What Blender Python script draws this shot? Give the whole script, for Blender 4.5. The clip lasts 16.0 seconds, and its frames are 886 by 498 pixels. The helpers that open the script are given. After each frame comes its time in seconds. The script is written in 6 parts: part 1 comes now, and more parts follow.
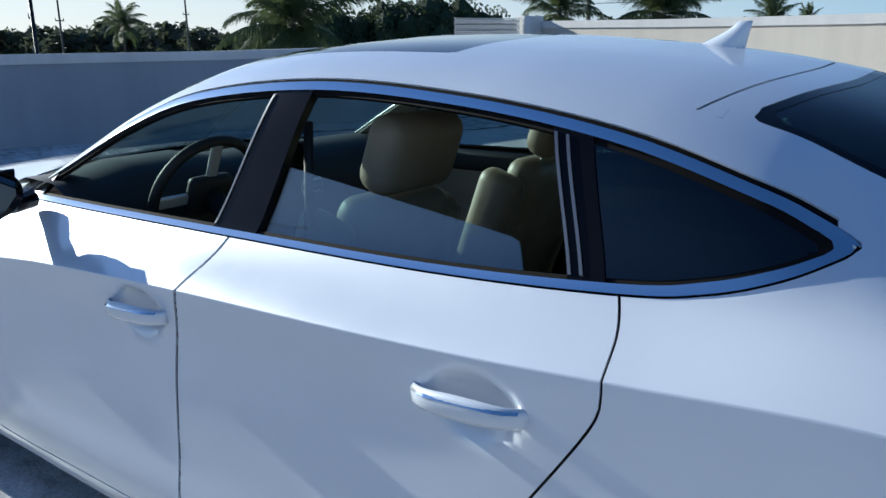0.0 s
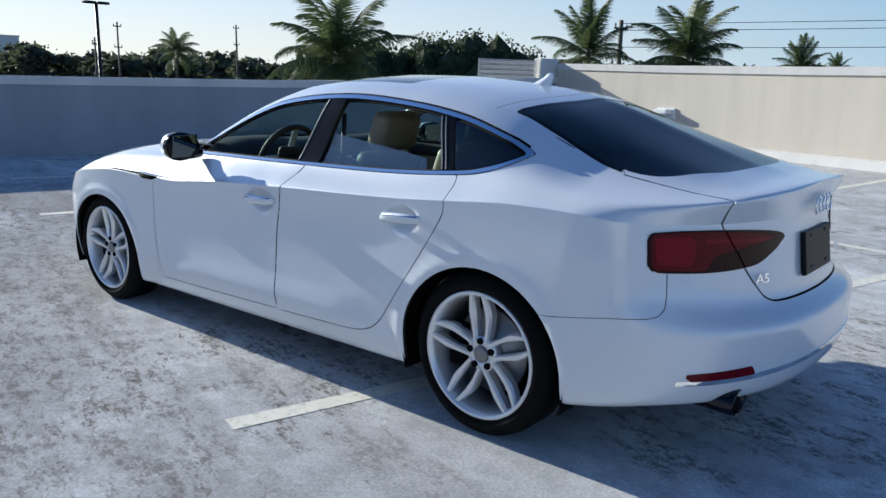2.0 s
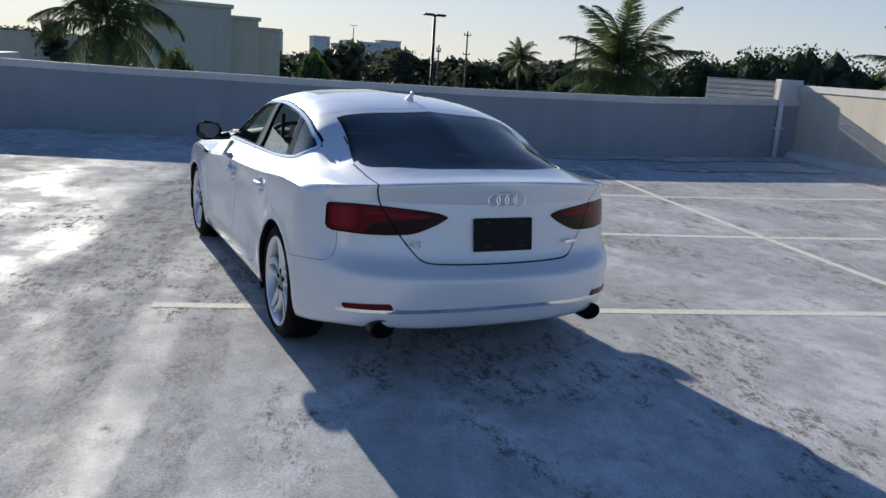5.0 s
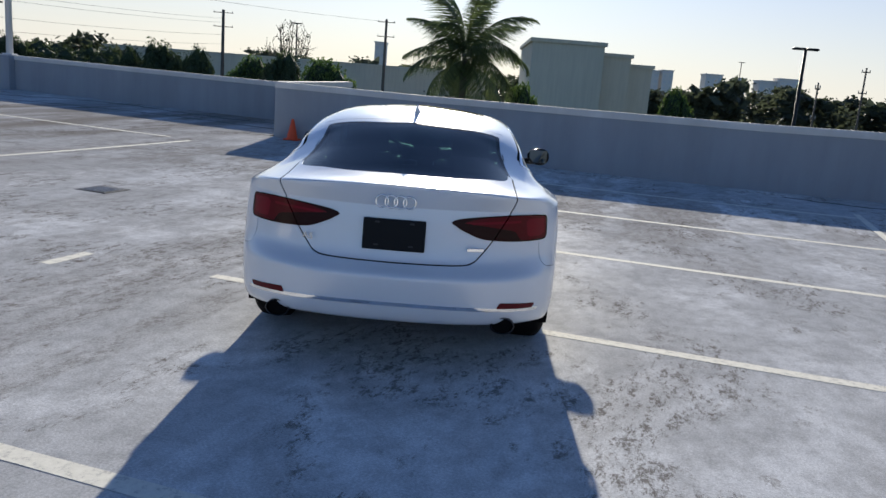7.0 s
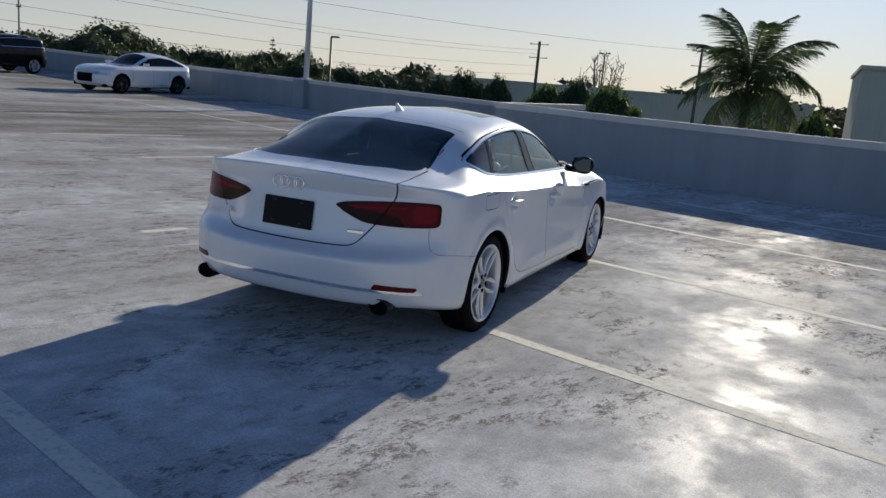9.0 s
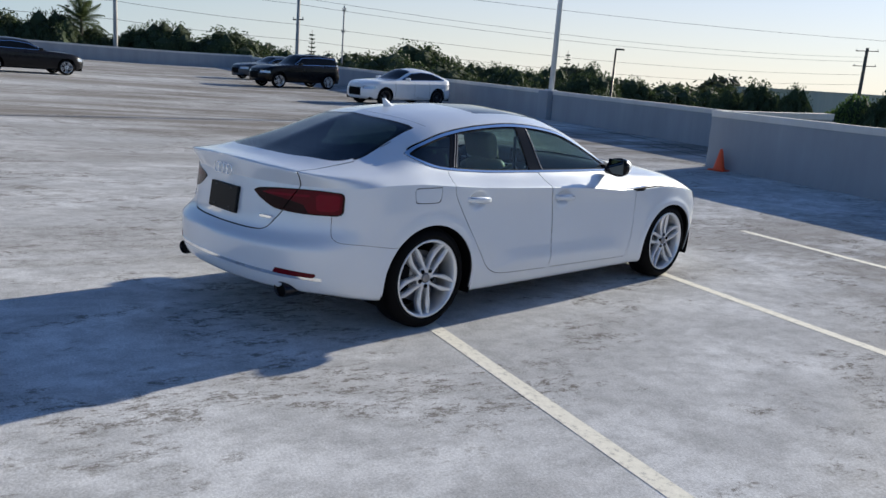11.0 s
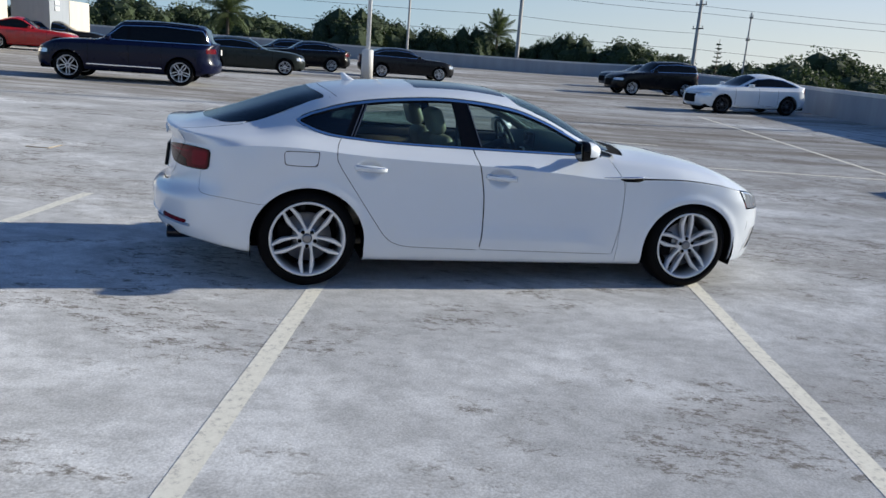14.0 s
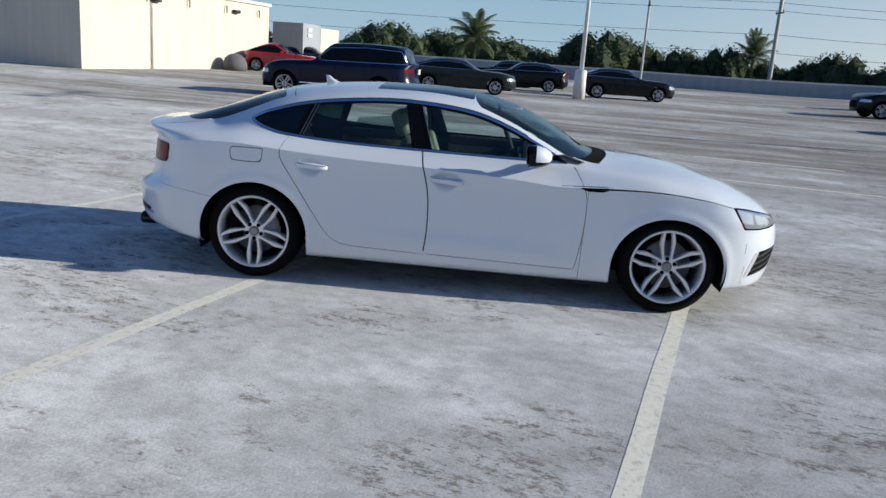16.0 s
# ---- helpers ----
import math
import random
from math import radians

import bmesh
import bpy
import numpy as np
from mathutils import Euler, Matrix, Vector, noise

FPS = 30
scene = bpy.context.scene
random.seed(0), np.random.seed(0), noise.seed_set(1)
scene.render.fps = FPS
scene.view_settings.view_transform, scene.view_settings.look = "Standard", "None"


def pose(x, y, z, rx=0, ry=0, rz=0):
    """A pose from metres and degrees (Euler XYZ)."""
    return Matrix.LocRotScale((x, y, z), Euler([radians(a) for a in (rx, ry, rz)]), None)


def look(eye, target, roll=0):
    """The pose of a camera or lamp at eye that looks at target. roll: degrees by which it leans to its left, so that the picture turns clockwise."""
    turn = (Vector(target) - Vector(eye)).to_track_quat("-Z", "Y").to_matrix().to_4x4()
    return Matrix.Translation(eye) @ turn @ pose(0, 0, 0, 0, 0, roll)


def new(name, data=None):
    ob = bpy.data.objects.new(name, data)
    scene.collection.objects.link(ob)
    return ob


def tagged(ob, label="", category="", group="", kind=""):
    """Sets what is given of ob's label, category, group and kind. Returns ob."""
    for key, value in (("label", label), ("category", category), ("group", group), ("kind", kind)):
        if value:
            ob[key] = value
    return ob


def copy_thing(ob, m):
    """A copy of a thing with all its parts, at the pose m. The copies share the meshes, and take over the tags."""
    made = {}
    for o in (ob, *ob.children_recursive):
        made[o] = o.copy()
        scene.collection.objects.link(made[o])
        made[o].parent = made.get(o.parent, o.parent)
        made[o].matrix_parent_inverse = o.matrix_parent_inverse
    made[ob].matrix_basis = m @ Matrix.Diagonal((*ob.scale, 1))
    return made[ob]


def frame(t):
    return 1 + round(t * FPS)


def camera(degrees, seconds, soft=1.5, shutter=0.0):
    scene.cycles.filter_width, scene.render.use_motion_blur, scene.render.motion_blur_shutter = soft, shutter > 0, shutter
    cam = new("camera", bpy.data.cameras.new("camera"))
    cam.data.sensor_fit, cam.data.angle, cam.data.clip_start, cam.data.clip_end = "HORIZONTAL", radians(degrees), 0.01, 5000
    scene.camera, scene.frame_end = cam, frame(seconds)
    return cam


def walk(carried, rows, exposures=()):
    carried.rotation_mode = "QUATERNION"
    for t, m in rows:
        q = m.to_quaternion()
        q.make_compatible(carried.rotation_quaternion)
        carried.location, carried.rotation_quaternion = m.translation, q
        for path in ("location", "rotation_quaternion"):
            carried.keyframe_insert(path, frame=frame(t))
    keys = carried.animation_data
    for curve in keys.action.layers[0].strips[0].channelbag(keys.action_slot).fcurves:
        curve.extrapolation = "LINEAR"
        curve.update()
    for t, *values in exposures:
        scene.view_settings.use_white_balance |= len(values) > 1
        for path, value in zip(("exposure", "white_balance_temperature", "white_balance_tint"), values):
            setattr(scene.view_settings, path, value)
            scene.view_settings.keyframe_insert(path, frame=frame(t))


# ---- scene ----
import functools

cam = camera(58.8, 16.0)

PATH = [
    (0, (-1.809, -0.254, 1.348), (-0.267, 0.917, 0.846), -0.8),
    (0.5, (-2.136, -0.645, 1.348), (-0.63, 0.585, 0.881), -0.5),
    (1, (-2.476, -1.013, 1.352), (-0.978, 0.233, 0.898), -0.4),
    (1.5, (-2.792, -1.406, 1.35), (-1.291, -0.159, 0.914), 0.2),
    (2, (-3.16, -1.711, 1.344), (-1.656, -0.461, 0.927), 1.1),
    (2.5, (-3.318, -2.008, 1.386), (-1.837, -0.728, 0.979), 2.0),
    (3, (-3.249, -2.521, 1.393), (-1.811, -1.19, 0.989), 2.6),
    (3.2, (-3.185, -2.711, 1.431), (-1.777, -1.351, 1.022), 2.7),
    (5.3, (-1.624, -4.413, 1.487), (-0.893, -2.6, 1.066), 3.7),
    (5.5, (-1.406, -4.54, 1.465), (-0.766, -2.692, 1.047), 3.8),
    (6, (-0.85, -4.724, 1.472), (-0.445, -2.812, 1.05), 3.7),
    (6.5, (-0.278, -4.822, 1.49), (-0.097, -2.873, 1.078), 4.1),
    (7, (0.324, -4.898, 1.512), (0.291, -2.939, 1.111), 4.5),
    (7.5, (0.913, -4.854, 1.509), (0.678, -2.906, 1.117), 4.9),
    (8, (1.486, -4.841, 1.503), (1.064, -2.924, 1.116), 5.4),
    (8.5, (2.034, -4.741, 1.49), (1.427, -2.876, 1.102), 5.5),
    (9, (2.565, -4.587, 1.495), (1.782, -2.789, 1.103), 5.2),
    (9.2, (2.797, -4.502, 1.516), (1.946, -2.736, 1.12), 5.1),
    (11.3, (4.571, -3.057, 1.546), (3.107, -1.762, 1.122), 4.5),
    (11.5, (4.734, -2.895, 1.52), (3.225, -1.654, 1.092), 4.5),
    (12, (5.088, -2.467, 1.533), (3.478, -1.365, 1.092), 4.5),
    (12.5, (5.357, -1.985, 1.546), (3.662, -1.024, 1.094), 4.6),
    (13, (5.635, -1.48, 1.55), (3.867, -0.665, 1.092), 4.6),
    (13.5, (5.811, -0.965, 1.543), (3.983, -0.299, 1.08), 4.6),
    (14, (5.969, -0.453, 1.541), (4.092, 0.056, 1.073), 4.5),
    (14.5, (6.078, 0.063, 1.553), (4.167, 0.416, 1.08), 4.5),
    (15, (6.117, 0.575, 1.559), (4.183, 0.776, 1.093), 4.5),
    (15.5, (6.135, 1.102, 1.548), (4.189, 1.148, 1.088), 4.3),
    (16, (6.062, 1.607, 1.537), (4.118, 1.496, 1.079), 4.2),
]
walk(cam, [(t, look(eye, target, roll)) for t, eye, target, roll in PATH], [(0, 0.98, 5200, 3), (1.5, 1.04, 5400, 5), (3, 1.05, 5450, 5), (5.5, 0.73, 5800, 8), (7, 0.90, 5850, 8), (8, 0.60, 5950, 8), (9, 0.52, 6000, 8), (11.5, 1.0, 5800, 7), (16, 0.83, 5680, 6)])
# ---- light ----

SUN_EL, SUN_AZ = radians(19.0), radians(-0.8)
world = bpy.data.worlds.new("sky")
scene.world = world
world.use_nodes = True
wt = world.node_tree
sky = wt.nodes.new("ShaderNodeTexSky")
sky.sky_type, sky.sun_disc = "NISHITA", False
sky.sun_elevation, sky.sun_rotation = SUN_EL, SUN_AZ
sky.air_density, sky.dust_density, sky.ozone_density = 1.0, 0.3, 2.0
# pale haze towards the horizon, warmer on the sun's side
way = wt.nodes.new("ShaderNodeTexCoord")
parts = wt.nodes.new("ShaderNodeSeparateXYZ")
wt.links.new(way.outputs["Generated"], parts.inputs["Vector"])
fall = wt.nodes.new("ShaderNodeMath")
fall.operation = "MULTIPLY"
fall.inputs[1].default_value = -5.0
grow = wt.nodes.new("ShaderNodeMath")
grow.operation = "EXPONENT"
cap_ = wt.nodes.new("ShaderNodeMath")
cap_.operation = "MINIMUM"
cap_.inputs[1].default_value = 1.0
wt.links.new(parts.outputs["Z"], fall.inputs[0])
wt.links.new(fall.outputs[0], grow.inputs[0])
wt.links.new(grow.outputs[0], cap_.inputs[0])
side = wt.nodes.new("ShaderNodeVectorMath")
side.operation = "DOT_PRODUCT"
side.inputs[1].default_value = (math.sin(SUN_AZ) * math.cos(SUN_EL), math.cos(SUN_AZ) * math.cos(SUN_EL), math.sin(SUN_EL))
wt.links.new(way.outputs["Generated"], side.inputs[0])
towards = wt.nodes.new("ShaderNodeMapRange")
towards.inputs["From Min"].default_value, towards.inputs["From Max"].default_value = 0.1, 0.95
wt.links.new(side.outputs["Value"], towards.inputs["Value"])
tint = wt.nodes.new("ShaderNodeMix")
tint.data_type = "RGBA"
tint.inputs[6].default_value, tint.inputs[7].default_value = (0.245, 0.30, 0.325, 1), (0.575, 0.485, 0.375, 1)
wt.links.new(towards.outputs[0], tint.inputs["Factor"])
scaled = wt.nodes.new("ShaderNodeMix")
scaled.data_type, scaled.blend_type = "RGBA", "MULTIPLY"
scaled.inputs["Factor"].default_value = 1.0
scaled.inputs[7].default_value = (0.029, 0.040, 0.057, 1)
wt.links.new(sky.outputs["Color"], scaled.inputs[6])
total = wt.nodes.new("ShaderNodeMix")
total.data_type = "RGBA"
wt.links.new(cap_.outputs[0], total.inputs["Factor"])
wt.links.new(scaled.outputs[2], total.inputs[6])
wt.links.new(tint.outputs[2], total.inputs[7])
wt.nodes["Background"].inputs["Strength"].default_value = 1.0
wt.links.new(total.outputs[2], wt.nodes["Background"].inputs["Color"])
sun_data = bpy.data.lights.new("sun", "SUN")
sun_data.energy, sun_data.angle, sun_data.color = 4.1, radians(0.55), (1.0, 0.86, 0.66)
sun = new("sun", sun_data)
to_sun = Vector((math.sin(SUN_AZ) * math.cos(SUN_EL), math.cos(SUN_AZ) * math.cos(SUN_EL), math.sin(SUN_EL)))
sun.matrix_world = look(to_sun * 60, (0, 0, 0))

# ---- materials ----
def shader(name, color=(0.5, 0.5, 0.5), rough=0.5, metal=0.0, **more):
    """A material of one Principled shader; returns it with its node tree and shader node."""
    m = bpy.data.materials.new(name)
    m.use_nodes = True
    b = m.node_tree.nodes["Principled BSDF"]
    b.inputs["Base Color"].default_value = (*color, 1)
    b.inputs["Roughness"].default_value, b.inputs["Metallic"].default_value = rough, metal
    for key, value in more.items():
        b.inputs[key.replace("_", " ")].default_value = value
    return m, m.node_tree, b


def node(tree, kind, **values):
    n = tree.nodes.new("ShaderNode" + kind)
    for key, value in values.items():
        n.inputs[key.replace("_", " ")].default_value = value
    return n


def noise_of(tree, coords, scale, detail=6.0, rough=0.6, stretch=(1, 1, 1), turn=0.0):
    mp = node(tree, "Mapping", Scale=stretch, Rotation=(0, 0, turn))
    n = node(tree, "TexNoise", Scale=scale, Detail=detail, Roughness=rough)
    tree.links.new(coords, mp.inputs["Vector"])
    tree.links.new(mp.outputs["Vector"], n.inputs["Vector"])
    return n.outputs["Fac"]


def ramp(tree, fac, *stops):
    r = tree.nodes.new("ShaderNodeValToRGB")
    while len(r.color_ramp.elements) < len(stops):
        r.color_ramp.elements.new(0.5)
    for e, (at, value) in zip(r.color_ramp.elements, stops):
        e.position = at
        e.color = (*value, 1) if isinstance(value, tuple) else (value, value, value, 1)
    tree.links.new(fac, r.inputs["Fac"])
    return r.outputs["Color"]


def mix(tree, kind, fac, a, b):
    n = tree.nodes.new("ShaderNodeMix")
    n.data_type, n.blend_type = "RGBA", kind
    for sock, value in ((n.inputs["Factor"], fac), (n.inputs[6], a), (n.inputs[7], b)):
        if isinstance(value, (int, float)):
            sock.default_value = value
        elif isinstance(value, tuple):
            sock.default_value = (*value, 1)
        else:
            tree.links.new(value, sock)
    return n.outputs[2]


def bump(tree, b, height, strength=0.3, distance=0.01):
    n = node(tree, "Bump", Strength=strength, Distance=distance)
    tree.links.new(height, n.inputs["Height"])
    tree.links.new(n.outputs["Normal"], b.inputs["Normal"])


def object_coords(tree):
    return tree.nodes.new("ShaderNodeTexCoord").outputs["Object"]


GRID = radians(-16.5)  # the building's grid is turned against the car


def deck_material():
    """Pale coated concrete: soft whitish clouds, wheel-dirtied lanes along the drive, scuffed patches, an even satin gloss."""
    m, t, b = shader("deck coating", rough=0.9, Specular_IOR_Level=0.0, Diffuse_Roughness=0.2)
    turned = node(t, "Mapping", Rotation=(0, 0, -GRID))
    t.links.new(object_coords(t), turned.inputs["Vector"])
    co = turned.outputs["Vector"]
    axes = t.nodes.new("ShaderNodeSeparateXYZ")
    t.links.new(co, axes.inputs["Vector"])

    def calc(kind, a, c, e=None):
        n = t.nodes.new("ShaderNodeMath")
        n.operation = kind
        for sock, value in zip(n.inputs, (a, c, e)):
            if value is None:
                continue
            if isinstance(value, (int, float)):
                sock.default_value = value
            else:
                t.links.new(value, sock)
        return n.outputs[0]

    times = lambda *k: functools.reduce(lambda a, c: calc("MULTIPLY", a, c), k)
    # clouds of thicker and thinner coating
    broad = noise_of(t, co, 0.55, 6, 0.6, (1.0, 0.7, 1))
    cloud = noise_of(t, co, 1.7, 8, 0.65, (1.0, 0.8, 1))
    fine = noise_of(t, co, 8.0, 9, 0.75, (1.0, 0.7, 1))
    white = times(ramp(t, broad, (0.43, 0.0), (0.57, 1.0)), ramp(t, cloud, (0.42, 0.1), (0.56, 1.0)))
    col = mix(t, "MIX", white, (0.52, 0.52, 0.52), (0.71, 0.71, 0.71))
    col = mix(t, "MULTIPLY", 1.0, col, ramp(t, fine, (0.40, 0.84), (0.56, 1.05)))
    # lanes that wheels have dirtied; they run with the grid and wander a little
    wander = calc("MULTIPLY_ADD", calc("SUBTRACT", noise_of(t, co, 0.8, 6, 0.65, (1.0, 0.45, 1)), 0.5), 0.8, axes.outputs["X"])
    lane = None
    for at, half, deep in ((-2.08, 0.44, 1.0), (-1.25, 0.13, 0.7), (-3.2, 0.24, 0.4), (-4.4, 0.35, 0.5), (-6.1, 0.5, 0.5), (6.4, 0.45, 0.5)):
        off = calc("DIVIDE", calc("ABSOLUTE", calc("SUBTRACT", wander, at), 0.0), half)
        one = calc("MULTIPLY", ramp(t, calc("MULTIPLY", off, 0.5), (0.40, 1.0), (0.58, 0.0)), deep)
        lane = one if lane is None else calc("MAXIMUM", lane, one)
    # broad soft soiling of the open drive
    drive = times(ramp(t, noise_of(t, co, 0.16, 7, 0.6, (1.0, 0.32, 1)), (0.40, 0.0), (0.52, 1.0)), ramp(t, calc("MULTIPLY_ADD", axes.outputs["X"], -0.1, -0.5), (0.0, 0.0), (0.5, 1.0)))
    drive = times(drive, ramp(t, noise_of(t, co, 1.3, 7, 0.65, (1.0, 0.12, 1)), (0.38, 0.25), (0.58, 0.9)))
    gaps = ramp(t, noise_of(t, co, 0.35, 5, 0.6, (1.0, 0.6, 1)), (0.40, 0.6), (0.48, 1.0))
    lane = times(lane, gaps)
    # looser dirt: along the drive, and in the bays beyond the car's nose
    zone = None
    for at, reach in (((0.4, 7.0, 0), 3.0), ((-6.5, 7.0, 0), 2.4)):
        far = node(t, "VectorMath")
        far.operation = "DISTANCE"
        far.inputs[1].default_value = at
        t.links.new(co, far.inputs[0])
        one = ramp(t, calc("DIVIDE", far.outputs["Value"], reach * 1.5), (0.35, 1.0), (1.0, 0.0))
        zone = one if zone is None else calc("MAXIMUM", zone, one)
    blotch = noise_of(t, co, 1.0, 9, 0.68, (1.0, 0.5, 1))
    loose = ramp(t, calc("MULTIPLY_ADD", zone, 0.10, blotch), (0.535, 0.0), (0.59, 1.0))
    grain = noise_of(t, co, 26.0, 9, 0.82, (1.0, 0.6, 1))
    speck = noise_of(t, co, 9.0, 10, 0.85, (1.0, 0.35, 1))
    film = calc("MAXIMUM", times(lane, 0.27, ramp(t, grain, (0.44, 1.0), (0.56, 0.45))), times(loose, calc("MULTIPLY_ADD", zone, 0.6, 0.25), ramp(t, speck, (0.42, 0.85), (0.56, 0.35))))
    film = calc("MAXIMUM", film, drive)
    col = mix(t, "MIX", film, col, (0.255, 0.232, 0.205))
    # chipped spots, in scattered groups
    group = ramp(t, noise_of(t, co, 0.85, 6, 0.7, (1.0, 0.7, 1)), (0.505, 0.0), (0.56, 1.0))
    group = calc("MAXIMUM", group, times(lane, 0.8))
    chips = times(group, ramp(t, speck, (0.495, 0.0), (0.53, 1.0)), ramp(t, grain, (0.45, 0.0), (0.52, 1.0)))
    col = mix(t, "MIX", times(chips, 0.8), col, (0.15, 0.128, 0.102))
    spots = node(t, "TexVoronoi", Scale=1.1, Randomness=1.0)
    t.links.new(co, spots.inputs["Vector"])
    col = mix(t, "MIX", ramp(t, spots.outputs["Distance"], (0.008, 0.85), (0.016, 0.0)), col, (0.06, 0.055, 0.05))
    grit = noise_of(t, co, 85.0, 5, 0.75)
    col = mix(t, "MULTIPLY", 0.8, col, ramp(t, grit, (0.38, 0.70), (0.62, 1.14)))
    t.links.new(col, b.inputs["Base Color"])
    rise = calc("MULTIPLY_ADD", times(calc("MAXIMUM", group, film), grain), -0.9, grit)
    bump(t, b, rise, 0.3, 0.006)
    # a thin satin film over the coating, missing where it is dirty or chipped
    film_gloss = node(t, "BsdfGlossy")
    t.links.new(mix(t, "MIX", white, (0.50, 0.50, 0.50), (0.40, 0.40, 0.40)), film_gloss.inputs["Roughness"])
    shine = times(calc("SUBTRACT", 1.0, calc("MAXIMUM", times(lane, 0.85), calc("MAXIMUM", film, chips))), ramp(t, cloud, (0.40, 0.4), (0.56, 1.0)), 0.027)
    over = t.nodes.new("ShaderNodeMixShader")
    t.links.new(shine, over.inputs["Fac"])
    t.links.new(b.outputs["BSDF"], over.inputs[1])
    t.links.new(film_gloss.outputs["BSDF"], over.inputs[2])
    t.links.new(over.outputs["Shader"], t.nodes["Material Output"].inputs["Surface"])
    return m


def plaster(name, color, spread=0.12, scale=1.2):
    m, t, b = shader(name, rough=0.85)
    co = object_coords(t)
    big = noise_of(t, co, scale, 6, 0.6, (1, 1, 0.5))
    run = noise_of(t, co, 2.5, 5, 0.6, (1.0, 1.0, 0.08))
    low = tuple(c * (1 - spread) for c in color)
    col = ramp(t, big, (0.3, low), (0.65, color))
    col = mix(t, "MULTIPLY", 0.5, col, ramp(t, run, (0.35, 0.82), (0.6, 1.0)))
    t.links.new(col, b.inputs["Base Color"])
    bump(t, b, noise_of(t, co, 45, 5, 0.7), 0.25, 0.006)
    return m


DECK = deck_material()
# grey paint, with the blue and the dark of its shade put into the colour
PARAPET = plaster("shade-toned grey parapet paint", (0.32, 0.345, 0.385))
CAP = plaster("pale parapet cap", (0.66, 0.65, 0.63))
CREAM = plaster("cream wall paint", (0.60, 0.55, 0.47), 0.06)

# ---- structure ----
W1, CU = 11.02, 9.5  # where the near parapet and the cream wall run


def uv(u, v):
    """A place on the deck from the building's own grid."""
    c, s = math.cos(GRID), math.sin(GRID)
    return u * c - v * s, u * s + v * c


def deck_z(x, y):
    """The deck is level round the car, and rises gently towards its edges and the far corner."""
    c, s = math.cos(GRID), math.sin(GRID)
    u, v = x * c + y * s, -x * s + y * c
    r = -0.0165 * x + 0.004 * y - 0.06
    rise = 0.5 * (r + math.sqrt(r * r + 0.002)) if r > -0.4 else 0.0
    return max(0.0, rise - 0.008) + 0.0015 * max(0.0, v - 2.5) ** 2 + 0.0035 * max(0.0, u - 2.5) ** 2


def mesh_object(name, bm, material, smooth=False):
    me = bpy.data.meshes.new(name)
    bm.normal_update()
    bm.to_mesh(me)
    bm.free()
    for m in material if isinstance(material, (list, tuple)) else [material]:
        me.materials.append(m)
    if smooth:
        me.shade_smooth()
    return new(name, me)


def part(name, bm, material, parent, label="", smooth=False):
    ob = mesh_object(name, bm, material, smooth)
    ob.parent = parent
    return tagged(ob, label)


def box(bm, x0, x1, y0, y1, z0, z1):
    v = [bm.verts.new(p) for p in ((x0, y0, z0), (x1, y0, z0), (x1, y1, z0), (x0, y1, z0), (x0, y0, z1), (x1, y0, z1), (x1, y1, z1), (x0, y1, z1))]
    for f in ((3, 2, 1, 0), (4, 5, 6, 7), (0, 1, 5, 4), (1, 2, 6, 5), (2, 3, 7, 6), (3, 0, 4, 7)):
        bm.faces.new([v[i] for i in f])
    return v


def build_deck():
    bm = bmesh.new()
    us, vs = np.arange(-66, CU + 0.6, 0.75), np.arange(-46, 15.3, 0.75)
    grid = []
    for u in us:
        row = []
        for v in vs:
            x, y = uv(u, v)
            row.append(bm.verts.new((x, y, deck_z(x, y))))
        grid.append(row)
    for i in range(len(us) - 1):
        for j in range(len(vs) - 1):
            if vs[j + 1] > (W1 + 0.6 if us[i] > -8 else 15.2):
                continue
            bm.faces.new((grid[i][j], grid[i + 1][j], grid[i + 1][j + 1], grid[i][j + 1]))
    return tagged(mesh_object("floor", bm, DECK, True), "pale grey coated concrete parking deck with stains", "floor", kind="structure")


def wall_run(name, a, b, height, material, label, thick=0.22, cap=0.13, category="wall"):
    """A wall between two places of the grid, on the deck, with its cap as a part."""
    (xa, ya), (xb, yb) = uv(*a), uv(*b)
    d = Vector((xb - xa, yb - ya)).normalized()
    n = Vector((-d.y, d.x)) * thick / 2
    steps = max(2, int(math.dist(a, b) / 3))
    def sweep(wide, low, high):
        bm = bmesh.new()
        rows = []
        for i in range(steps + 1):
            f = i / steps
            x, y = xa + (xb - xa) * f, ya + (yb - ya) * f
            z = deck_z(x, y)
            rows.append([bm.verts.new((x + s * n.x * wide, y + s * n.y * wide, z + h)) for s, h in ((-1, low), (1, low), (1, high), (-1, high))])
        for r, q in zip(rows, rows[1:]):
            for k in range(4):
                bm.faces.new((r[k], r[(k + 1) % 4], q[(k + 1) % 4], q[k]))
        bm.faces.new(rows[0][::-1])
        bm.faces.new(rows[-1])
        bmesh.ops.recalc_face_normals(bm, faces=bm.faces)
        return bm
    w = tagged(mesh_object(name, sweep(1.0, -0.3, height - cap), material), label, category, kind="structure")
    part("cap", sweep(1.25, height - cap, height), CAP, w, "pale painted cap")
    return w


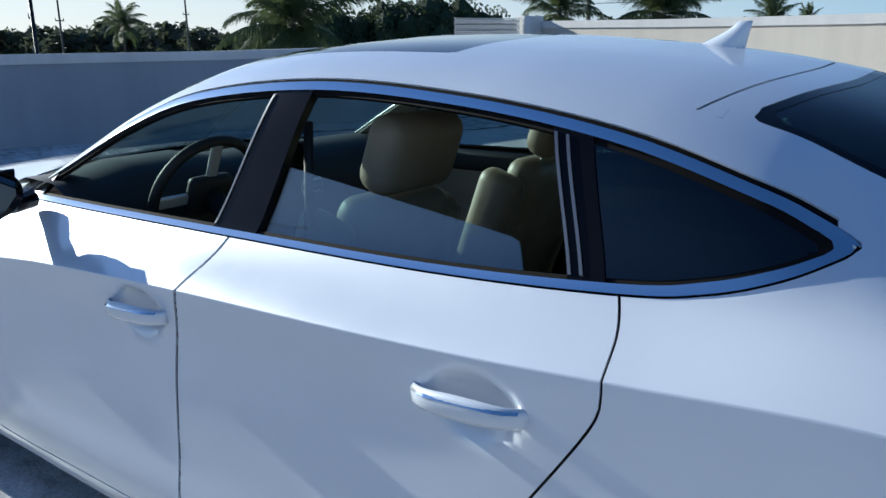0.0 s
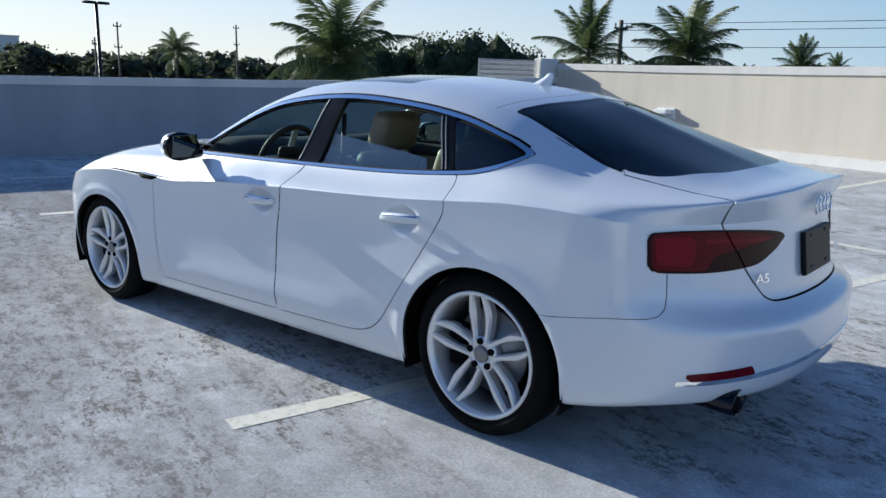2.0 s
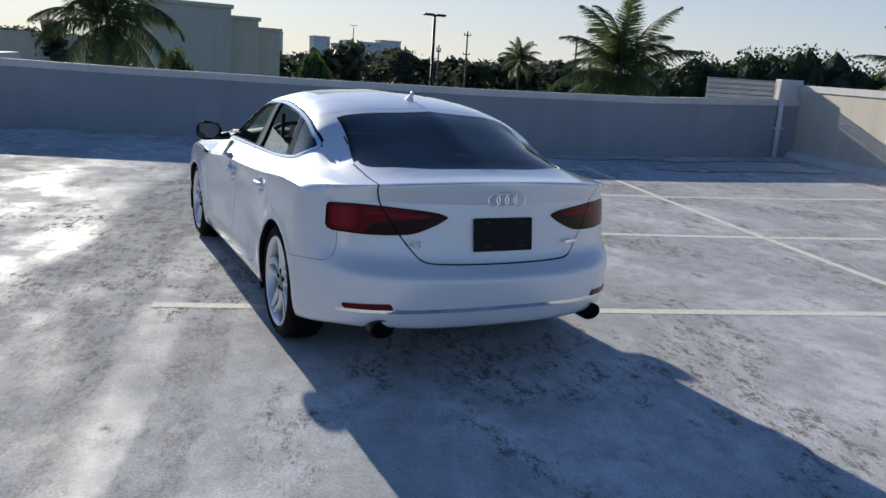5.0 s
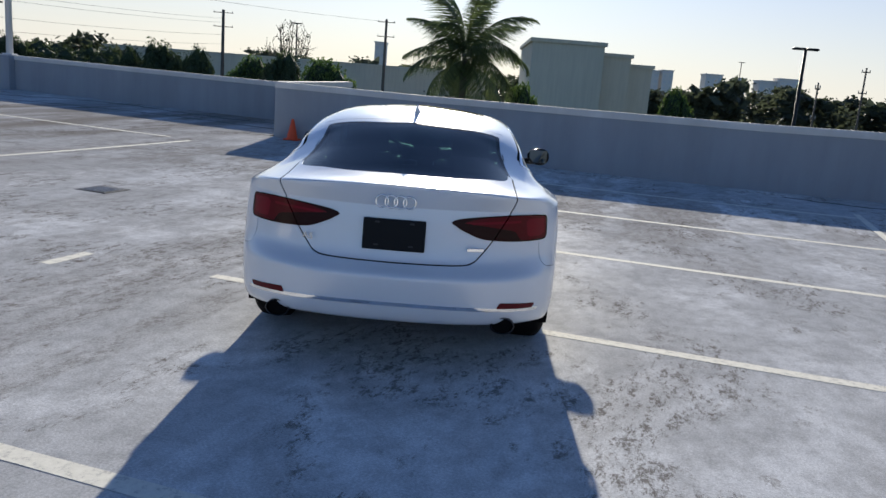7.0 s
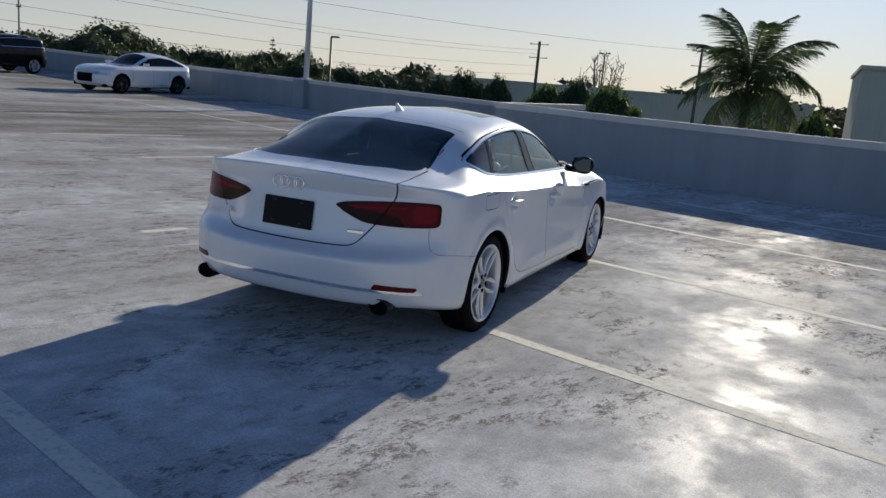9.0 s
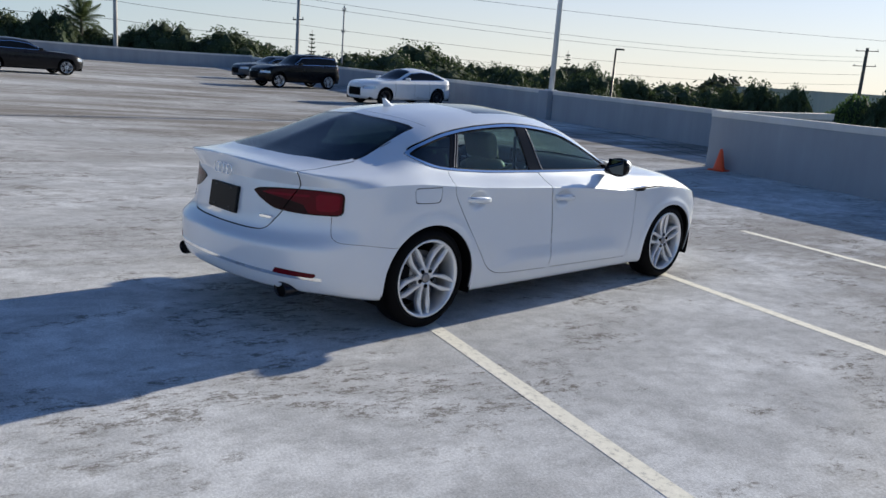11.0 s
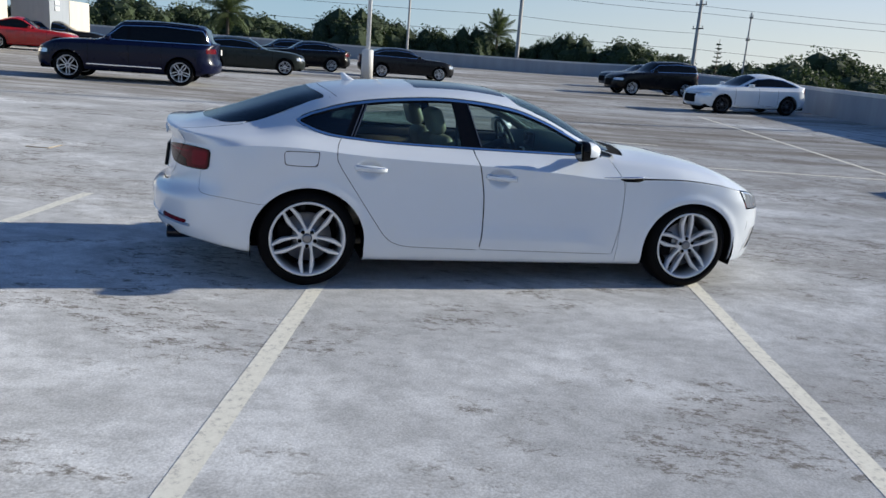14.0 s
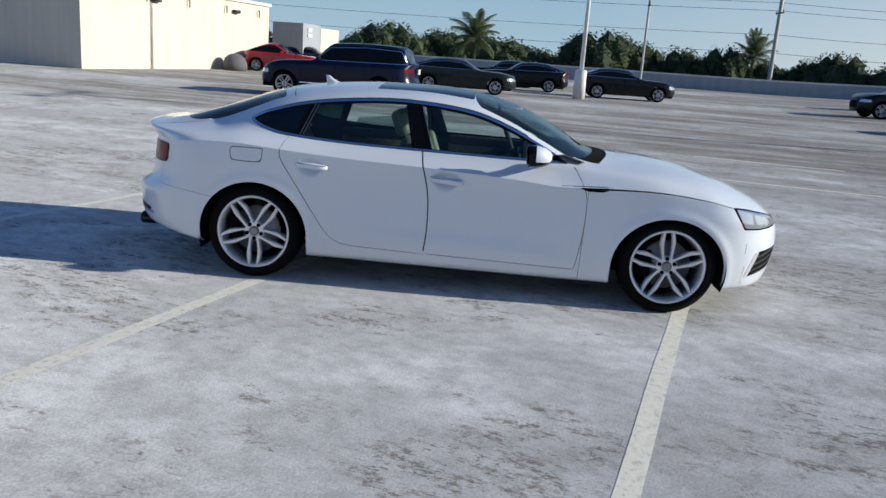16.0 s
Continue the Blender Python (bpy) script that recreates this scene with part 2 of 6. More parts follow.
build_deck()
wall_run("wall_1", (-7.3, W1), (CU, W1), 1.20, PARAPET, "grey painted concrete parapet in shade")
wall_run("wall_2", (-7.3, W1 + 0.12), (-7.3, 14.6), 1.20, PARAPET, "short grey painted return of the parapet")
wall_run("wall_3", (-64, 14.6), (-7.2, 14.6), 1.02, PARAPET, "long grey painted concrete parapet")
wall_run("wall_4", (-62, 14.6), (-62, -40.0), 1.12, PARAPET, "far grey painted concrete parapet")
wall_run("wall_5", (CU, W1), (CU, -45.0), 1.5, CREAM, "sunlit cream painted wall")

# ---- car bodies: a half shell spanned by feature lines, cut into panels ----
def pchip(knots, at):
    """Monotone cubic through (place, value) knots."""
    k = np.array(knots, float)
    x, y, at = k[:, 0], k[:, 1], np.asarray(at, float)
    h, d = np.diff(x), np.diff(y) / np.diff(x)
    m = np.zeros(len(x))
    if len(x) > 2:
        same = d[:-1] * d[1:] > 0
        w1, w2 = 2 * h[1:] + h[:-1], h[1:] + 2 * h[:-1]
        with np.errstate(divide="ignore", invalid="ignore"):
            m[1:-1] = np.where(same, (w1 + w2) / (w1 / d[:-1] + w2 / d[1:]), 0)
    m[0], m[-1] = d[0], d[-1]
    i = np.clip(np.searchsorted(x, at) - 1, 0, len(h) - 1)
    t = (np.clip(at, x[0], x[-1]) - x[i]) / h[i]
    return (2 * t**3 - 3 * t**2 + 1) * y[i] + (t**3 - 2 * t**2 + t) * h[i] * m[i] + (3 * t**2 - 2 * t**3) * y[i + 1] + (t**3 - t**2) * h[i] * m[i + 1]


def from_polygon(p, corners):
    """Signed distance of places to a closed outline, negative inside."""
    c = np.array(corners, float)
    best, inside = np.full(len(p), 1e9), np.zeros(len(p), bool)
    for a, b in zip(c, np.roll(c, -1, 0)):
        e = b - a
        t = np.clip(((p - a) @ e) / max(e @ e, 1e-12), 0, 1)
        best = np.minimum(best, np.linalg.norm(p - a - t[:, None] * e, axis=1))
        if a[1] != b[1]:
            inside ^= ((a[1] > p[:, 1]) != (b[1] > p[:, 1])) & (p[:, 0] < e[0] * (p[:, 1] - a[1]) / e[1] + a[0])
    return np.where(inside, -best, best)


def flowing(*pts, steps=6):
    """An outline drawn smoothly through places (Catmull-Rom)."""
    p = np.array(pts, float)
    e = np.vstack([2 * p[0] - p[1], p, 2 * p[-1] - p[-2]])
    out = []
    for i in range(len(p) - 1):
        a, b, d, g = e[i : i + 4]
        for t in np.arange(steps) / steps:
            out.append(0.5 * (2 * b + (d - a) * t + (2 * a - 5 * b + 4 * d - g) * t * t + (3 * b - 3 * d + g - a) * t**3))
    return [tuple(q) for q in out] + [tuple(p[-1])]


class Skin:
    """Triangles with x, y, z, feature place s and the normal at each corner."""

    def __init__(self, v, t):
        self.v, self.t = v, t

    def cut(self, f):
        """The pieces in which f is negative, and the rest."""
        f = np.where(np.abs(f) < 1e-6, 1e-6, f)
        neg = f[self.t] < 0
        n = neg.sum(1)
        ins, out = [self.t[n == 3]], [self.t[n == 0]]
        v, extra, made = self.v, [], {}

        def between(i, j):
            key = (min(i, j), max(i, j))
            if key not in made:
                w = f[i] / (f[i] - f[j])
                made[key] = len(v) + len(extra)
                extra.append(v[i] + (v[j] - v[i]) * w)
            return made[key]

        a, b = [], []
        for tri, c in zip(self.t[(n == 1) | (n == 2)], n[(n == 1) | (n == 2)]):
            lone = next(k for k in range(3) if (f[tri[k]] < 0) == (c == 1))
            i, j, k = tri[lone], tri[(lone + 1) % 3], tri[(lone + 2) % 3]
            p, q = between(i, j), between(i, k)
            one, two = [(i, p, q)], [(p, j, k), (p, k, q)]
            (a if c == 1 else b).extend(one)
            (b if c == 1 else a).extend(two)
        allv = np.vstack([v, np.array(extra)]) if extra else v
        fit = lambda parts, more: np.vstack([*parts, np.array(more, int).reshape(-1, 3)])
        return Skin(allv, fit(ins, a)).tidy(), Skin(allv, fit(out, b)).tidy()

    def band(self, f, half):
        """The strip in which the rule f stays within half of nought, and the rest."""
        near, far = self.cut(f(self) - half)
        strip, other = near.cut(-f(near) - half)
        return strip, far.plus(other)

    def tidy(self):
        used, back = np.unique(self.t, return_inverse=True)
        return Skin(self.v[used], back.reshape(-1, 3))

    def pick(self, keep):
        """The triangles whose middle keeps to the rule."""
        mid = self.v[self.t].mean(1)
        return Skin(self.v, self.t[keep(mid)]).tidy()

    def moved(self, by):
        v = self.v.copy()
        v[:, :3] += v[:, 4:7] * by
        return Skin(v, self.t)

    def mirrored(self):
        v = self.v.copy()
        v[:, 0] *= -1
        v[:, 4] *= -1
        return Skin(v, self.t[:, ::-1])

    def plus(self, other):
        return Skin(np.vstack([self.v, other.v]), np.vstack([self.t, other.t + len(self.v)]))

    @property
    def yz(self):
        return self.v[:, 1:3]

    @property
    def xz(self):
        return self.v[:, [0, 2]]

    @property
    def xy(self):
        return self.v[:, :2]


def skin_object(name, skin, material, parent, label="", thick=0.004):
    """Links a skin as one mesh with thickness and smooth shading."""
    v, t = skin.v, skin.t
    n = len(v)
    edges = {}
    for tri in t:
        for i, j in ((tri[0], tri[1]), (tri[1], tri[2]), (tri[2], tri[0])):
            edges[(i, j)] = edges.get((i, j), 0) + 1
    rim = [(i, j) for i, j in edges if (j, i) not in edges]
    pts = np.vstack([v[:, :3], v[:, :3] - v[:, 4:7] * thick])
    faces = [tuple(map(int, f)) for f in t] + [tuple(int(i) + n for i in f[::-1]) for f in t] + [(int(j), int(i), int(i) + n, int(j) + n) for i, j in rim]
    me = bpy.data.meshes.new(name)
    me.from_pydata([tuple(map(float, p)) for p in pts], [], faces)
    me.materials.append(material)
    me.shade_smooth()
    nv = np.vstack([v[:, 4:7], -v[:, 4:7]])
    loops = []
    for f in faces[: 2 * len(t)]:
        loops += [tuple(map(float, nv[i])) for i in f]
    for f in faces[2 * len(t):]:
        a, b, d = (Vector(pts[f[k]]) for k in (0, 1, 3))
        w = (b - a).cross(d - a)
        w = tuple(w.normalized()) if w.length > 1e-12 else (0, 0, 1)
        loops += [w] * 4
    me.normals_split_custom_set(loops)
    ob = new(name, me)
    ob.parent = parent
    return tagged(ob, label)


def shell(lines, ends, cap, dents=(), steps=0.02, subs=(3, 4, 10, 8, 9, 10, 14, 8, 8), round_steps=56, flares=(), sharp=0.88):
    """The half shell. lines: for each feature line knots of (y, x) and of (y, z); ends: (y where the tail's rounding begins, y where the
    nose's begins); each line's (tail y, tail power, nose y, nose power); cap: the first line whose successors share its y."""
    yb, yf = ends
    mid = np.arange(yb, yf + 1e-6, (yf - yb) / max(2, round((yf - yb) / steps)))
    turn = np.linspace(0, math.pi / 2, round_steps)[:-1]
    cols = []
    for k, (xk, zk, (rear, nr, front, nf)) in enumerate(lines):
        if k <= cap:
            w0, w1 = float(pchip(xk, yb)), float(pchip(xk, yf))
            xr, yr = w0 * np.sin(turn) ** (2 / nr), yb - (yb - rear) * np.cos(turn) ** (2 / nr)
            xf, yfr = w1 * np.sin(turn[::-1]) ** (2 / nf), yf + (front - yf) * np.cos(turn[::-1]) ** (2 / nf)
            y = np.r_[yr, mid, yfr]
            x = np.r_[xr, pchip(xk, mid), xf]
            y_cap, x_cap = y, x
        else:
            y = y_cap
            x = x_cap * (0.56 if k == cap + 1 else 0.0)
        cols.append(np.stack([x, y, pchip(zk, y)], -1))
    net = np.stack(cols, 1)
    at = np.concatenate([np.arange(c) / c + i for i, c in enumerate(subs)] + [[len(subs)]])
    at = np.sort(np.r_[at, 4.95, 4.98, 5.02, 5.05])
    low, high = at[at < 5], at[at >= 5] - 5

    def section(r):
        """A section with a crease along line 5."""
        soft = pchip(list(enumerate(r)), at)
        hard = np.r_[pchip(list(enumerate(r[:6])), low), pchip(list(enumerate(r[5:])), high)]
        return soft + (hard - soft) * sharp

    rows = np.array([[section(r[:, c]) for c in range(3)] for r in net]).transpose(0, 2, 1)
    for y0, z0, ry, rz, out in flares:
        r = np.hypot((rows[..., 1] - y0) / ry, (rows[..., 2] - z0) / rz)
        rows[..., 0] += out * np.exp(-(((r - 1.06) / 0.09) ** 2)) * (rows[..., 0] > 0.6)
    for y0, z0, ry, rz, deep in dents:
        d = ((rows[..., 1] - y0) / ry) ** 2 + ((rows[..., 2] - z0) / rz) ** 2
        rows[..., 0] -= deep * np.where((d < 1) & (rows[..., 0] > 0.5), (1 - d) ** 1.0, 0)
    du, ds = np.gradient(rows, axis=0), np.gradient(rows, axis=1)
    nrm = np.cross(du, ds)
    nrm[:, -1, 0] = 0
    ln = np.linalg.norm(nrm, axis=-1, keepdims=True)
    nrm = nrm / np.maximum(ln, 1e-12)
    nrm[0] = nrm[1] * [0, 1, 1]
    nrm[0] /= np.maximum(np.linalg.norm(nrm[0], axis=-1, keepdims=True), 1e-9)
    if nrm[len(rows) // 2, len(at) // 3, 0] < 0:
        nrm = -nrm
    a, b = rows.shape[:2]
    v = np.concatenate([rows.reshape(-1, 3), np.tile(at, a)[:, None], nrm.reshape(-1, 3)], 1)
    i = (np.arange(a - 1)[:, None] * b + np.arange(b - 1)).ravel()
    t = np.concatenate([np.stack([i, i + b, i + b + 1], 1), np.stack([i, i + b + 1, i + 1], 1)])
    p = v[t][:, :, :3]
    face = np.cross(p[:, 1] - p[:, 0], p[:, 2] - p[:, 0])
    good = np.linalg.norm(face, axis=1) > 1e-9
    t, face = t[good], face[good]
    wrong = (face * v[t][:, 0, 4:7]).sum(1) < 0
    t[wrong] = t[wrong][:, ::-1]
    return Skin(v, t).tidy()


def both(skin):
    return skin.plus(skin.mirrored())


def lathe(bm, profile, seg=48, axis="x", close=False):
    """Turns a profile of (along the axis, radius) round the axis."""
    rings = []
    for a, r in profile:
        ring = []
        for i in range(seg):
            w = 2 * math.pi * i / seg
            p = (a, r * math.cos(w), r * math.sin(w)) if axis == "x" else (r * math.cos(w), r * math.sin(w), a) if axis == "z" else (r * math.cos(w), a, r * math.sin(w))
            ring.append(bm.verts.new(p))
        rings.append(ring)
    for r, q in zip(rings, rings[1:] + (rings[:1] if close else [])):
        for i in range(seg):
            bm.faces.new((r[i], r[(i + 1) % seg], q[(i + 1) % seg], q[i]))
    if not close:
        bm.faces.new(rings[0][::-1])
        bm.faces.new(rings[-1])
    bmesh.ops.recalc_face_normals(bm, faces=bm.faces)
    return rings


def tube(bm, pts, radius, seg=8, ends=True):
    """A round bar along places; radius may be one for each place."""
    pts = [Vector(p) for p in pts]
    rad = radius if isinstance(radius, (list, tuple)) else [radius] * len(pts)
    rings = []
    for i, p in enumerate(pts):
        d = (pts[min(i + 1, len(pts) - 1)] - pts[max(i - 1, 0)]).normalized()
        a = d.orthogonal().normalized() if i == 0 else (a - d * a.dot(d)).normalized()
        b = d.cross(a)
        rings.append([bm.verts.new(p + (a * math.cos(w) + b * math.sin(w)) * rad[i]) for w in (2 * math.pi * k / seg for k in range(seg))])
    for r, q in zip(rings, rings[1:]):
        for i in range(seg):
            bm.faces.new((r[i], r[(i + 1) % seg], q[(i + 1) % seg], q[i]))
    if ends:
        bm.faces.new(rings[0][::-1])
        bm.faces.new(rings[-1])


def rounded(bm, x0, x1, y0, y1, z0, z1, r=0.02, seg=3, m=None):
    """A box with rounded edges."""
    b = bmesh.new()
    box(b, x0, x1, y0, y1, z0, z1)
    bmesh.ops.recalc_face_normals(b, faces=b.faces)
    bmesh.ops.bevel(b, geom=b.edges[:], offset=r, segments=seg, profile=0.5, affect="EDGES")
    if m is not None:
        bmesh.ops.transform(b, matrix=m, verts=b.verts)
    me = bpy.data.meshes.new("tmp")
    b.to_mesh(me)
    b.free()
    bm.from_mesh(me)
    bpy.data.meshes.remove(me)


# car materials
def paint(name, color, rough=0.32, metal=0.0, coat=1.0):
    m, t, b = shader(name, color, rough, metal, Coat_Weight=coat, Coat_Roughness=0.07, Coat_IOR=1.55, Specular_IOR_Level=0.25 if coat > 0.5 else 0.12)
    co = object_coords(t)
    dust = noise_of(t, co, 3.0, 6, 0.65)
    t.links.new(ramp(t, dust, (0.35, rough - 0.05), (0.7, rough + 0.1)), b.inputs["Roughness"])
    t.links.new(mix(t, "MULTIPLY", 0.5, (*color,), ramp(t, dust, (0.3, 0.95), (0.7, 1.0))), b.inputs["Base Color"])
    return m


WHITE = paint("white metallic paint", (0.69, 0.73, 0.79), 0.38, 0.15)
GLOSS_BLACK = shader("gloss black trim", (0.004, 0.004, 0.005), 0.14, Specular_IOR_Level=0.16)[0]
RUBBER = shader("black rubber", (0.004, 0.004, 0.0045), 0.75, Specular_IOR_Level=0.1)[0]
DARK = shader("dark underbody plastic", (0.004, 0.004, 0.0045), 0.85, Specular_IOR_Level=0.08)[0]
CHROME = shader("bright chrome", (0.86, 0.87, 0.89), 0.09, 1.0)[0]
ALLOY = shader("silver alloy", (0.74, 0.75, 0.77), 0.30, 0.5, Coat_Weight=0.6, Coat_Roughness=0.08)[0]
EDGE = shader("satin trim metal", (0.20, 0.20, 0.21), 0.3, 0.8)[0]
PIPE = shader("smoked chrome", (0.035, 0.035, 0.04), 0.22, 1.0)[0]
STEEL = shader("brake steel", (0.25, 0.25, 0.26), 0.4, 0.9)[0]
DASH = shader("black soft plastic", (0.02, 0.02, 0.021), 0.6)[0]
LINER = shader("grey headliner cloth", (0.30, 0.29, 0.27), 0.9)[0]
RED_DARK = shader("dark red lamp glass", (0.016, 0.0005, 0.002), 0.22, Specular_IOR_Level=0.16)[0]
RED = shader("red lamp glass", (0.095, 0.0005, 0.006), 0.24, Specular_IOR_Level=0.16)[0]
AMBER = shader("dark amber lamp glass", (0.09, 0.012, 0.007), 0.15)[0]
RED_BAR = shader("bright red lamp glass", (0.17, 0.002, 0.012), 0.26, Specular_IOR_Level=0.16)[0]
LAMP_CLEAR = shader("clear lamp glass", (0.55, 0.57, 0.6), 0.06, 0.6, Coat_Weight=1.0)[0]
PLATE_BLACK = shader("black plate holder", (0.005, 0.006, 0.008), 0.45, Specular_IOR_Level=0.15)[0]


def glass(name, tint, clear, rough=0.02, shine=0.045):
    """Window glass: tinted see-through with a mirror gloss."""
    m = bpy.data.materials.new(name)
    m.use_nodes = True
    t = m.node_tree
    t.nodes.remove(t.nodes["Principled BSDF"])
    through_, gloss = t.nodes.new("ShaderNodeBsdfTransparent"), t.nodes.new("ShaderNodeBsdfGlossy")
    through_.inputs["Color"].default_value = (*(c * clear for c in tint), 1)
    gloss.inputs["Roughness"].default_value = rough
    lw = t.nodes.new("ShaderNodeLayerWeight")
    lw.inputs["Blend"].default_value = 0.5
    steep, fr = node(t, "Math"), node(t, "Math")
    steep.operation, fr.operation = "POWER", "MULTIPLY_ADD"
    steep.inputs[1].default_value = 5.0
    fr.inputs[1].default_value, fr.inputs[2].default_value = 0.8, shine
    t.links.new(lw.outputs["Facing"], steep.inputs[0])
    t.links.new(steep.outputs[0], fr.inputs[0])
    mx = t.nodes.new("ShaderNodeMixShader")
    t.links.new(fr.outputs[0], mx.inputs["Fac"])
    t.links.new(through_.outputs["BSDF"], mx.inputs[1])
    t.links.new(gloss.outputs["BSDF"], mx.inputs[2])
    t.links.new(mx.outputs["Shader"], t.nodes["Material Output"].inputs["Surface"])
    return m


GLASS = glass("tinted window glass", (0.86, 0.97, 0.94), 0.84)
GLASS_REAR = glass("dark rear glass", (0.70, 0.97, 1.0), 0.26, 0.02, 0.075)
GLASS_LOW = glass("dusty lowered glass", (0.86, 0.97, 0.94), 0.80, 0.05, 0.16)
GLASS_ROOF = shader("black roof glass", (0.003, 0.0035, 0.0045), 0.06, Specular_IOR_Level=0.22)[0]


def leather():
    m, t, b = shader("beige leather", (0.5, 0.42, 0.32), 0.5)
    co = object_coords(t)
    t.links.new(ramp(t, noise_of(t, co, 6, 5), (0.3, (0.25, 0.212, 0.155)), (0.7, (0.34, 0.292, 0.215))), b.inputs["Base Color"])
    bump(t, b, noise_of(t, co, 120, 3), 0.15, 0.003)
    return m


LEATHER = leather()
CARD = shader("beige door trim", (0.27, 0.23, 0.18), 0.7)[0]


def wheel(parent, place, face, radius=0.325, rim=0.250, tyre_mat=None, width=0.225, arms=5, detail=True, alloy=None, turn=-90):
    """A wheel whose outer side faces +x (face 1) or -x (face -1), as a part with its pieces under it."""
    alloy = alloy or ALLOY
    m = Matrix.Translation(place) @ (Matrix.Identity(4) if face > 0 else Matrix.Rotation(math.pi, 4, "Z"))
    w2 = width / 2
    bm = bmesh.new()
    prof = [(-w2 + 0.02, rim - 0.004), (-w2, rim + 0.02), (-w2, radius - 0.04), (-w2 + 0.03, radius - 0.006), (-w2 + 0.06, radius), (w2 - 0.06, radius), (w2 - 0.03, radius - 0.006), (w2 - 0.008, radius - 0.028), (w2 + 0.004, radius - 0.05), (w2 + 0.004, rim + 0.022), (w2 - 0.012, rim - 0.002)]
    lathe(bm, prof, 64 if detail else 32, close=True)
    bmesh.ops.transform(bm, matrix=m, verts=bm.verts)
    tyre = part("wheel", bm, RUBBER, parent, "alloy wheel with a black tyre", True)
    bm = bmesh.new()
    lathe(bm, [(w2 - 0.006, rim + 0.002), (w2 - 0.002, rim - 0.006), (w2 - 0.008, rim - 0.014), (w2 - 0.03, rim - 0.022), (-w2 + 0.03, rim - 0.035), (-w2 + 0.02, rim - 0.004), (-w2 + 0.03, rim), (w2 - 0.02, rim)], 64 if detail else 32, close=True)
    bmesh.ops.transform(bm, matrix=m, verts=bm.verts)
    part("rim", bm, alloy, tyre, "", True)
    # spokes in pairs
    hub_r, face_x = 0.062, w2 - 0.028
    for i in range(arms):
        a0 = 2 * math.pi * i / arms + radians(turn)
        bm = bmesh.new()
        for side in (-1, 1):
            rows = []
            for f in np.linspace(0, 1, 13):
                r = hub_r * 0.8 + (rim - 0.010 - hub_r * 0.8) * f
                k = rim / 0.259
                off = side * k * float(pchip([(0, 0.026), (0.3, 0.034), (0.58, 0.039), (0.8, 0.034), (1, 0.026)], f))
                half = k * float(pchip([(0, 0.011), (0.3, 0.0125), (0.6, 0.0172), (0.8, 0.0142), (1, 0.0105)], f))
                x1 = face_x - 0.016 * math.sin(math.pi * f) * 0.6 + 0.016 * f
                ring = []
                for u, d in ((-half, -0.012), (-half * 0.55, 0.0), (half * 0.55, 0.0), (half, -0.012), (half * 0.8, -0.045), (-half * 0.8, -0.045)):
                    t_ = off + u
                    ring.append(bm.verts.new((x1 + d, r * math.cos(a0) - t_ * math.sin(a0), r * math.sin(a0) + t_ * math.cos(a0))))
                rows.append(ring)
            for p, q in zip(rows, rows[1:]):
                for k in range(6):
                    bm.faces.new((p[k], p[(k + 1) % 6], q[(k + 1) % 6], q[k]))
            bm.faces.new(rows[0])
            bm.faces.new(rows[-1][::-1])
        bmesh.ops.recalc_face_normals(bm, faces=bm.faces)
        bmesh.ops.transform(bm, matrix=m, verts=bm.verts)
        part("spoke", bm, alloy, tyre)
    bm = bmesh.new()
    lathe(bm, [(face_x - 0.05, 0.07), (face_x - 0.012, 0.07), (face_x - 0.004, 0.062), (face_x - 0.004, 0.036), (face_x - 0.008, 0.034)], 40)
    bmesh.ops.transform(bm, matrix=m, verts=bm.verts)
    part("hub", bm, alloy, tyre, "", True)
    bm = bmesh.new()
    lathe(bm, [(face_x - 0.01, 0.033), (face_x, 0.031), (face_x + 0.003, 0.02)], 32)
    bmesh.ops.transform(bm, matrix=m, verts=bm.verts)
    part("hub_cap", bm, STEEL, tyre, "grey centre cap", True)
    if detail:
        for i in range(5):
            a = 2 * math.pi * i / 5 + radians(turn)
            bm = bmesh.new()
            lathe(bm, [(face_x - 0.012, 0.0135), (face_x + 0.0025, 0.0135), (face_x + 0.003, 0.009)], 12)
            bmesh.ops.transform(bm, matrix=m @ Matrix.Translation((0, 0.052 * math.cos(a), 0.052 * math.sin(a))), verts=bm.verts)
            part("wheel_bolt", bm, DARK, tyre)
        bm = bmesh.new()
        lathe(bm, [(-0.005, 0.165), (0.018, 0.165), (0.018, 0.09), (0.03, 0.085)], 48)
        bmesh.ops.transform(bm, matrix=m, verts=bm.verts)
        part("brake_disc", bm, STEEL, tyre, "steel brake disc", True)
        bm = bmesh.new()
        rounded(bm, -0.02, 0.045, -0.19, -0.1, -0.09, 0.09, 0.015)
        bmesh.ops.transform(bm, matrix=m, verts=bm.verts)
        part("brake_caliper", bm, DARK, tyre)
    bm = bmesh.new()
    lathe(bm, [(-w2 + 0.02, rim - 0.03), (-w2 + 0.03, 0.05)], 32)
    bmesh.ops.transform(bm, matrix=m, verts=bm.verts)
    part("wheel_backing", bm, DARK, tyre)
    return tyre


# ---- the white five-door coupe ----
def knots(*rows):
    """Knots of (y, x, z) as the two lists that a feature line takes."""
    return [(y, x) for y, x, z in rows if x is not None], [(y, z) for y, x, z in rows if z is not None]


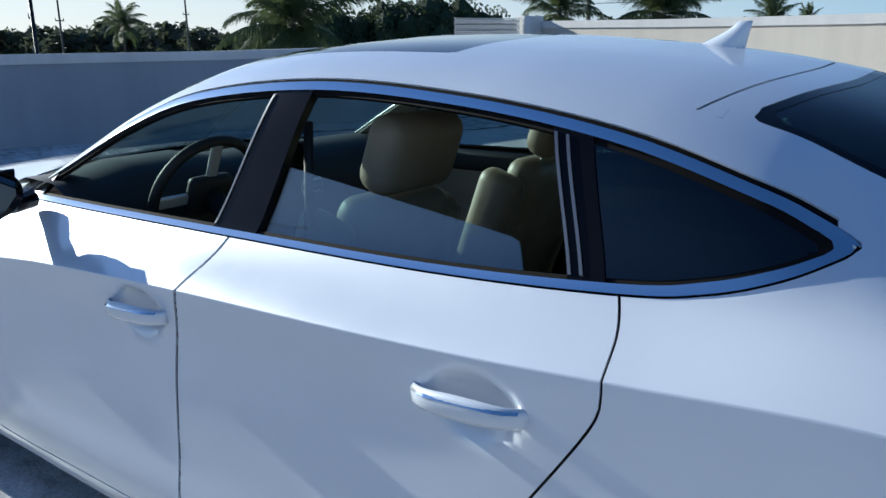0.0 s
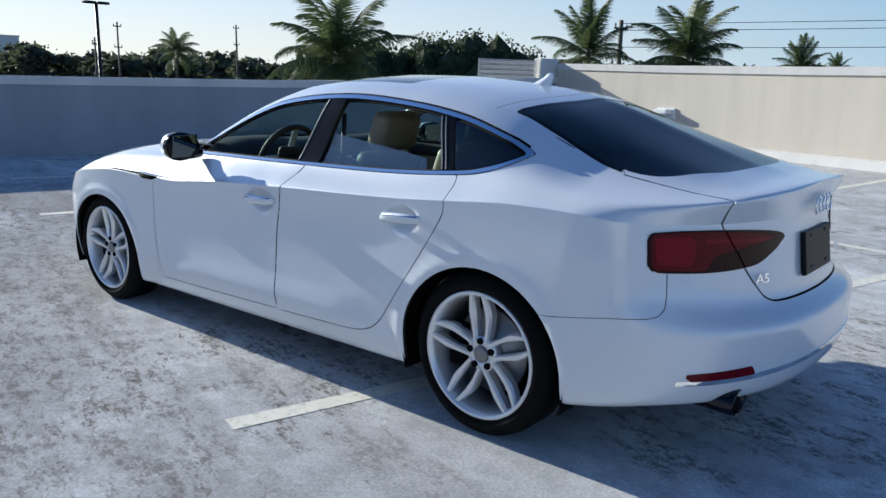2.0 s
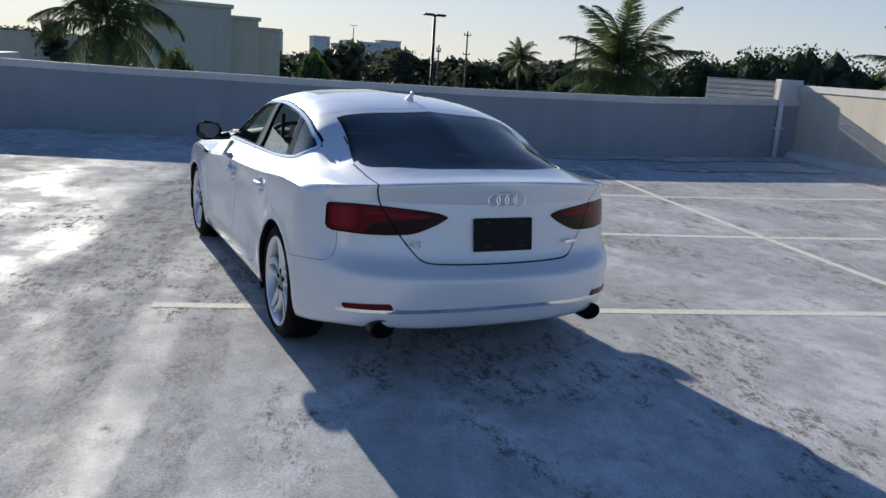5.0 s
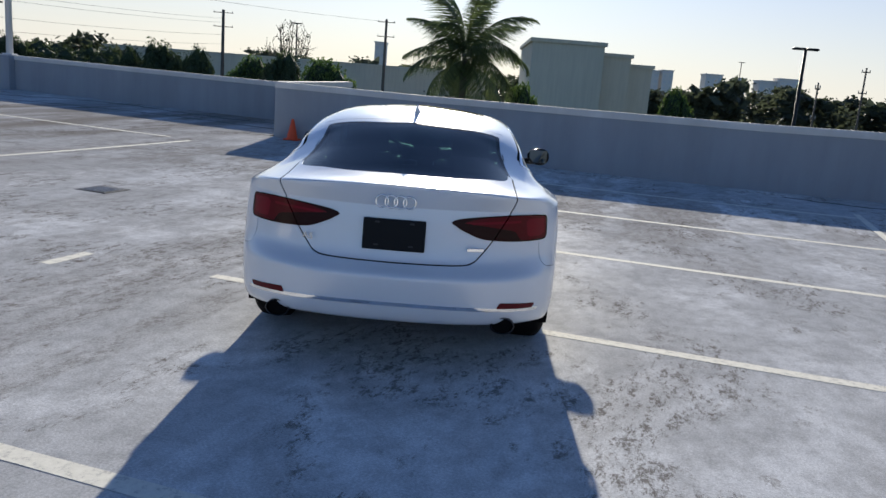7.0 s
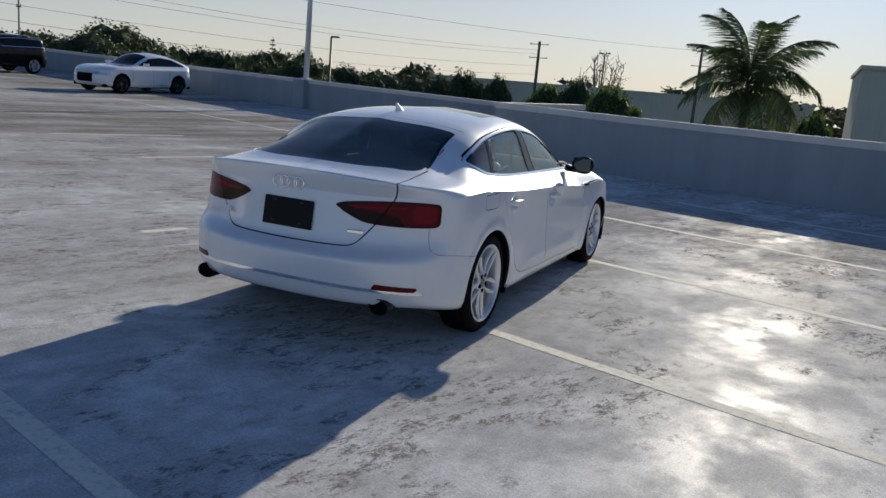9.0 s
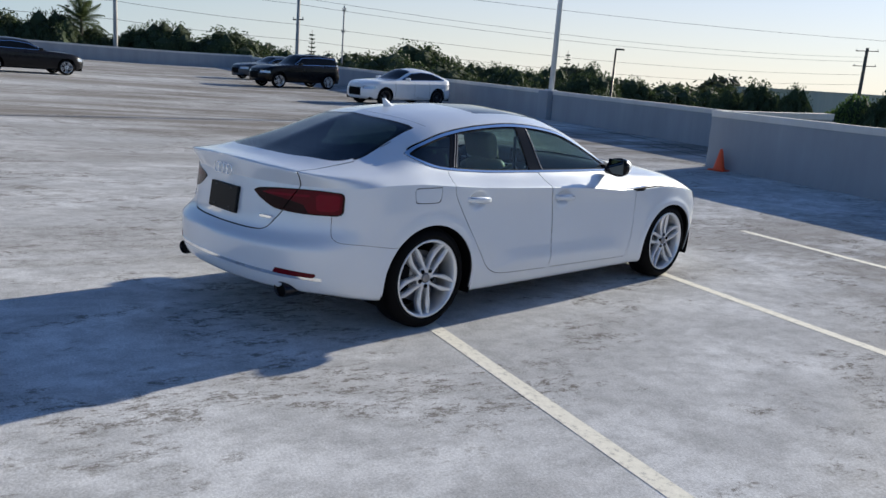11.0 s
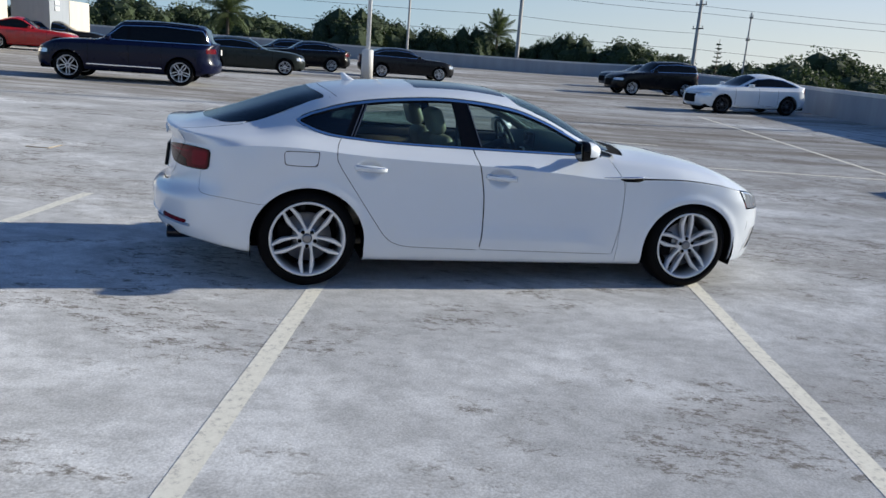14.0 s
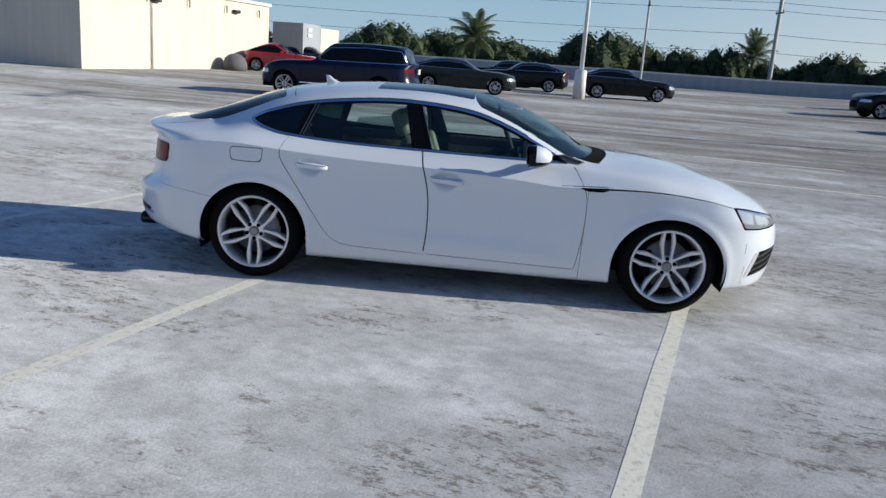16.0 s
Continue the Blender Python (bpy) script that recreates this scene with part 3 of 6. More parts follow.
def main_lines():
    line = []
    add = lambda end, *rows: line.append((*knots(*rows), end))
    add((-0.90, 2.4, 3.58, 2.3), (-1.0, None, 0.29), (-0.7, None, 0.27), (-0.36, 0.80, 0.215), (0.4, 0.80, 0.17), (2.4, 0.80, 0.16), (3.0, 0.80, 0.17), (3.6, None, 0.19))
    add((-0.985, 2.4, 3.64, 2.3), (-1.0, None, 0.315), (-0.7, None, 0.295), (-0.36, 0.872, 0.24), (0.4, 0.868, 0.20), (2.4, 0.868, 0.19), (3.0, 0.868, 0.20), (3.64, None, 0.21))
    add((-1.02, 2.4, 3.68, 2.3), (-1.02, None, 0.395), (-0.36, 0.897, 0.35), (0.45, 0.895, 0.31), (0.8, 0.913, 0.345), (1.9, 0.912, 0.335), (2.3, 0.893, 0.29), (3.0, 0.893, 0.31), (3.68, None, 0.32))
    add((-1.03, 2.4, 3.70, 2.3), (-1.03, None, 0.545), (-0.36, 0.904, 0.53), (0.35, 0.906, 0.49), (0.8, 0.898, 0.475), (1.9, 0.897, 0.46), (2.35, 0.904, 0.48), (3.0, 0.910, 0.50), (3.70, None, 0.46))
    add((-0.945, 2.2, 3.69, 2.3), (-0.95, None, 0.625), (-0.6, None, 0.68), (-0.36, 0.904, 0.72), (0.2, 0.901, 0.72), (0.6, 0.889, 0.735), (1.2, 0.886, 0.725), (1.9, 0.889, 0.70), (2.4, 0.903, 0.67), (3.0, 0.908, 0.65), (3.69, None, 0.56))
    add((-0.905, 2.2, 3.66, 2.3), (-0.91, None, 0.895), (-0.55, None, 0.905), (-0.36, 0.886, 0.922), (-0.16, 0.893, 0.925), (0.15, 0.898, 0.906), (0.39, 0.900, 0.889), (0.67, 0.901, 0.876), (1.15, 0.900, 0.860), (1.7, 0.900, 0.832), (2.16, 0.903, 0.80), (2.65, 0.903, 0.812), (3.0, 0.890, 0.785), (3.2, None, 0.745), (3.4, None, 0.70), (3.66, None, 0.63))
    add((-0.925, 3.0, 3.64, 2.4), (-0.93, None, 0.975), (-0.6, None, 0.962), (-0.36, 0.812, 0.968), (-0.05, 0.792, 0.99), (0.21, 0.782, 0.982), (0.57, 0.776, 0.962), (1.1, 0.768, 0.952), (1.6, 0.766, 0.946), (2.0, 0.768, 0.932), (2.25, 0.785, 0.918), (2.65, 0.805, 0.895), (3.0, 0.786, 0.845), (3.2, None, 0.79), (3.45, None, 0.715), (3.64, None, 0.645))
    add((-0.93, 3.5, 3.62, 2.6), (-0.93, None, 0.998), (-0.7, None, 0.985), (-0.36, 0.700, 1.003), (-0.08, 0.678, 1.085), (0.05, 0.660, 1.155), (0.27, 0.637, 1.222), (0.58, 0.617, 1.268), (0.98, 0.605, 1.287), (1.39, 0.607, 1.248), (1.66, 0.628, 1.168), (1.94, 0.668, 1.04), (2.1, 0.70, 0.965), (2.3, 0.66, 0.945), (2.65, 0.60, 0.935), (3.0, 0.58, 0.895), (3.2, None, 0.84), (3.45, None, 0.75), (3.62, None, 0.672))
    centre = knots((-0.93, 0, 1.012), (-0.82, 0, 1.02), (-0.69, 0, 1.047), (-0.5, 0, 1.112), (-0.34, 0, 1.17), (-0.03, 0, 1.275), (0.22, 0, 1.325), (0.47, 0, 1.353), (0.77, 0, 1.372), (1.1, 0, 1.375), (1.35, 0, 1.362), (1.58, 0, 1.325), (1.83, 0, 1.245), (2.09, 0, 1.115), (2.28, 0, 1.01), (2.45, 0, 0.98), (2.77, 0, 0.955), (3.0, 0, 0.922), (3.2, 0, 0.875), (3.44, 0, 0.785), (3.62, 0, 0.695))
    edge = line[7][1]
    ys = sorted({y for y, _ in edge} | {y for y, _ in centre[1]})
    near = [(y, float(pchip(edge, y) + (pchip(centre[1], y) - pchip(edge, y)) * 0.74)) for y in ys]
    line.append(([(0, 0), (1, 0)], near, line[7][2]))
    line.append(([(0, 0), (1, 0)], centre[1], line[7][2]))
    return line


HANDLES = ((0.396, 0.808), (1.305, 0.782))  # middle of the rear and front door handles
FRAME = flowing((-0.088, 1.084), (-0.035, 1.111), (0.05, 1.147), (0.27, 1.210), (0.58, 1.255), (0.98, 1.276), (1.39, 1.241), (1.66, 1.163), (1.94, 1.035), (2.095, 0.948)) + flowing((2.09, 0.943), (1.9, 0.944), (1.12, 0.953), (0.57, 0.965), (0.21, 0.989), (0.08, 1.010), (-0.01, 1.040), (-0.075, 1.072))
WINDOWS = flowing((-0.062, 1.083), (-0.02, 1.104), (0.05, 1.133), (0.27, 1.195), (0.58, 1.240), (0.98, 1.260), (1.39, 1.224), (1.66, 1.147), (1.94, 1.020), (2.07, 0.955)) + flowing((2.06, 0.953), (1.9, 0.956), (1.12, 0.965), (0.57, 0.977), (0.21, 1.002), (0.085, 1.024), (0.0, 1.051), (-0.052, 1.073))
REAR_DOOR = flowing((0.205, 0.99), (0.178, 0.94), (0.170, 0.88), (0.19, 0.82), (0.31, 0.64), (0.46, 0.42), (0.51, 0.355), (0.57, 0.311), (0.67, 0.288), (0.9, 0.280), (1.172, 0.272)) + flowing((1.174, 0.275), (1.19, 0.42), (1.187, 0.64), (1.16, 0.79), (1.13, 0.90), (1.118, 0.958)) + [(1.0, 1.3), (0.3, 1.25)]
FRONT_DOOR = flowing((1.174, 0.275), (1.19, 0.42), (1.187, 0.64), (1.16, 0.79), (1.13, 0.90), (1.118, 0.958)) + [(1.05, 1.3), (1.4, 1.25), (1.95, 1.05)] + flowing((2.115, 0.955), (2.165, 0.90), (2.225, 0.78), (2.24, 0.68), (2.235, 0.52), (2.215, 0.36), (2.195, 0.254))
TAIL_LAMP = flowing((0.282, 0.838), (0.31, 0.850), (0.416, 0.866), (0.592, 0.880), (0.72, 0.882), (0.797, 0.876)) + [(0.806, 0.870), (0.812, 0.755), (0.805, 0.746)] + flowing((0.80, 0.745), (0.69, 0.741), (0.59, 0.742), (0.472, 0.750), (0.42, 0.764)) + [(0.325, 0.806)]
REAR_GLASS = flowing((0.0, 0.005), (0.2, 0.018), (0.4, 0.058), (0.512, 0.092)) + flowing((0.519, 0.088), (0.520, 0.0), (0.526, -0.10), (0.552, -0.25), (0.582, -0.40), (0.578, -0.49), (0.545, -0.555), (0.47, -0.605), (0.30, -0.672), (0.0, -0.70)) + [(-0.3, -0.672), (-0.3, 0.035)]
WINDSCREEN = flowing((0, 2.33), (0.3, 2.30), (0.55, 2.23), (0.655, 2.13)) + flowing((0.653, 2.12), (0.63, 1.95), (0.585, 1.66), (0.55, 1.50)) + flowing((0.54, 1.48), (0.40, 1.44), (0.0, 1.42)) + [(-0.3, 1.42), (-0.3, 2.3)]


LID = [(-0.3, 0.612)] + flowing((0.0, 0.612), (0.34, 0.616), (0.418, 0.632), (0.452, 0.665), (0.505, 0.733), (0.545, 0.80), (0.592, 0.879), (0.622, 0.957), (0.62, 0.985), (0.612, 1.02)) + [(0.60, 1.2), (-0.3, 1.2)]


def build_coupe():
    car = new("white_car")
    tagged(car, "white metallic five-door coupe with lowered windows on one side", "car")
    dents = [(y - 0.008, z, 0.088, 0.056, 0.042) for y, z in HANDLES]
    flares = ((0.0, 0.318, 0.372, 0.352, 0.009), (2.81, 0.305, 0.376, 0.346, 0.010))
    s = shell(main_lines(), (-0.35, 3.0), 7, dents, 0.0165, flares=flares)
    # wheel arches
    for y0, ry, rz, z0 in ((0.0, 0.372, 0.352, 0.318), (2.81, 0.376, 0.346, 0.305)):
        r = np.hypot((s.v[:, 1] - y0) / ry, (np.maximum(s.v[:, 2], z0 - 0.02) - z0) / rz)
        f = np.where(s.v[:, 3] < 6.2, r - 1, 1.0)
        s = s.cut(f)[1]
    inner = s
    # side windows and their frame
    side = lambda k: np.where((k.v[:, 3] > 5.5) & (k.v[:, 3] < 7.9), -1.0, 1.0)
    opening, s = s.cut(np.maximum(from_polygon(s.yz, WINDOWS), side(s)))
    inner = inner.cut(np.maximum(from_polygon(inner.yz, WINDOWS), side(inner)))[1]
    trim, s = s.cut(np.maximum(from_polygon(s.yz, FRAME), side(s)))
    rim_gap, s = s.band(lambda k: np.where(side(k) < 0, from_polygon(k.yz, FRAME), 1.0), 0.0022)
    ditch, s = s.cut(np.maximum(np.maximum(from_polygon(s.yz, FRAME) - 0.009, side(s)), np.maximum(np.maximum(0.02 - (s.v[:, 3] - 6.4), -0.055 - s.v[:, 1]), 1.095 - s.v[:, 2])))
    # top: glass roof, windscreen, rear glass
    back, s = s.cut(np.maximum(from_polygon(s.xy, REAR_GLASS), 6.8 - s.v[:, 3]))
    inner = inner.cut(np.maximum(from_polygon(inner.xy, REAR_GLASS), 6.8 - inner.v[:, 3]))[1]
    screen, s = s.cut(np.maximum(from_polygon(s.xy, WINDSCREEN), 6.8 - s.v[:, 3]))
    inner = inner.cut(np.maximum(from_polygon(inner.xy, WINDSCREEN), 6.8 - inner.v[:, 3]))[1]
    cowl, s = s.cut(np.maximum(np.maximum(2.13 - s.v[:, 1] - 0.0 * s.v[:, 0], s.v[:, 1] - 2.43 + 0.28 * s.v[:, 0] ** 2), np.maximum(6.95 - s.v[:, 3], s.v[:, 0] - 0.64)))
    roof_glass, s = s.cut(np.maximum(np.maximum(0.735 - s.v[:, 1] + 0.02 * s.v[:, 0], s.v[:, 1] - 1.43), s.v[:, 0] - 0.445))
    # front door, rear door
    fd, s = s.cut(np.maximum(from_polygon(s.yz, FRONT_DOOR), s.v[:, 3] - 6.12))
    fd = fd.cut(from_polygon(fd.yz, FRONT_DOOR) + 0.0045)[0]
    rd, s = s.cut(np.maximum(from_polygon(s.yz, REAR_DOOR), s.v[:, 3] - 6.12))
    rd = rd.cut(from_polygon(rd.yz, REAR_DOOR) + 0.0045)[0]
    # rear: lamps, tailgate, bumper
    rear = lambda k: k.v[:, 1] + 0.5
    lamp, s = s.cut(np.maximum(from_polygon(s.xz, TAIL_LAMP), rear(s)))
    lid_f = lambda k: np.maximum(from_polygon(k.xz, LID), k.v[:, 1] + 0.40)
    lid_gap, s = s.band(lid_f, 0.0036)
    lid, s = s.cut(lid_f(s))
    seam = [(-0.2, 0.548), (-0.339, 0.557), (-0.525, 0.586), (-0.65, 0.598), (-0.676, 0.606), (-0.688, 0.625), (-0.684, 0.67), (-0.674, 0.77), (-1.3, 0.77), (-1.3, 0.0), (-0.2, 0.0)]
    bumper_f = lambda k: from_polygon(k.yz, seam)
    bumper, s = s.cut(bumper_f(s))
    refl_line = lambda x: 0.412 - 0.045 * x**2
    rx = lambda k: np.maximum(np.maximum(refl_line(k.v[:, 0]) + 0.004 - k.v[:, 2], k.v[:, 2] - refl_line(k.v[:, 0]) - 0.036 + 0.03 * (k.v[:, 0] - 0.56)), np.maximum(np.maximum(0.555 - k.v[:, 0] + 0.5 * (k.v[:, 2] - 0.40), k.v[:, 0] - 0.772 + 0.6 * (0.415 - k.v[:, 2])), k.v[:, 1] + 0.5))
    reflector, bumper = bumper.cut(rx(bumper))
    strip, bumper = bumper.band(lambda k: np.where(k.v[:, 1] < -0.5, k.v[:, 2] - refl_line(k.v[:, 0]) + 0.002, 1.0), 0.0095)
    ends_, strip = strip.cut(0.785 - strip.v[:, 0])
    bumper = bumper.plus(ends_)
    bumper = bumper.cut(bumper_f(bumper) + 0.0025)[0]
    # front: lamps, hood edge, grille side vent
    hl = [(3.19, 0.755), (3.30, 0.742), (3.46, 0.705), (3.60, 0.66), (3.62, 0.62), (3.50, 0.612), (3.40, 0.608), (3.285, 0.612), (3.262, 0.65)]
    head, s = s.cut(np.maximum(from_polygon(s.yz, hl), np.maximum(s.v[:, 3] - 6.3, 0.3 - s.v[:, 0])))
    vent_f = lambda k: np.maximum(from_polygon(k.yz, [(3.335, 0.275), (3.405, 0.455), (3.62, 0.475), (3.62, 0.33), (3.46, 0.30)]), 0.3 - k.v[:, 0])
    air, s = s.cut(vent_f(s))
    hood_gap, s = s.band(lambda k: np.where((k.v[:, 1] > 2.24) & (k.v[:, 1] < 3.32), k.v[:, 3] - 5.07, 1.0), 0.05)
    roof_gap, s = s.band(lambda k: np.where((k.v[:, 3] > 6.9) & (k.v[:, 0] < 0.56) & (k.v[:, 1] < 0.4) & (k.v[:, 1] > -0.2), k.v[:, 1] - 0.10 - 0.28 * k.v[:, 0] ** 2, 1.0), 0.003)
    band, s = s.cut(np.maximum(np.maximum(from_polygon(s.xy, REAR_GLASS) - 0.02, 6.8 - s.v[:, 3]), s.v[:, 0] - 0.62))
    flap = flowing((-0.165, 0.90), (-0.160, 0.835), (-0.140, 0.812), (0.02, 0.808), (0.048, 0.825), (0.058, 0.90))
    flap_seam, right = s.band(lambda k: np.where(k.v[:, 0] > 0.6, from_polygon(k.yz, flap), 1.0), 0.0025)

    body = skin_object("body", right.plus(s.mirrored()), WHITE, car)
    skin_object("filler_flap_seam", flap_seam.moved(-0.004), DARK, car)
    for k in (rim_gap, rim_gap.mirrored()):
        skin_object("trim_gap", k.moved(-0.003), DARK, car)
    for k in (ditch, ditch.mirrored()):
        skin_object("roof_ditch", k.moved(-0.004), DARK, car)
    lining = inner.moved(-0.016)
    low, high = lining.cut(lining.v[:, 3] - 6.6)
    skin_object("inner_shell", both(low), DASH, car, "dark inner door and side trim")
    skin_object("headliner", both(high.pick(lambda m: m[:, 1] > -0.6)), LINER, car, "grey cloth headliner")
    skin_object("roof_panel", both(roof_glass), GLASS_ROOF, car, "black glass roof panel")
    for k in (roof_gap, roof_gap.mirrored()):
        skin_object("roof_seam", k.moved(-0.003), DARK, car)
    skin_object("rear_glass_edge", both(band).moved(-0.001), GLOSS_BLACK, car)
    skin_object("windscreen", both(screen).moved(-0.002), GLASS, car, "slanted clear windscreen")
    skin_object("cowl", both(cowl).moved(-0.005), DARK, car, "black wiper cowl")
    for k in (hood_gap, hood_gap.mirrored()):
        skin_object("hood_seam", k.moved(-0.004), DARK, car)
    for k in (lid_gap, lid_gap.mirrored()):
        skin_object("tailgate_seam", k.moved(-0.005), DARK, car)
    gate = skin_object("tailgate", both(lid), WHITE, car)
    skin_object("rear_window", both(back).moved(-0.002), GLASS_REAR, gate, "dark tinted rear window")
    bump_ob = skin_object("rear_bumper", both(bumper), WHITE, car)
    skin_object("chrome_strip", both(strip).moved(0.004), CHROME, bump_ob, "thin chrome strip")
    for k in (reflector, reflector.mirrored()):
        skin_object("reflector", k.moved(0.003), RED, bump_ob, "red bumper reflector")
    for k in (head, head.mirrored()):
        lens, edge = k.cut(from_polygon(k.yz, [(3.215, 0.744), (3.30, 0.733), (3.46, 0.697), (3.60, 0.652), (3.61, 0.628), (3.50, 0.621), (3.40, 0.617), (3.292, 0.622), (3.272, 0.655)]))
        amber, edge = edge.cut(np.maximum(edge.v[:, 1] - 3.285, edge.v[:, 2] - 0.665))
        h_ob = skin_object("headlight", edge.moved(0.001), GLOSS_BLACK, car, "headlight with a black surround")
        skin_object("lens", lens.moved(0.001), LAMP_CLEAR, h_ob, "clear lens")
        skin_object("side_marker", amber.moved(0.001), AMBER, h_ob, "dark amber side marker")
    for k in (air, air.mirrored()):
        slats, deep = [], k
        for z0 in (0.335, 0.378, 0.420):
            one, deep = deep.band(lambda q: q.v[:, 2] - z0 - 0.25 * (q.v[:, 1] - 3.45), 0.006)
            slats.append(one)
        a = skin_object("bumper_vent", deep.moved(-0.014), DARK, car, "black bumper vent with slats")
        for one in slats:
            skin_object("slat", one.moved(-0.002), DASH, a)
        lip = k.cut(from_polygon(k.yz, [(3.335, 0.275), (3.405, 0.455), (3.435, 0.455), (3.365, 0.275)]))[0]
        skin_object("vent_edge", lip.moved(0.002), ALLOY, a, "bright vent edge")
    # lamps: dark outside, a lit-looking red core, split by the tailgate seam
    for flip in (False, True):
        k = lamp
        core, shade = k.cut(from_polygon(k.xz, flowing((0.305, 0.842), (0.42, 0.860), (0.60, 0.874), (0.72, 0.876), (0.798, 0.870)) + flowing((0.804, 0.754), (0.70, 0.748), (0.66, 0.750)) + flowing((0.63, 0.795), (0.53, 0.812), (0.42, 0.826))))
        line_f = lambda q: from_polygon(q.xz, LID)
        shade, core = shade.band(line_f, 0.003)[1], core.band(line_f, 0.003)[1]
        f = (lambda q: q.mirrored()) if flip else (lambda q: q)
        t = skin_object("tail_light", f(shade.moved(0.004)), RED_DARK, car, "dark red tail light", 0.012)
        bar, core = core.band(lambda q: np.where(q.v[:, 0] < 0.66, q.v[:, 2] - 0.846 + 0.05 * (0.66 - q.v[:, 0]), 1.0), 0.006)
        block_, core = core.cut(from_polygon(core.xz, [(0.685, 0.862), (0.790, 0.860), (0.793, 0.768), (0.70, 0.765)]))
        skin_object("lens", f(core.moved(0.003)), RED, t, "red lens", 0.01)
        skin_object("light_bar", f(bar.moved(0.003)), RED_BAR, t, "brighter red light bar", 0.01)
        skin_object("light_block", f(block_.moved(0.003)), RED_BAR, t, "brighter red lens block", 0.01)
    # window frames and panes
    for flip in (False, True):
        f = (lambda q: q.mirrored()) if flip else (lambda q: q)
        skin_object("window_trim", f(trim.moved(0.003)), CHROME, car, "bright chrome window surround", 0.008)
        pillar_b = [(1.058, 0.90), (1.208, 0.90), (1.072, 1.30), (0.965, 1.30)]
        pillar_c = [(0.215, 0.95), (0.280, 0.95), (0.402, 1.25), (0.330, 1.25)]
        sail = [(1.99, 0.9), (2.2, 0.9), (2.2, 1.1), (1.93, 1.1)]
        pb, rest = opening.cut(from_polygon(opening.yz, pillar_b))
        pc, rest = rest.cut(from_polygon(rest.yz, pillar_c))
        ps, rest = rest.cut(from_polygon(rest.yz, sail))
        rim, panes = rest.cut(-from_polygon(rest.yz, WINDOWS) - 0.008)
        skin_object("door_pillar", f(pb), GLOSS_BLACK, car, "gloss black door pillar", 0.02)
        skin_object("quarter_pillar", f(pc), GLOSS_BLACK, car, "black window divider", 0.012)
        # thin bright edges of the door frames
        for y0, slope in ((1.188, -0.335), (0.2745, 0.408), (0.2535, 0.408)):
            line_ = opening.band(lambda q: q.v[:, 1] - y0 - slope * (q.v[:, 2] - 0.95), 0.003)[0]
            line_ = line_.cut(from_polygon(line_.yz, WINDOWS) + 0.007)[0]
            skin_object("frame_edge", f(line_.moved(0.003)), EDGE, car, "thin bright window frame edge", 0.004)
        skin_object("mirror_base", f(ps), GLOSS_BLACK, car, "black mirror triangle", 0.012)
        skin_object("window_seal", f(rim.moved(-0.004)), RUBBER, car, "black rubber window seal", 0.01)
        fdo = skin_object("front_door", f(fd), WHITE, car)
        rdo = skin_object("rear_door", f(rd), WHITE, car)
        front = panes.pick(lambda m: m[:, 1] > 1.08 + 0.0 * m[:, 2])
        mid_ = panes.pick(lambda m: (m[:, 1] < 1.08) & (m[:, 1] > 0.28 + 0.28 * (m[:, 2] - 1.0)))
        quarter = panes.pick(lambda m: m[:, 1] < 0.28 + 0.28 * (m[:, 2] - 1.0))
        skin_object("quarter_window", f(quarter.moved(-0.003)), GLASS_REAR, car, "dark tinted quarter window")
        if flip:
            low_pane = mid_.cut(np.maximum(mid_.v[:, 2] - 1.041 - 0.112 * (mid_.v[:, 1] - 0.41), 0.41 + 0.5 * (mid_.v[:, 2] - 1.04) - mid_.v[:, 1]))[0]
            skin_object("window_pane", f(low_pane.moved(-0.012)), GLASS_LOW, rdo, "half lowered window pane")
        else:
            skin_object("window_pane", mid_.moved(-0.004), GLASS, rdo, "raised window pane")
            skin_object("window_pane", front.moved(-0.004), GLASS, fdo, "raised window pane")
        sx = -1 if flip else 1
        for (y0, z0), door in zip(HANDLES, (rdo, fdo)):
            bm = bmesh.new()
            rows = []
            for a in np.linspace(-1, 1, 15):
                y = y0 + 0.112 * a
                arch = 0.026 * (1 - abs(a) ** 5) + 0.012 + 0.006 * (1 - a * a)
                h = 0.0215 - 0.006 * a * a
                x_in = 0.880
                zc = z0 - 0.006 * a + 0.004 * (1 - a * a)
                rows.append([bm.verts.new((sx * (x_in + arch + d), y, zc + e)) for d, e in ((0.0, h), (0.007, h * 0.5), (0.007, -h * 0.5), (0.0, -h), (-0.012, -h * 0.7), (-0.012, h * 0.7))])
            for p, q in zip(rows, rows[1:]):
                for k in range(6):
                    bm.faces.new((p[k], p[(k + 1) % 6], q[(k + 1) % 6], q[k]))
            bm.faces.new(rows[0])
            bm.faces.new(rows[-1][::-1])
            bmesh.ops.recalc_face_normals(bm, faces=bm.faces)
            h_ob = part("handle", bm, WHITE, door, "white door handle with a chrome strip", True)
            bm = bmesh.new()
            for a0, a1 in zip(np.linspace(-0.9, 0.9, 12), np.linspace(-0.9, 0.9, 12)[1:]):
                q = []
                for a in (a0, a1):
                    arch = 0.026 * (1 - abs(a) ** 5) + 0.012 + 0.006 * (1 - a * a) + 0.0085
                    zc = z0 - 0.006 * a + 0.004 * (1 - a * a)
                    q.append([(sx * (0.880 + arch), y0 + 0.112 * a, zc + 0.009), (sx * (0.880 + arch - 0.004), y0 + 0.112 * a, zc + 0.0135)])
                bm.faces.new([bm.verts.new(p) for p in (q[0][0], q[1][0], q[1][1], q[0][1])])
            part("chrome_strip", bm, CHROME, h_ob)
        # fender blade: a chrome spear that runs into a black slot
        bm = bmesh.new()
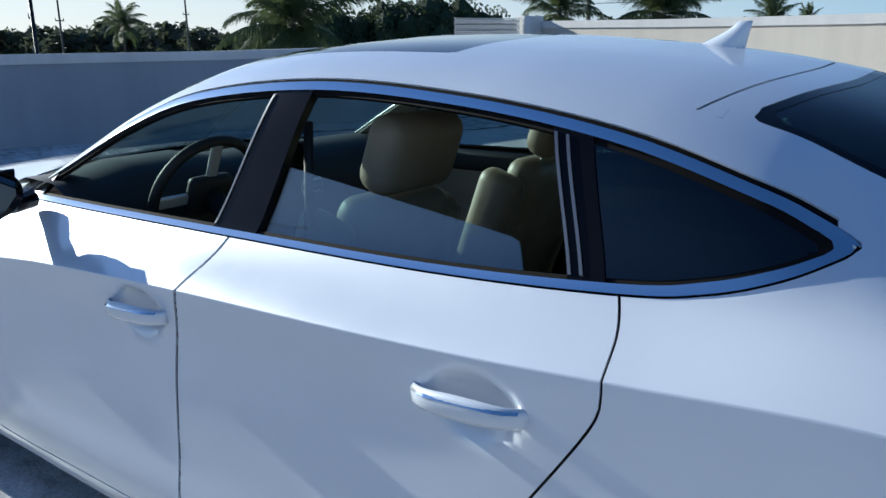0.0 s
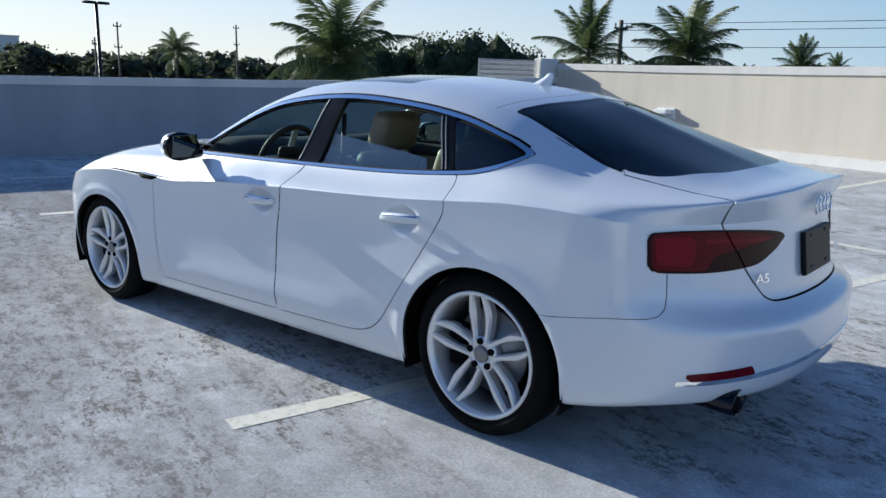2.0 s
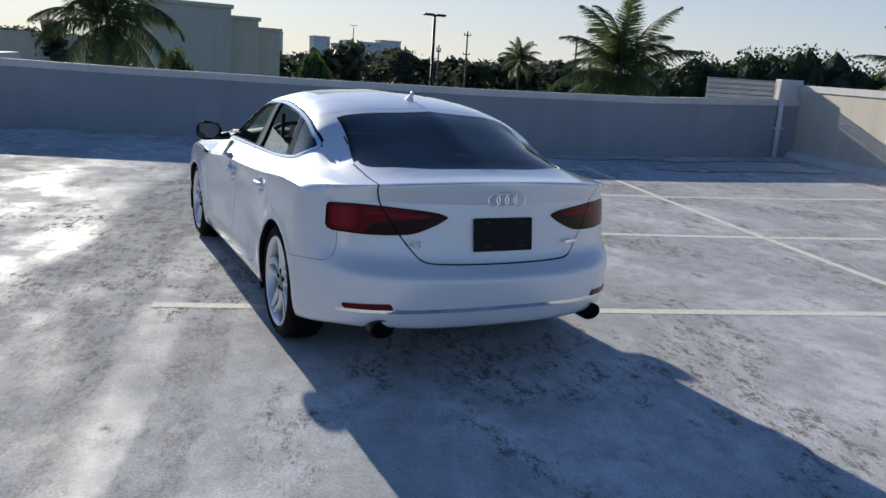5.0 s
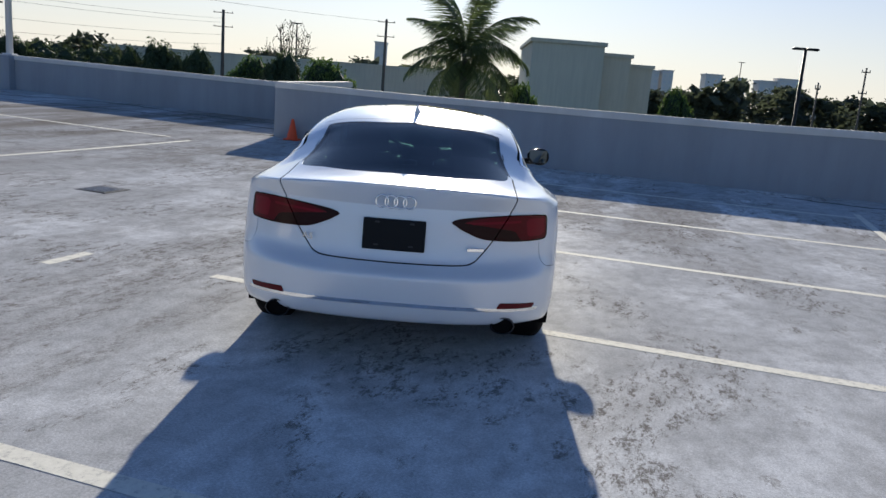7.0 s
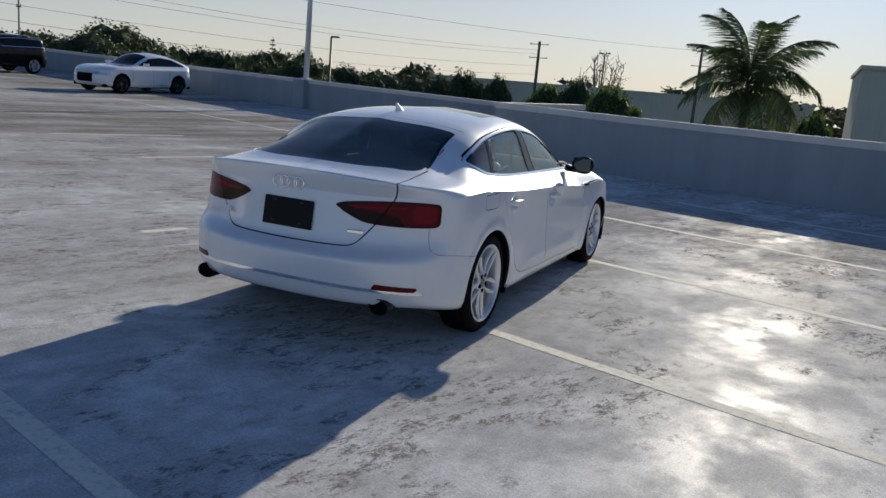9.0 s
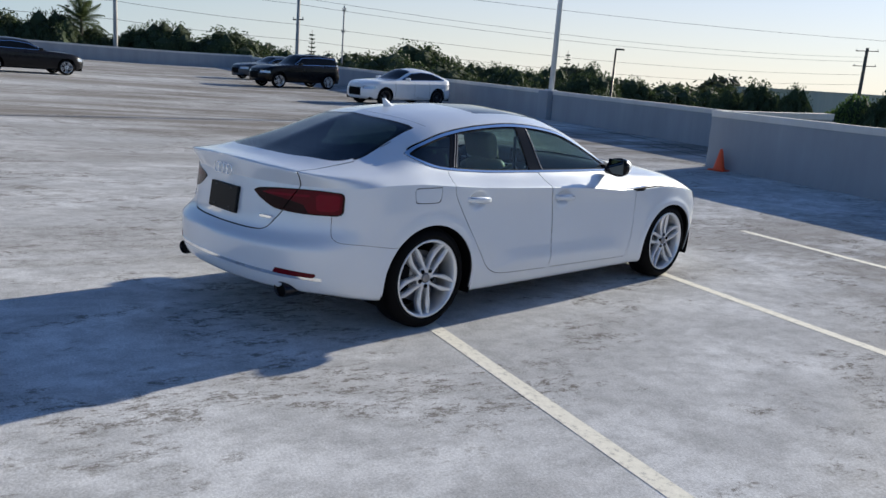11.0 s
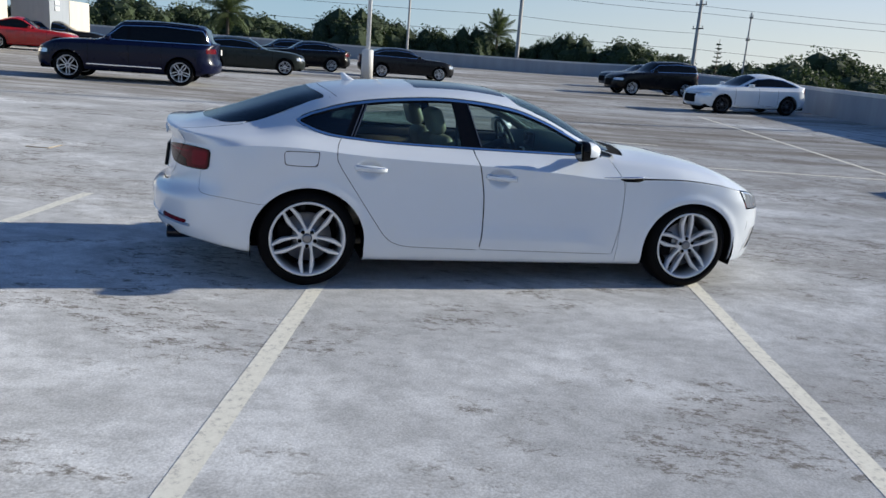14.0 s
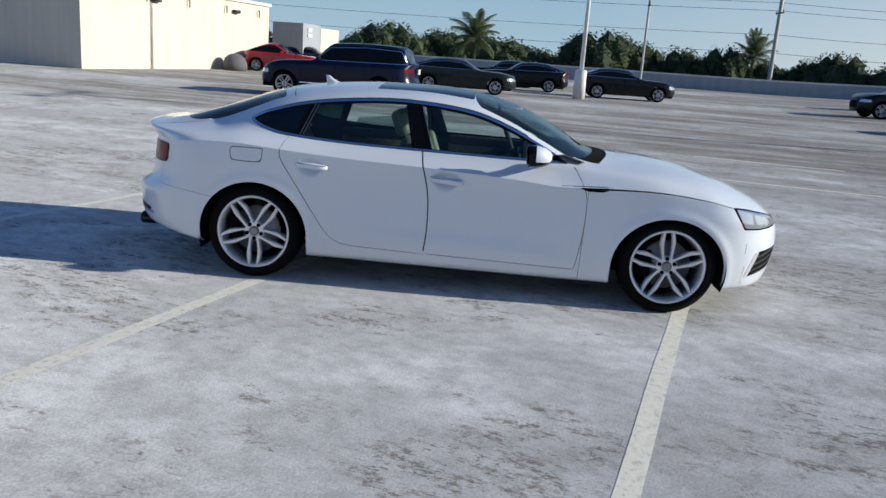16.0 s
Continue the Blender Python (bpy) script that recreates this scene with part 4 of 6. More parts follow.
        tube(bm, [(sx * 0.9035, 2.06, 0.815), (sx * 0.9045, 2.16, 0.817), (sx * 0.9045, 2.27, 0.820), (sx * 0.904, 2.33, 0.824), (sx * 0.901, 2.40, 0.829)], [0.003, 0.006, 0.0085, 0.008, 0.002])
        blade = part("fender_blade", bm, CHROME, car, "chrome fender blade in a black slot", True)
        bm = bmesh.new()
        tube(bm, [(sx * 0.900, 2.19, 0.806), (sx * 0.900, 2.24, 0.803), (sx * 0.899, 2.33, 0.804), (sx * 0.896, 2.39, 0.812)], [0.004, 0.014, 0.015, 0.003])
        part("slot", bm, DARK, blade, "", True)
        # exterior mirror
        mir = bmesh.new()
        rows = []
        for a in np.linspace(0, 1, 11):
            y = 1.825 + 0.150 * a
            k = math.sqrt(max(0.0, 1 - (a * 0.97) ** 2.4))
            rows.append([mir.verts.new((sx * (0.945 + 0.092 * k * math.copysign(abs(math.cos(w)) ** 0.9, math.cos(w)) + 0.01 * (1 - a)), y, 1.000 + 0.070 * k * math.copysign(abs(math.sin(w)) ** 0.95, math.sin(w)) * (1.0 + 0.15 * math.cos(w)))) for w in np.linspace(0, 2 * math.pi, 24, endpoint=False)])
        for p, q in zip(rows, rows[1:]):
            for k in range(24):
                mir.faces.new((p[k], p[(k + 1) % 24], q[(k + 1) % 24], q[k]))
        mir.faces.new(rows[0][::-1])
        mir.faces.new(rows[-1])
        bmesh.ops.recalc_face_normals(mir, faces=mir.faces)
        bmesh.ops.bisect_plane(mir, geom=mir.verts[:] + mir.edges[:] + mir.faces[:], plane_co=(0, 0, 0.968), plane_no=(0, 0, 1))
        mirror = part("side_mirror", mir, [WHITE, GLOSS_BLACK], car, "white wing mirror with a black foot", True)
        for poly in mirror.data.polygons:
            poly.material_index = 1 if poly.center.z < 0.968 or poly.center.y < 1.868 else 0
        bm = bmesh.new()
        rounded(bm, -0.074, 0.074, -0.004, 0.004, -0.056, 0.056, 0.0035, 2, Matrix.Translation((sx * 0.953, 1.819, 1.003)) @ Matrix.Rotation(sx * radians(-7), 4, "Z") @ Matrix.Rotation(radians(6), 4, "X"))
        part("mirror_glass", bm, shader("mirror", (0.085, 0.10, 0.105), 0.02, 1.0)[0], mirror, "mirror glass")
        bm = bmesh.new()
        tube(bm, [(sx * 0.79, 1.95, 0.955), (sx * 0.84, 1.93, 0.948), (sx * 0.92, 1.90, 0.955)], [0.03, 0.024, 0.028], 10)
        part("mirror_foot", bm, GLOSS_BLACK, mirror, "", True)
        # tail pipe
        pipe = bmesh.new()
        lathe(pipe, [(-1.005, 0.046), (-1.012, 0.05), (-1.005, 0.054), (-0.85, 0.05), (-0.85, 0.04), (-0.99, 0.042)], 32, "y", True)
        bmesh.ops.transform(pipe, matrix=Matrix.Translation((sx * 0.60, 0.115, 0.302)) @ Matrix.Diagonal((1.2, 1, 0.85, 1)), verts=pipe.verts)
        part("tail_pipe", pipe, PIPE, car, "oval dark chrome tail pipe", True)
        pipe = bmesh.new()
        lathe(pipe, [(-0.996, 0.0435), (-0.90, 0.0435)], 24, "y")
        bmesh.ops.transform(pipe, matrix=Matrix.Translation((sx * 0.60, 0.115, 0.302)) @ Matrix.Diagonal((1.2, 1, 0.85, 1)), verts=pipe.verts)
        part("pipe_inside", pipe, DARK, car)
        # wheel wells
        for y0 in (0.0, 2.815):
            bm = bmesh.new()
            rows = []
            for w in np.linspace(-0.35, math.pi + 0.35, 20):
                rows.append([bm.verts.new((sx * x, y0 + 0.385 * math.cos(w), 0.31 + 0.362 * math.sin(w))) for x in (0.52, 0.895)])
            for p, q in zip(rows, rows[1:]):
                bm.faces.new((p[0], p[1], q[1], q[0]))
            bm.faces.new([r[0] for r in rows])
            part("wheel_well", bm, DARK, car)
            wheel(car, (sx * 0.782, y0, 0.325), sx, turn=-90 if sx > 0 and y0 < 1 else 94)
    # number plate holder with its dark cover
    bm = bmesh.new()
    rounded(bm, -0.162, 0.162, -0.01, 0.01, -0.081, 0.081, 0.006, 2, Matrix.Translation((0, -0.928, 0.752)) @ Matrix.Rotation(radians(-7.5), 4, "X"))
    holder = part("plate_holder", bm, PLATE_BLACK, car, "empty black plate holder")
    for px in (-0.09, 0.09):
        for pz in (-0.055, 0.062):
            bm = bmesh.new()
            rounded(bm, -0.012, 0.012, -0.014, 0.0, -0.005, 0.005, 0.002, 1, Matrix.Translation((px, -0.928, 0.752)) @ Matrix.Rotation(radians(-7.5), 4, "X") @ Matrix.Translation((0, 0, pz)))
            part("plate_clip", bm, DASH, holder)
    # four rings of the emblem, plain shapes
    for i in range(4):
        bm = bmesh.new()
        pts = [((i - 1.5) * 0.047 + 0.032 * math.cos(w), -0.925 - 0.012, 0.925 + 0.032 * math.sin(w)) for w in np.linspace(0, 2 * math.pi, 33)]
        tube(bm, pts, 0.0042, 6, False)
        part("emblem_ring", bm, CHROME, gate, "chrome ring emblem", True)
    # model marks on the tailgate
    for text, at, size in (("A5", (-0.485, -0.872, 0.690), 0.046),):
        fc = bpy.data.curves.new("model_mark", "FONT")
        fc.body, fc.size, fc.extrude, fc.align_x = text, size, 0.003, "LEFT"
        tmp = new("tmp_text", fc)
        deps = bpy.context.evaluated_depsgraph_get()
        me = bpy.data.meshes.new_from_object(tmp.evaluated_get(deps))
        bpy.data.objects.remove(tmp)
        me.materials.clear()
        me.materials.append(CHROME)
        ob = new("model_mark", me)
        ob.parent = gate
        ob.matrix_basis = Matrix.Translation(at) @ Matrix.Rotation(radians(-22), 4, "Z") @ Matrix.Rotation(radians(84), 4, "X") @ Matrix.Diagonal((1.25, 1, 1, 1))
        tagged(ob, "chrome model mark")
    bm = bmesh.new()
    rounded(bm, -0.045, 0.045, -0.004, 0.004, -0.009, 0.009, 0.002, 1, Matrix.Translation((0.425, -0.897, 0.70)) @ Matrix.Rotation(radians(17), 4, "Z"))
    part("model_mark", bm, CHROME, gate, "small chrome mark")
    # roof antenna fin
    bm = bmesh.new()
    rows = []
    for f in np.linspace(0, 1, 8):
        half, w = 0.054 * (1 - f) ** 1.5 + 0.016, 0.020 * (1 - f) ** 1.1 + 0.005
        yc = 0.285 - 0.012 * f + half
        rows.append([bm.verts.new((w * math.sin(a), yc + half * math.cos(a), 1.328 + 0.062 * f)) for a in np.linspace(0, 2 * math.pi, 14, endpoint=False)])
    for p, q in zip(rows, rows[1:]):
        for k in range(14):
            bm.faces.new((p[k], p[(k + 1) % 14], q[(k + 1) % 14], q[k]))
    bm.faces.new(rows[-1])
    bmesh.ops.recalc_face_normals(bm, faces=bm.faces)
    part("antenna_fin", bm, WHITE, car, "", True)
    # floor pan
    bm = bmesh.new()
    rounded(bm, -0.5, 0.5, -0.6, 3.3, 0.22, 0.28, 0.02, 1)
    rounded(bm, -0.79, 0.79, 0.42, 2.36, 0.19, 0.25, 0.02, 1)
    part("floor_pan", bm, DARK, car)
    build_cabin(car)
    return car


def seat(parent, x, y, rear=False):
    """A leather seat with cushion, backrest and headrest."""
    w = 0.25
    lean = Matrix.Rotation(radians(-20 if not rear else -24), 4, "X")
    bm = bmesh.new()
    rounded(bm, -w, w, -0.25, 0.27, -0.09, 0.09, 0.06, 4, Matrix.Translation((x, y, 0.46)) @ Matrix.Rotation(radians(8), 4, "X"))
    cushion = part("seat", bm, LEATHER, parent, "beige leather seat", True)
    base = Matrix.Translation((x, y - 0.27, 0.48))
    bm = bmesh.new()
    top = 0.58 if rear else 0.56
    half = 0.26 if rear else 0.17
    rounded(bm, -half, half, -0.07 if rear else -0.06, 0.07 if rear else 0.06, 0.0, top, 0.065 if rear else 0.05, 4, base @ lean.inverted())
    part("backrest", bm, LEATHER, cushion, "", True)
    for sgn in (-1, 1):
        bm = bmesh.new()
        if rear:
            tube(bm, [base @ lean.inverted() @ Vector((sgn * 0.15, 0.072, z)) for z in np.linspace(0.05, top - 0.04, 8)], 0.006, 6)
            part("seam_piping", bm, CARD, cushion, "", True)
            continue
        rounded(bm, min(sgn * 0.16, sgn * 0.25), max(sgn * 0.16, sgn * 0.25), -0.055, 0.10, 0.02, top - 0.04, 0.045, 4, base @ lean.inverted())
        part("bolster", bm, LEATHER, cushion, "", True)
    bm = bmesh.new()
    rounded(bm, -0.14, 0.14, -0.06, 0.045, top + 0.015, top + (0.11 if rear else 0.205), 0.045, 4, base @ lean.inverted())
    part("headrest", bm, LEATHER, cushion, "", True)
    bm = bmesh.new()
    for sgn in (-1, 1):
        tube(bm, [base @ lean.inverted() @ Vector((sgn * 0.06, -0.005, z)) for z in (top - 0.04, top + 0.06)], 0.007)
    part("headrest_post", bm, CHROME, cushion, "", True)


def build_cabin(car):
    for x in (-0.37, 0.37):
        seat(car, x, 1.43)
        seat(car, x, 0.42, True)
    bm = bmesh.new()
    rounded(bm, -0.14, 0.14, 0.2, 0.66, 0.36, 0.53, 0.05, 3)
    rounded(bm, -0.14, 0.14, 0.0, 0.16, 0.5, 0.95, 0.05, 3, Matrix.Translation((0, 0.17, 0.06)) @ Matrix.Rotation(radians(24), 4, "X"))
    part("rear_bench_middle", bm, LEATHER, car, "beige leather bench middle", True)
    bm = bmesh.new()
    rounded(bm, -0.68, 0.68, -0.62, 0.02, 0.93, 0.96, 0.012, 2)
    part("parcel_shelf", bm, DASH, car, "black parcel shelf")
    # unseen board, added to keep sun through the cabin off the deck
    bm = bmesh.new()
    rounded(bm, -0.70, 0.70, -0.05, 0.0, 0.24, 0.93, 0.01, 1)
    part("rear_sun_block", bm, DASH, car, "unseen black board behind the rear seats that stops the sun")
    # dashboard: a swept profile
    bm = bmesh.new()
    prof = [(2.24, 0.955), (2.1, 0.995), (1.95, 0.99), (1.85, 0.945), (1.81, 0.85), (1.83, 0.72), (1.92, 0.55), (2.2, 0.5)]
    rows = []
    for x in np.linspace(-0.74, 0.74, 13):
        rows.append([bm.verts.new((x, y - 0.10 * (x / 0.74) ** 2 * 0.3, z + (0.022 if -0.56 < x < -0.16 and z > 0.9 else 0))) for y, z in prof])
    for p, q in zip(rows, rows[1:]):
        for k in range(len(prof) - 1):
            bm.faces.new((p[k], q[k], q[k + 1], p[k + 1]))
    bmesh.ops.recalc_face_normals(bm, faces=bm.faces)
    dash = part("dashboard", bm, DASH, car, "black dashboard with silver vents", True)
    for x in (-0.66, -0.12, 0.12, 0.66):
        bm = bmesh.new()
        rounded(bm, x - 0.055, x + 0.055, 1.79, 1.81, 0.845, 0.895, 0.012, 2)
        v = part("air_vent", bm, ALLOY, dash, "silver air vent frame")
        bm = bmesh.new()
        rounded(bm, x - 0.045, x + 0.045, 1.782, 1.80, 0.854, 0.886, 0.006, 1)
        part("vent_slats", bm, DARK, v)
    bm = bmesh.new()
    rounded(bm, -0.11, 0.11, 1.80, 1.815, 0.92, 1.03, 0.008, 2)
    part("screen", bm, GLOSS_BLACK, dash, "black display screen")
    bm = bmesh.new()
    rounded(bm, -0.7, 0.7, 0.1, 2.1, 0.255, 0.29, 0.01, 1)
    part("carpet", bm, CARD, car, "beige cabin carpet")
    # steering wheel, on the left
    m = Matrix.Translation((-0.37, 1.735, 0.92)) @ Matrix.Rotation(radians(-66), 4, "X")
    bm = bmesh.new()
    tube(bm, [m @ Vector((0.182 * math.cos(w), 0.182 * math.sin(w), 0)) for w in np.linspace(0, 2 * math.pi, 41)], 0.0165, 10, False)
    wheel_ob = part("steering_wheel", bm, DASH, car, "black leather steering wheel", True)
    bm = bmesh.new()
    rounded(bm, -0.075, 0.075, -0.07, 0.06, -0.03, 0.015, 0.02, 3, m)
    part("airbag_pad", bm, DASH, wheel_ob, "", True)
    for a in (0.0, math.pi, -math.pi / 2):
        bm = bmesh.new()
        rounded(bm, 0.06, 0.175, -0.018, 0.018, -0.012, 0.004, 0.006, 2, m @ Matrix.Rotation(a, 4, "Z"))
        part("spoke", bm, ALLOY, wheel_ob)
    bm = bmesh.new()
    tube(bm, [m @ Vector((0, 0, -0.02)), m @ Vector((0, 0, -0.3))], 0.035, 12)
    part("steering_column", bm, DASH, wheel_ob, "", True)
    # centre console, belts, inner mirror, door tops
    bm = bmesh.new()
    rounded(bm, -0.12, 0.12, 0.9, 1.95, 0.3, 0.62, 0.03, 3)
    part("centre_console", bm, DASH, car, "black centre console", True)
    bm = bmesh.new()
    rounded(bm, -0.11, 0.11, 1.60, 1.625, 1.215, 1.275, 0.012, 3)
    part("inner_mirror", bm, DASH, car, "black inside mirror", True)
    for sx in (-1, 1):
        for y0, y1 in ((0.28, 1.02), (1.2, 1.98)):
            bm = bmesh.new()
            rounded(bm, min(sx * 0.70, sx * 0.755), max(sx * 0.70, sx * 0.755), y0, y1, 0.45, 0.90, 0.02, 3)
            part("door_card", bm, CARD, car, "beige door card", True)
            bm = bmesh.new()
            rounded(bm, min(sx * 0.685, sx * 0.758), max(sx * 0.685, sx * 0.758), y0, y1, 0.87, 0.948, 0.02, 3)
            part("door_top", bm, DASH, car, "black door top roll", True)
            bm = bmesh.new()
            rounded(bm, min(sx * 0.64, sx * 0.70), max(sx * 0.64, sx * 0.70), y0 + 0.08, y1 - 0.1, 0.66, 0.74, 0.02, 3)
            part("armrest", bm, LEATHER, car, "beige armrest", True)
        bm = bmesh.new()
        tube(bm, [(sx * 0.60, 1.03, 1.19), (sx * 0.61, 1.04, 0.9), (sx * 0.63, 1.06, 0.5)], 0.012, 6)
        part("seat_belt", bm, DASH, car, "", True)


build_coupe()

# ---- deck details ----
def line_material():
    m, t, b = shader("worn white line paint", rough=0.9, Specular_IOR_Level=0.2)
    co = object_coords(t)
    wear = noise_of(t, co, 22, 7, 0.75)
    col = ramp(t, wear, (0.36, (0.46, 0.45, 0.42)), (0.46, (0.68, 0.66, 0.585)), (0.7, (0.78, 0.76, 0.68)))
    t.links.new(col, b.inputs["Base Color"])
    return m


LINE = line_material()
WHITE_METAL = plaster("white painted steel", (0.72, 0.73, 0.74), 0.05)
CONCRETE = plaster("bare concrete", (0.42, 0.41, 0.39), 0.2)
RUST = plaster("rusty cement", (0.42, 0.33, 0.20), 0.3, 9.0)
TAR = shader("black joint sealant", (0.012, 0.012, 0.013), 0.55)[0]
ORANGE = shader("orange cone plastic", (0.75, 0.09, 0.02), 0.5)[0]
DARK_METAL = shader("dark bronze steel", (0.03, 0.028, 0.026), 0.5, 0.6)[0]
WOOD_POLE = plaster("weathered pole wood", (0.16, 0.13, 0.10), 0.3)


def stripe(a, b, wide=0.105):
    """A painted line between two places of the grid, 4 mm proud of the deck, with ragged ends."""
    bm = bmesh.new()
    n = max(2, int(math.dist(a, b) / 0.5))
    du, dv = (b[0] - a[0]) / math.dist(a, b), (b[1] - a[1]) / math.dist(a, b)
    rows = []
    for i in range(n + 1):
        f = i / n
        u, v = a[0] + (b[0] - a[0]) * f, a[1] + (b[1] - a[1]) * f
        row = []
        for s in (-1, 1):
            jag = random.uniform(-0.004, 0.004)
            x, y = uv(u - s * dv * (wide / 2 + jag), v + s * du * (wide / 2 + jag))
            row.append(bm.verts.new((x, y, deck_z(x, y) + 0.002)))
        rows.append(row)
    for p, q in zip(rows, rows[1:]):
        bm.faces.new((p[0], q[0], q[1], p[1]))
    bmesh.ops.recalc_face_normals(bm, faces=bm.faces)
    return tagged(mesh_object("parking_line", bm, LINE), "worn white painted parking line on the deck", "parking line", "parking lines", "structure")


for k in range(-3, 4):
    v = 0.32 + 2.745 * k
    stripe((-1.63, v), (4.10, v))
for k in range(0, 3):
    stripe((4.2, 0.32 + 2.745 * k), (8.8, 0.32 + 2.745 * k))
stripe((4.13, -8.0), (4.13, 9.0), 0.1)
stripe((-7.8, 2.5), (-7.8, 8.6))
stripe((-21.0, 8.76), (-8.4, 8.76))
stripe((-10.9, 2.5), (-10.9, 5.2))
stripe((-2.8, -0.1), (-2.8, 0.36))


def tar_seam(path, seed):
    """A wavering bead of joint sealant on the deck, through places of the grid."""
    rnd_ = random.Random(seed)
    bm = bmesh.new()
    rows = []
    pts = flowing(*path, steps=9)
    for i, (u, v) in enumerate(pts):
        (ua, va), (ub, vb) = pts[max(0, i - 1)], pts[min(len(pts) - 1, i + 1)]
        ln = math.dist((ua, va), (ub, vb))
        nu, nv = -(vb - va) / ln, (ub - ua) / ln
        off, half = rnd_.uniform(-0.05, 0.05), rnd_.uniform(0.025, 0.07)
        row = []
        for w, h in ((-1, 0.003), (0, 0.008), (1, 0.003)):
            x, y = uv(u + nu * (off + w * half), v + nv * (off + w * half))
            row.append(bm.verts.new((x, y, deck_z(x, y) + h)))
        rows.append(row)
    for p, q in zip(rows, rows[1:]):
        for k in range(2):
            bm.faces.new((p[k], q[k], q[k + 1], p[k + 1]))
    bmesh.ops.recalc_face_normals(bm, faces=bm.faces)
    tagged(mesh_object("sealant_seam", bm, TAR), "black wavering joint sealant on the deck", "sealant seam", "sealant seams", "structure")


tar_seam([(-18.5, 12.3), (-17.0, 12.8), (-15.5, 13.7), (-13.8, 14.0), (-12.0, 13.7), (-10.0, 13.5), (-8.2, 13.8)], 1)
tar_seam([(-16.5, 11.6), (-14.0, 12.3), (-11.5, 12.6), (-8.0, 12.4)], 2)
tar_seam([(3.2, 10.3), (4.5, 9.95), (5.6, 10.2), (6.6, 9.9), (7.6, 10.2), (9.0, 10.0)], 3)
tar_seam([(5.3, 8.9), (6.2, 8.6), (7.4, 8.7), (8.8, 8.5)], 4)


def cone(x, y):
    z0 = deck_z(x, y)
    c = tagged(new("traffic_cone"), "small orange plastic traffic cone beside the parapet", "traffic cone")
    c.location = (x, y, z0)
    bm = bmesh.new()
    rounded(bm, -0.17, 0.17, -0.17, 0.17, 0.002, 0.03, 0.012, 2)
    part("cone_foot", bm, ORANGE, c)
    bm = bmesh.new()
    lathe(bm, [(0.03, 0.125), (0.05, 0.115), (0.44, 0.03), (0.45, 0.022), (0.45, 0.012)], 28, "z")
    part("cone_body", bm, ORANGE, c, "", True)


cone(-3.42, 12.2)


def deck_patch(x, y, turn):
    """A pale square of newer concrete with a rusty rim, flush with the deck."""
    d = tagged(new("concrete_patch"), "pale square concrete patch with a rusty rim in the deck", "patch", kind="structure")
    d.matrix_basis = Matrix.Translation((x, y, deck_z(x, y))) @ Matrix.Rotation(turn, 4, "Z")
    bm = bmesh.new()
    rounded(bm, -0.19, 0.19, -0.16, 0.16, -0.02, 0.005, 0.003, 1)
    part("rim", bm, RUST, d)
    bm = bmesh.new()
    rounded(bm, -0.165, 0.165, -0.135, 0.135, -0.01, 0.008, 0.003, 1)
    part("infill", bm, CAP, d)


def drain(x, y, turn):
    d = tagged(new("drain_grate"), "dark steel drain grate set in the deck", "drain")
    d.matrix_basis = Matrix.Translation((x, y, deck_z(x, y))) @ Matrix.Rotation(turn, 4, "Z")
    bm = bmesh.new()
    rounded(bm, -0.22, 0.22, -0.22, 0.22, -0.02, 0.006, 0.004, 1)
    part("grate_frame", bm, DARK_METAL, d)
    for i in range(7):
        bm = bmesh.new()
        rounded(bm, -0.18, 0.18, -0.17 + i * 0.05, -0.145 + i * 0.05, 0.004, 0.012, 0.003, 1)
        part("grate_bar", bm, STEEL, d)


drain(-3.89, 4.2, GRID)
deck_patch(-5.44, -2.93, GRID)


def wall_light():
    x, y = uv(CU - 0.11, 7.75)
    li = tagged(new("wall_floodlight"), "grey box floodlight mounted on the cream wall", "wall light")
    li.matrix_basis = Matrix.Translation((x, y, 0.82)) @ Matrix.Rotation(GRID, 4, "Z")
    bm = bmesh.new()
    rounded(bm, -0.04, 0.0, -0.22, 0.22, -0.09, 0.11, 0.01, 2)
    part("back_plate", bm, WHITE_METAL, li)
    bm = bmesh.new()
    rounded(bm, -0.2, -0.03, -0.16, 0.16, 0.0, 0.09, 0.02, 2)
    part("housing", bm, WHITE_METAL, li)
    bm = bmesh.new()
    rounded(bm, -0.18, -0.05, -0.14, 0.14, -0.02, 0.002, 0.005, 1)
    part("lens", bm, LAMP_CLEAR, li)


wall_light()


def base_strip():
    """The pale cant along the foot of the cream wall."""
    bm = bmesh.new()
    rows = []
    for v in np.arange(W1 - 0.15, -45, -1.5):
        row = []
        for du, h in ((-0.10, 0.14), (-0.24, 0.12), (-0.30, 0.0)):
            x, y = uv(CU + du, v)
            row.append(bm.verts.new((x, y, deck_z(x, y) + h)))
        rows.append(row)
    for p, q in zip(rows, rows[1:]):
        for k in range(2):
            bm.faces.new((p[k], q[k], q[k + 1], p[k + 1]))
    bmesh.ops.recalc_face_normals(bm, faces=bm.faces)
    tagged(mesh_object("trim_1", bm, CAP), "pale cant along the foot of the wall", "trim", kind="structure")


base_strip()


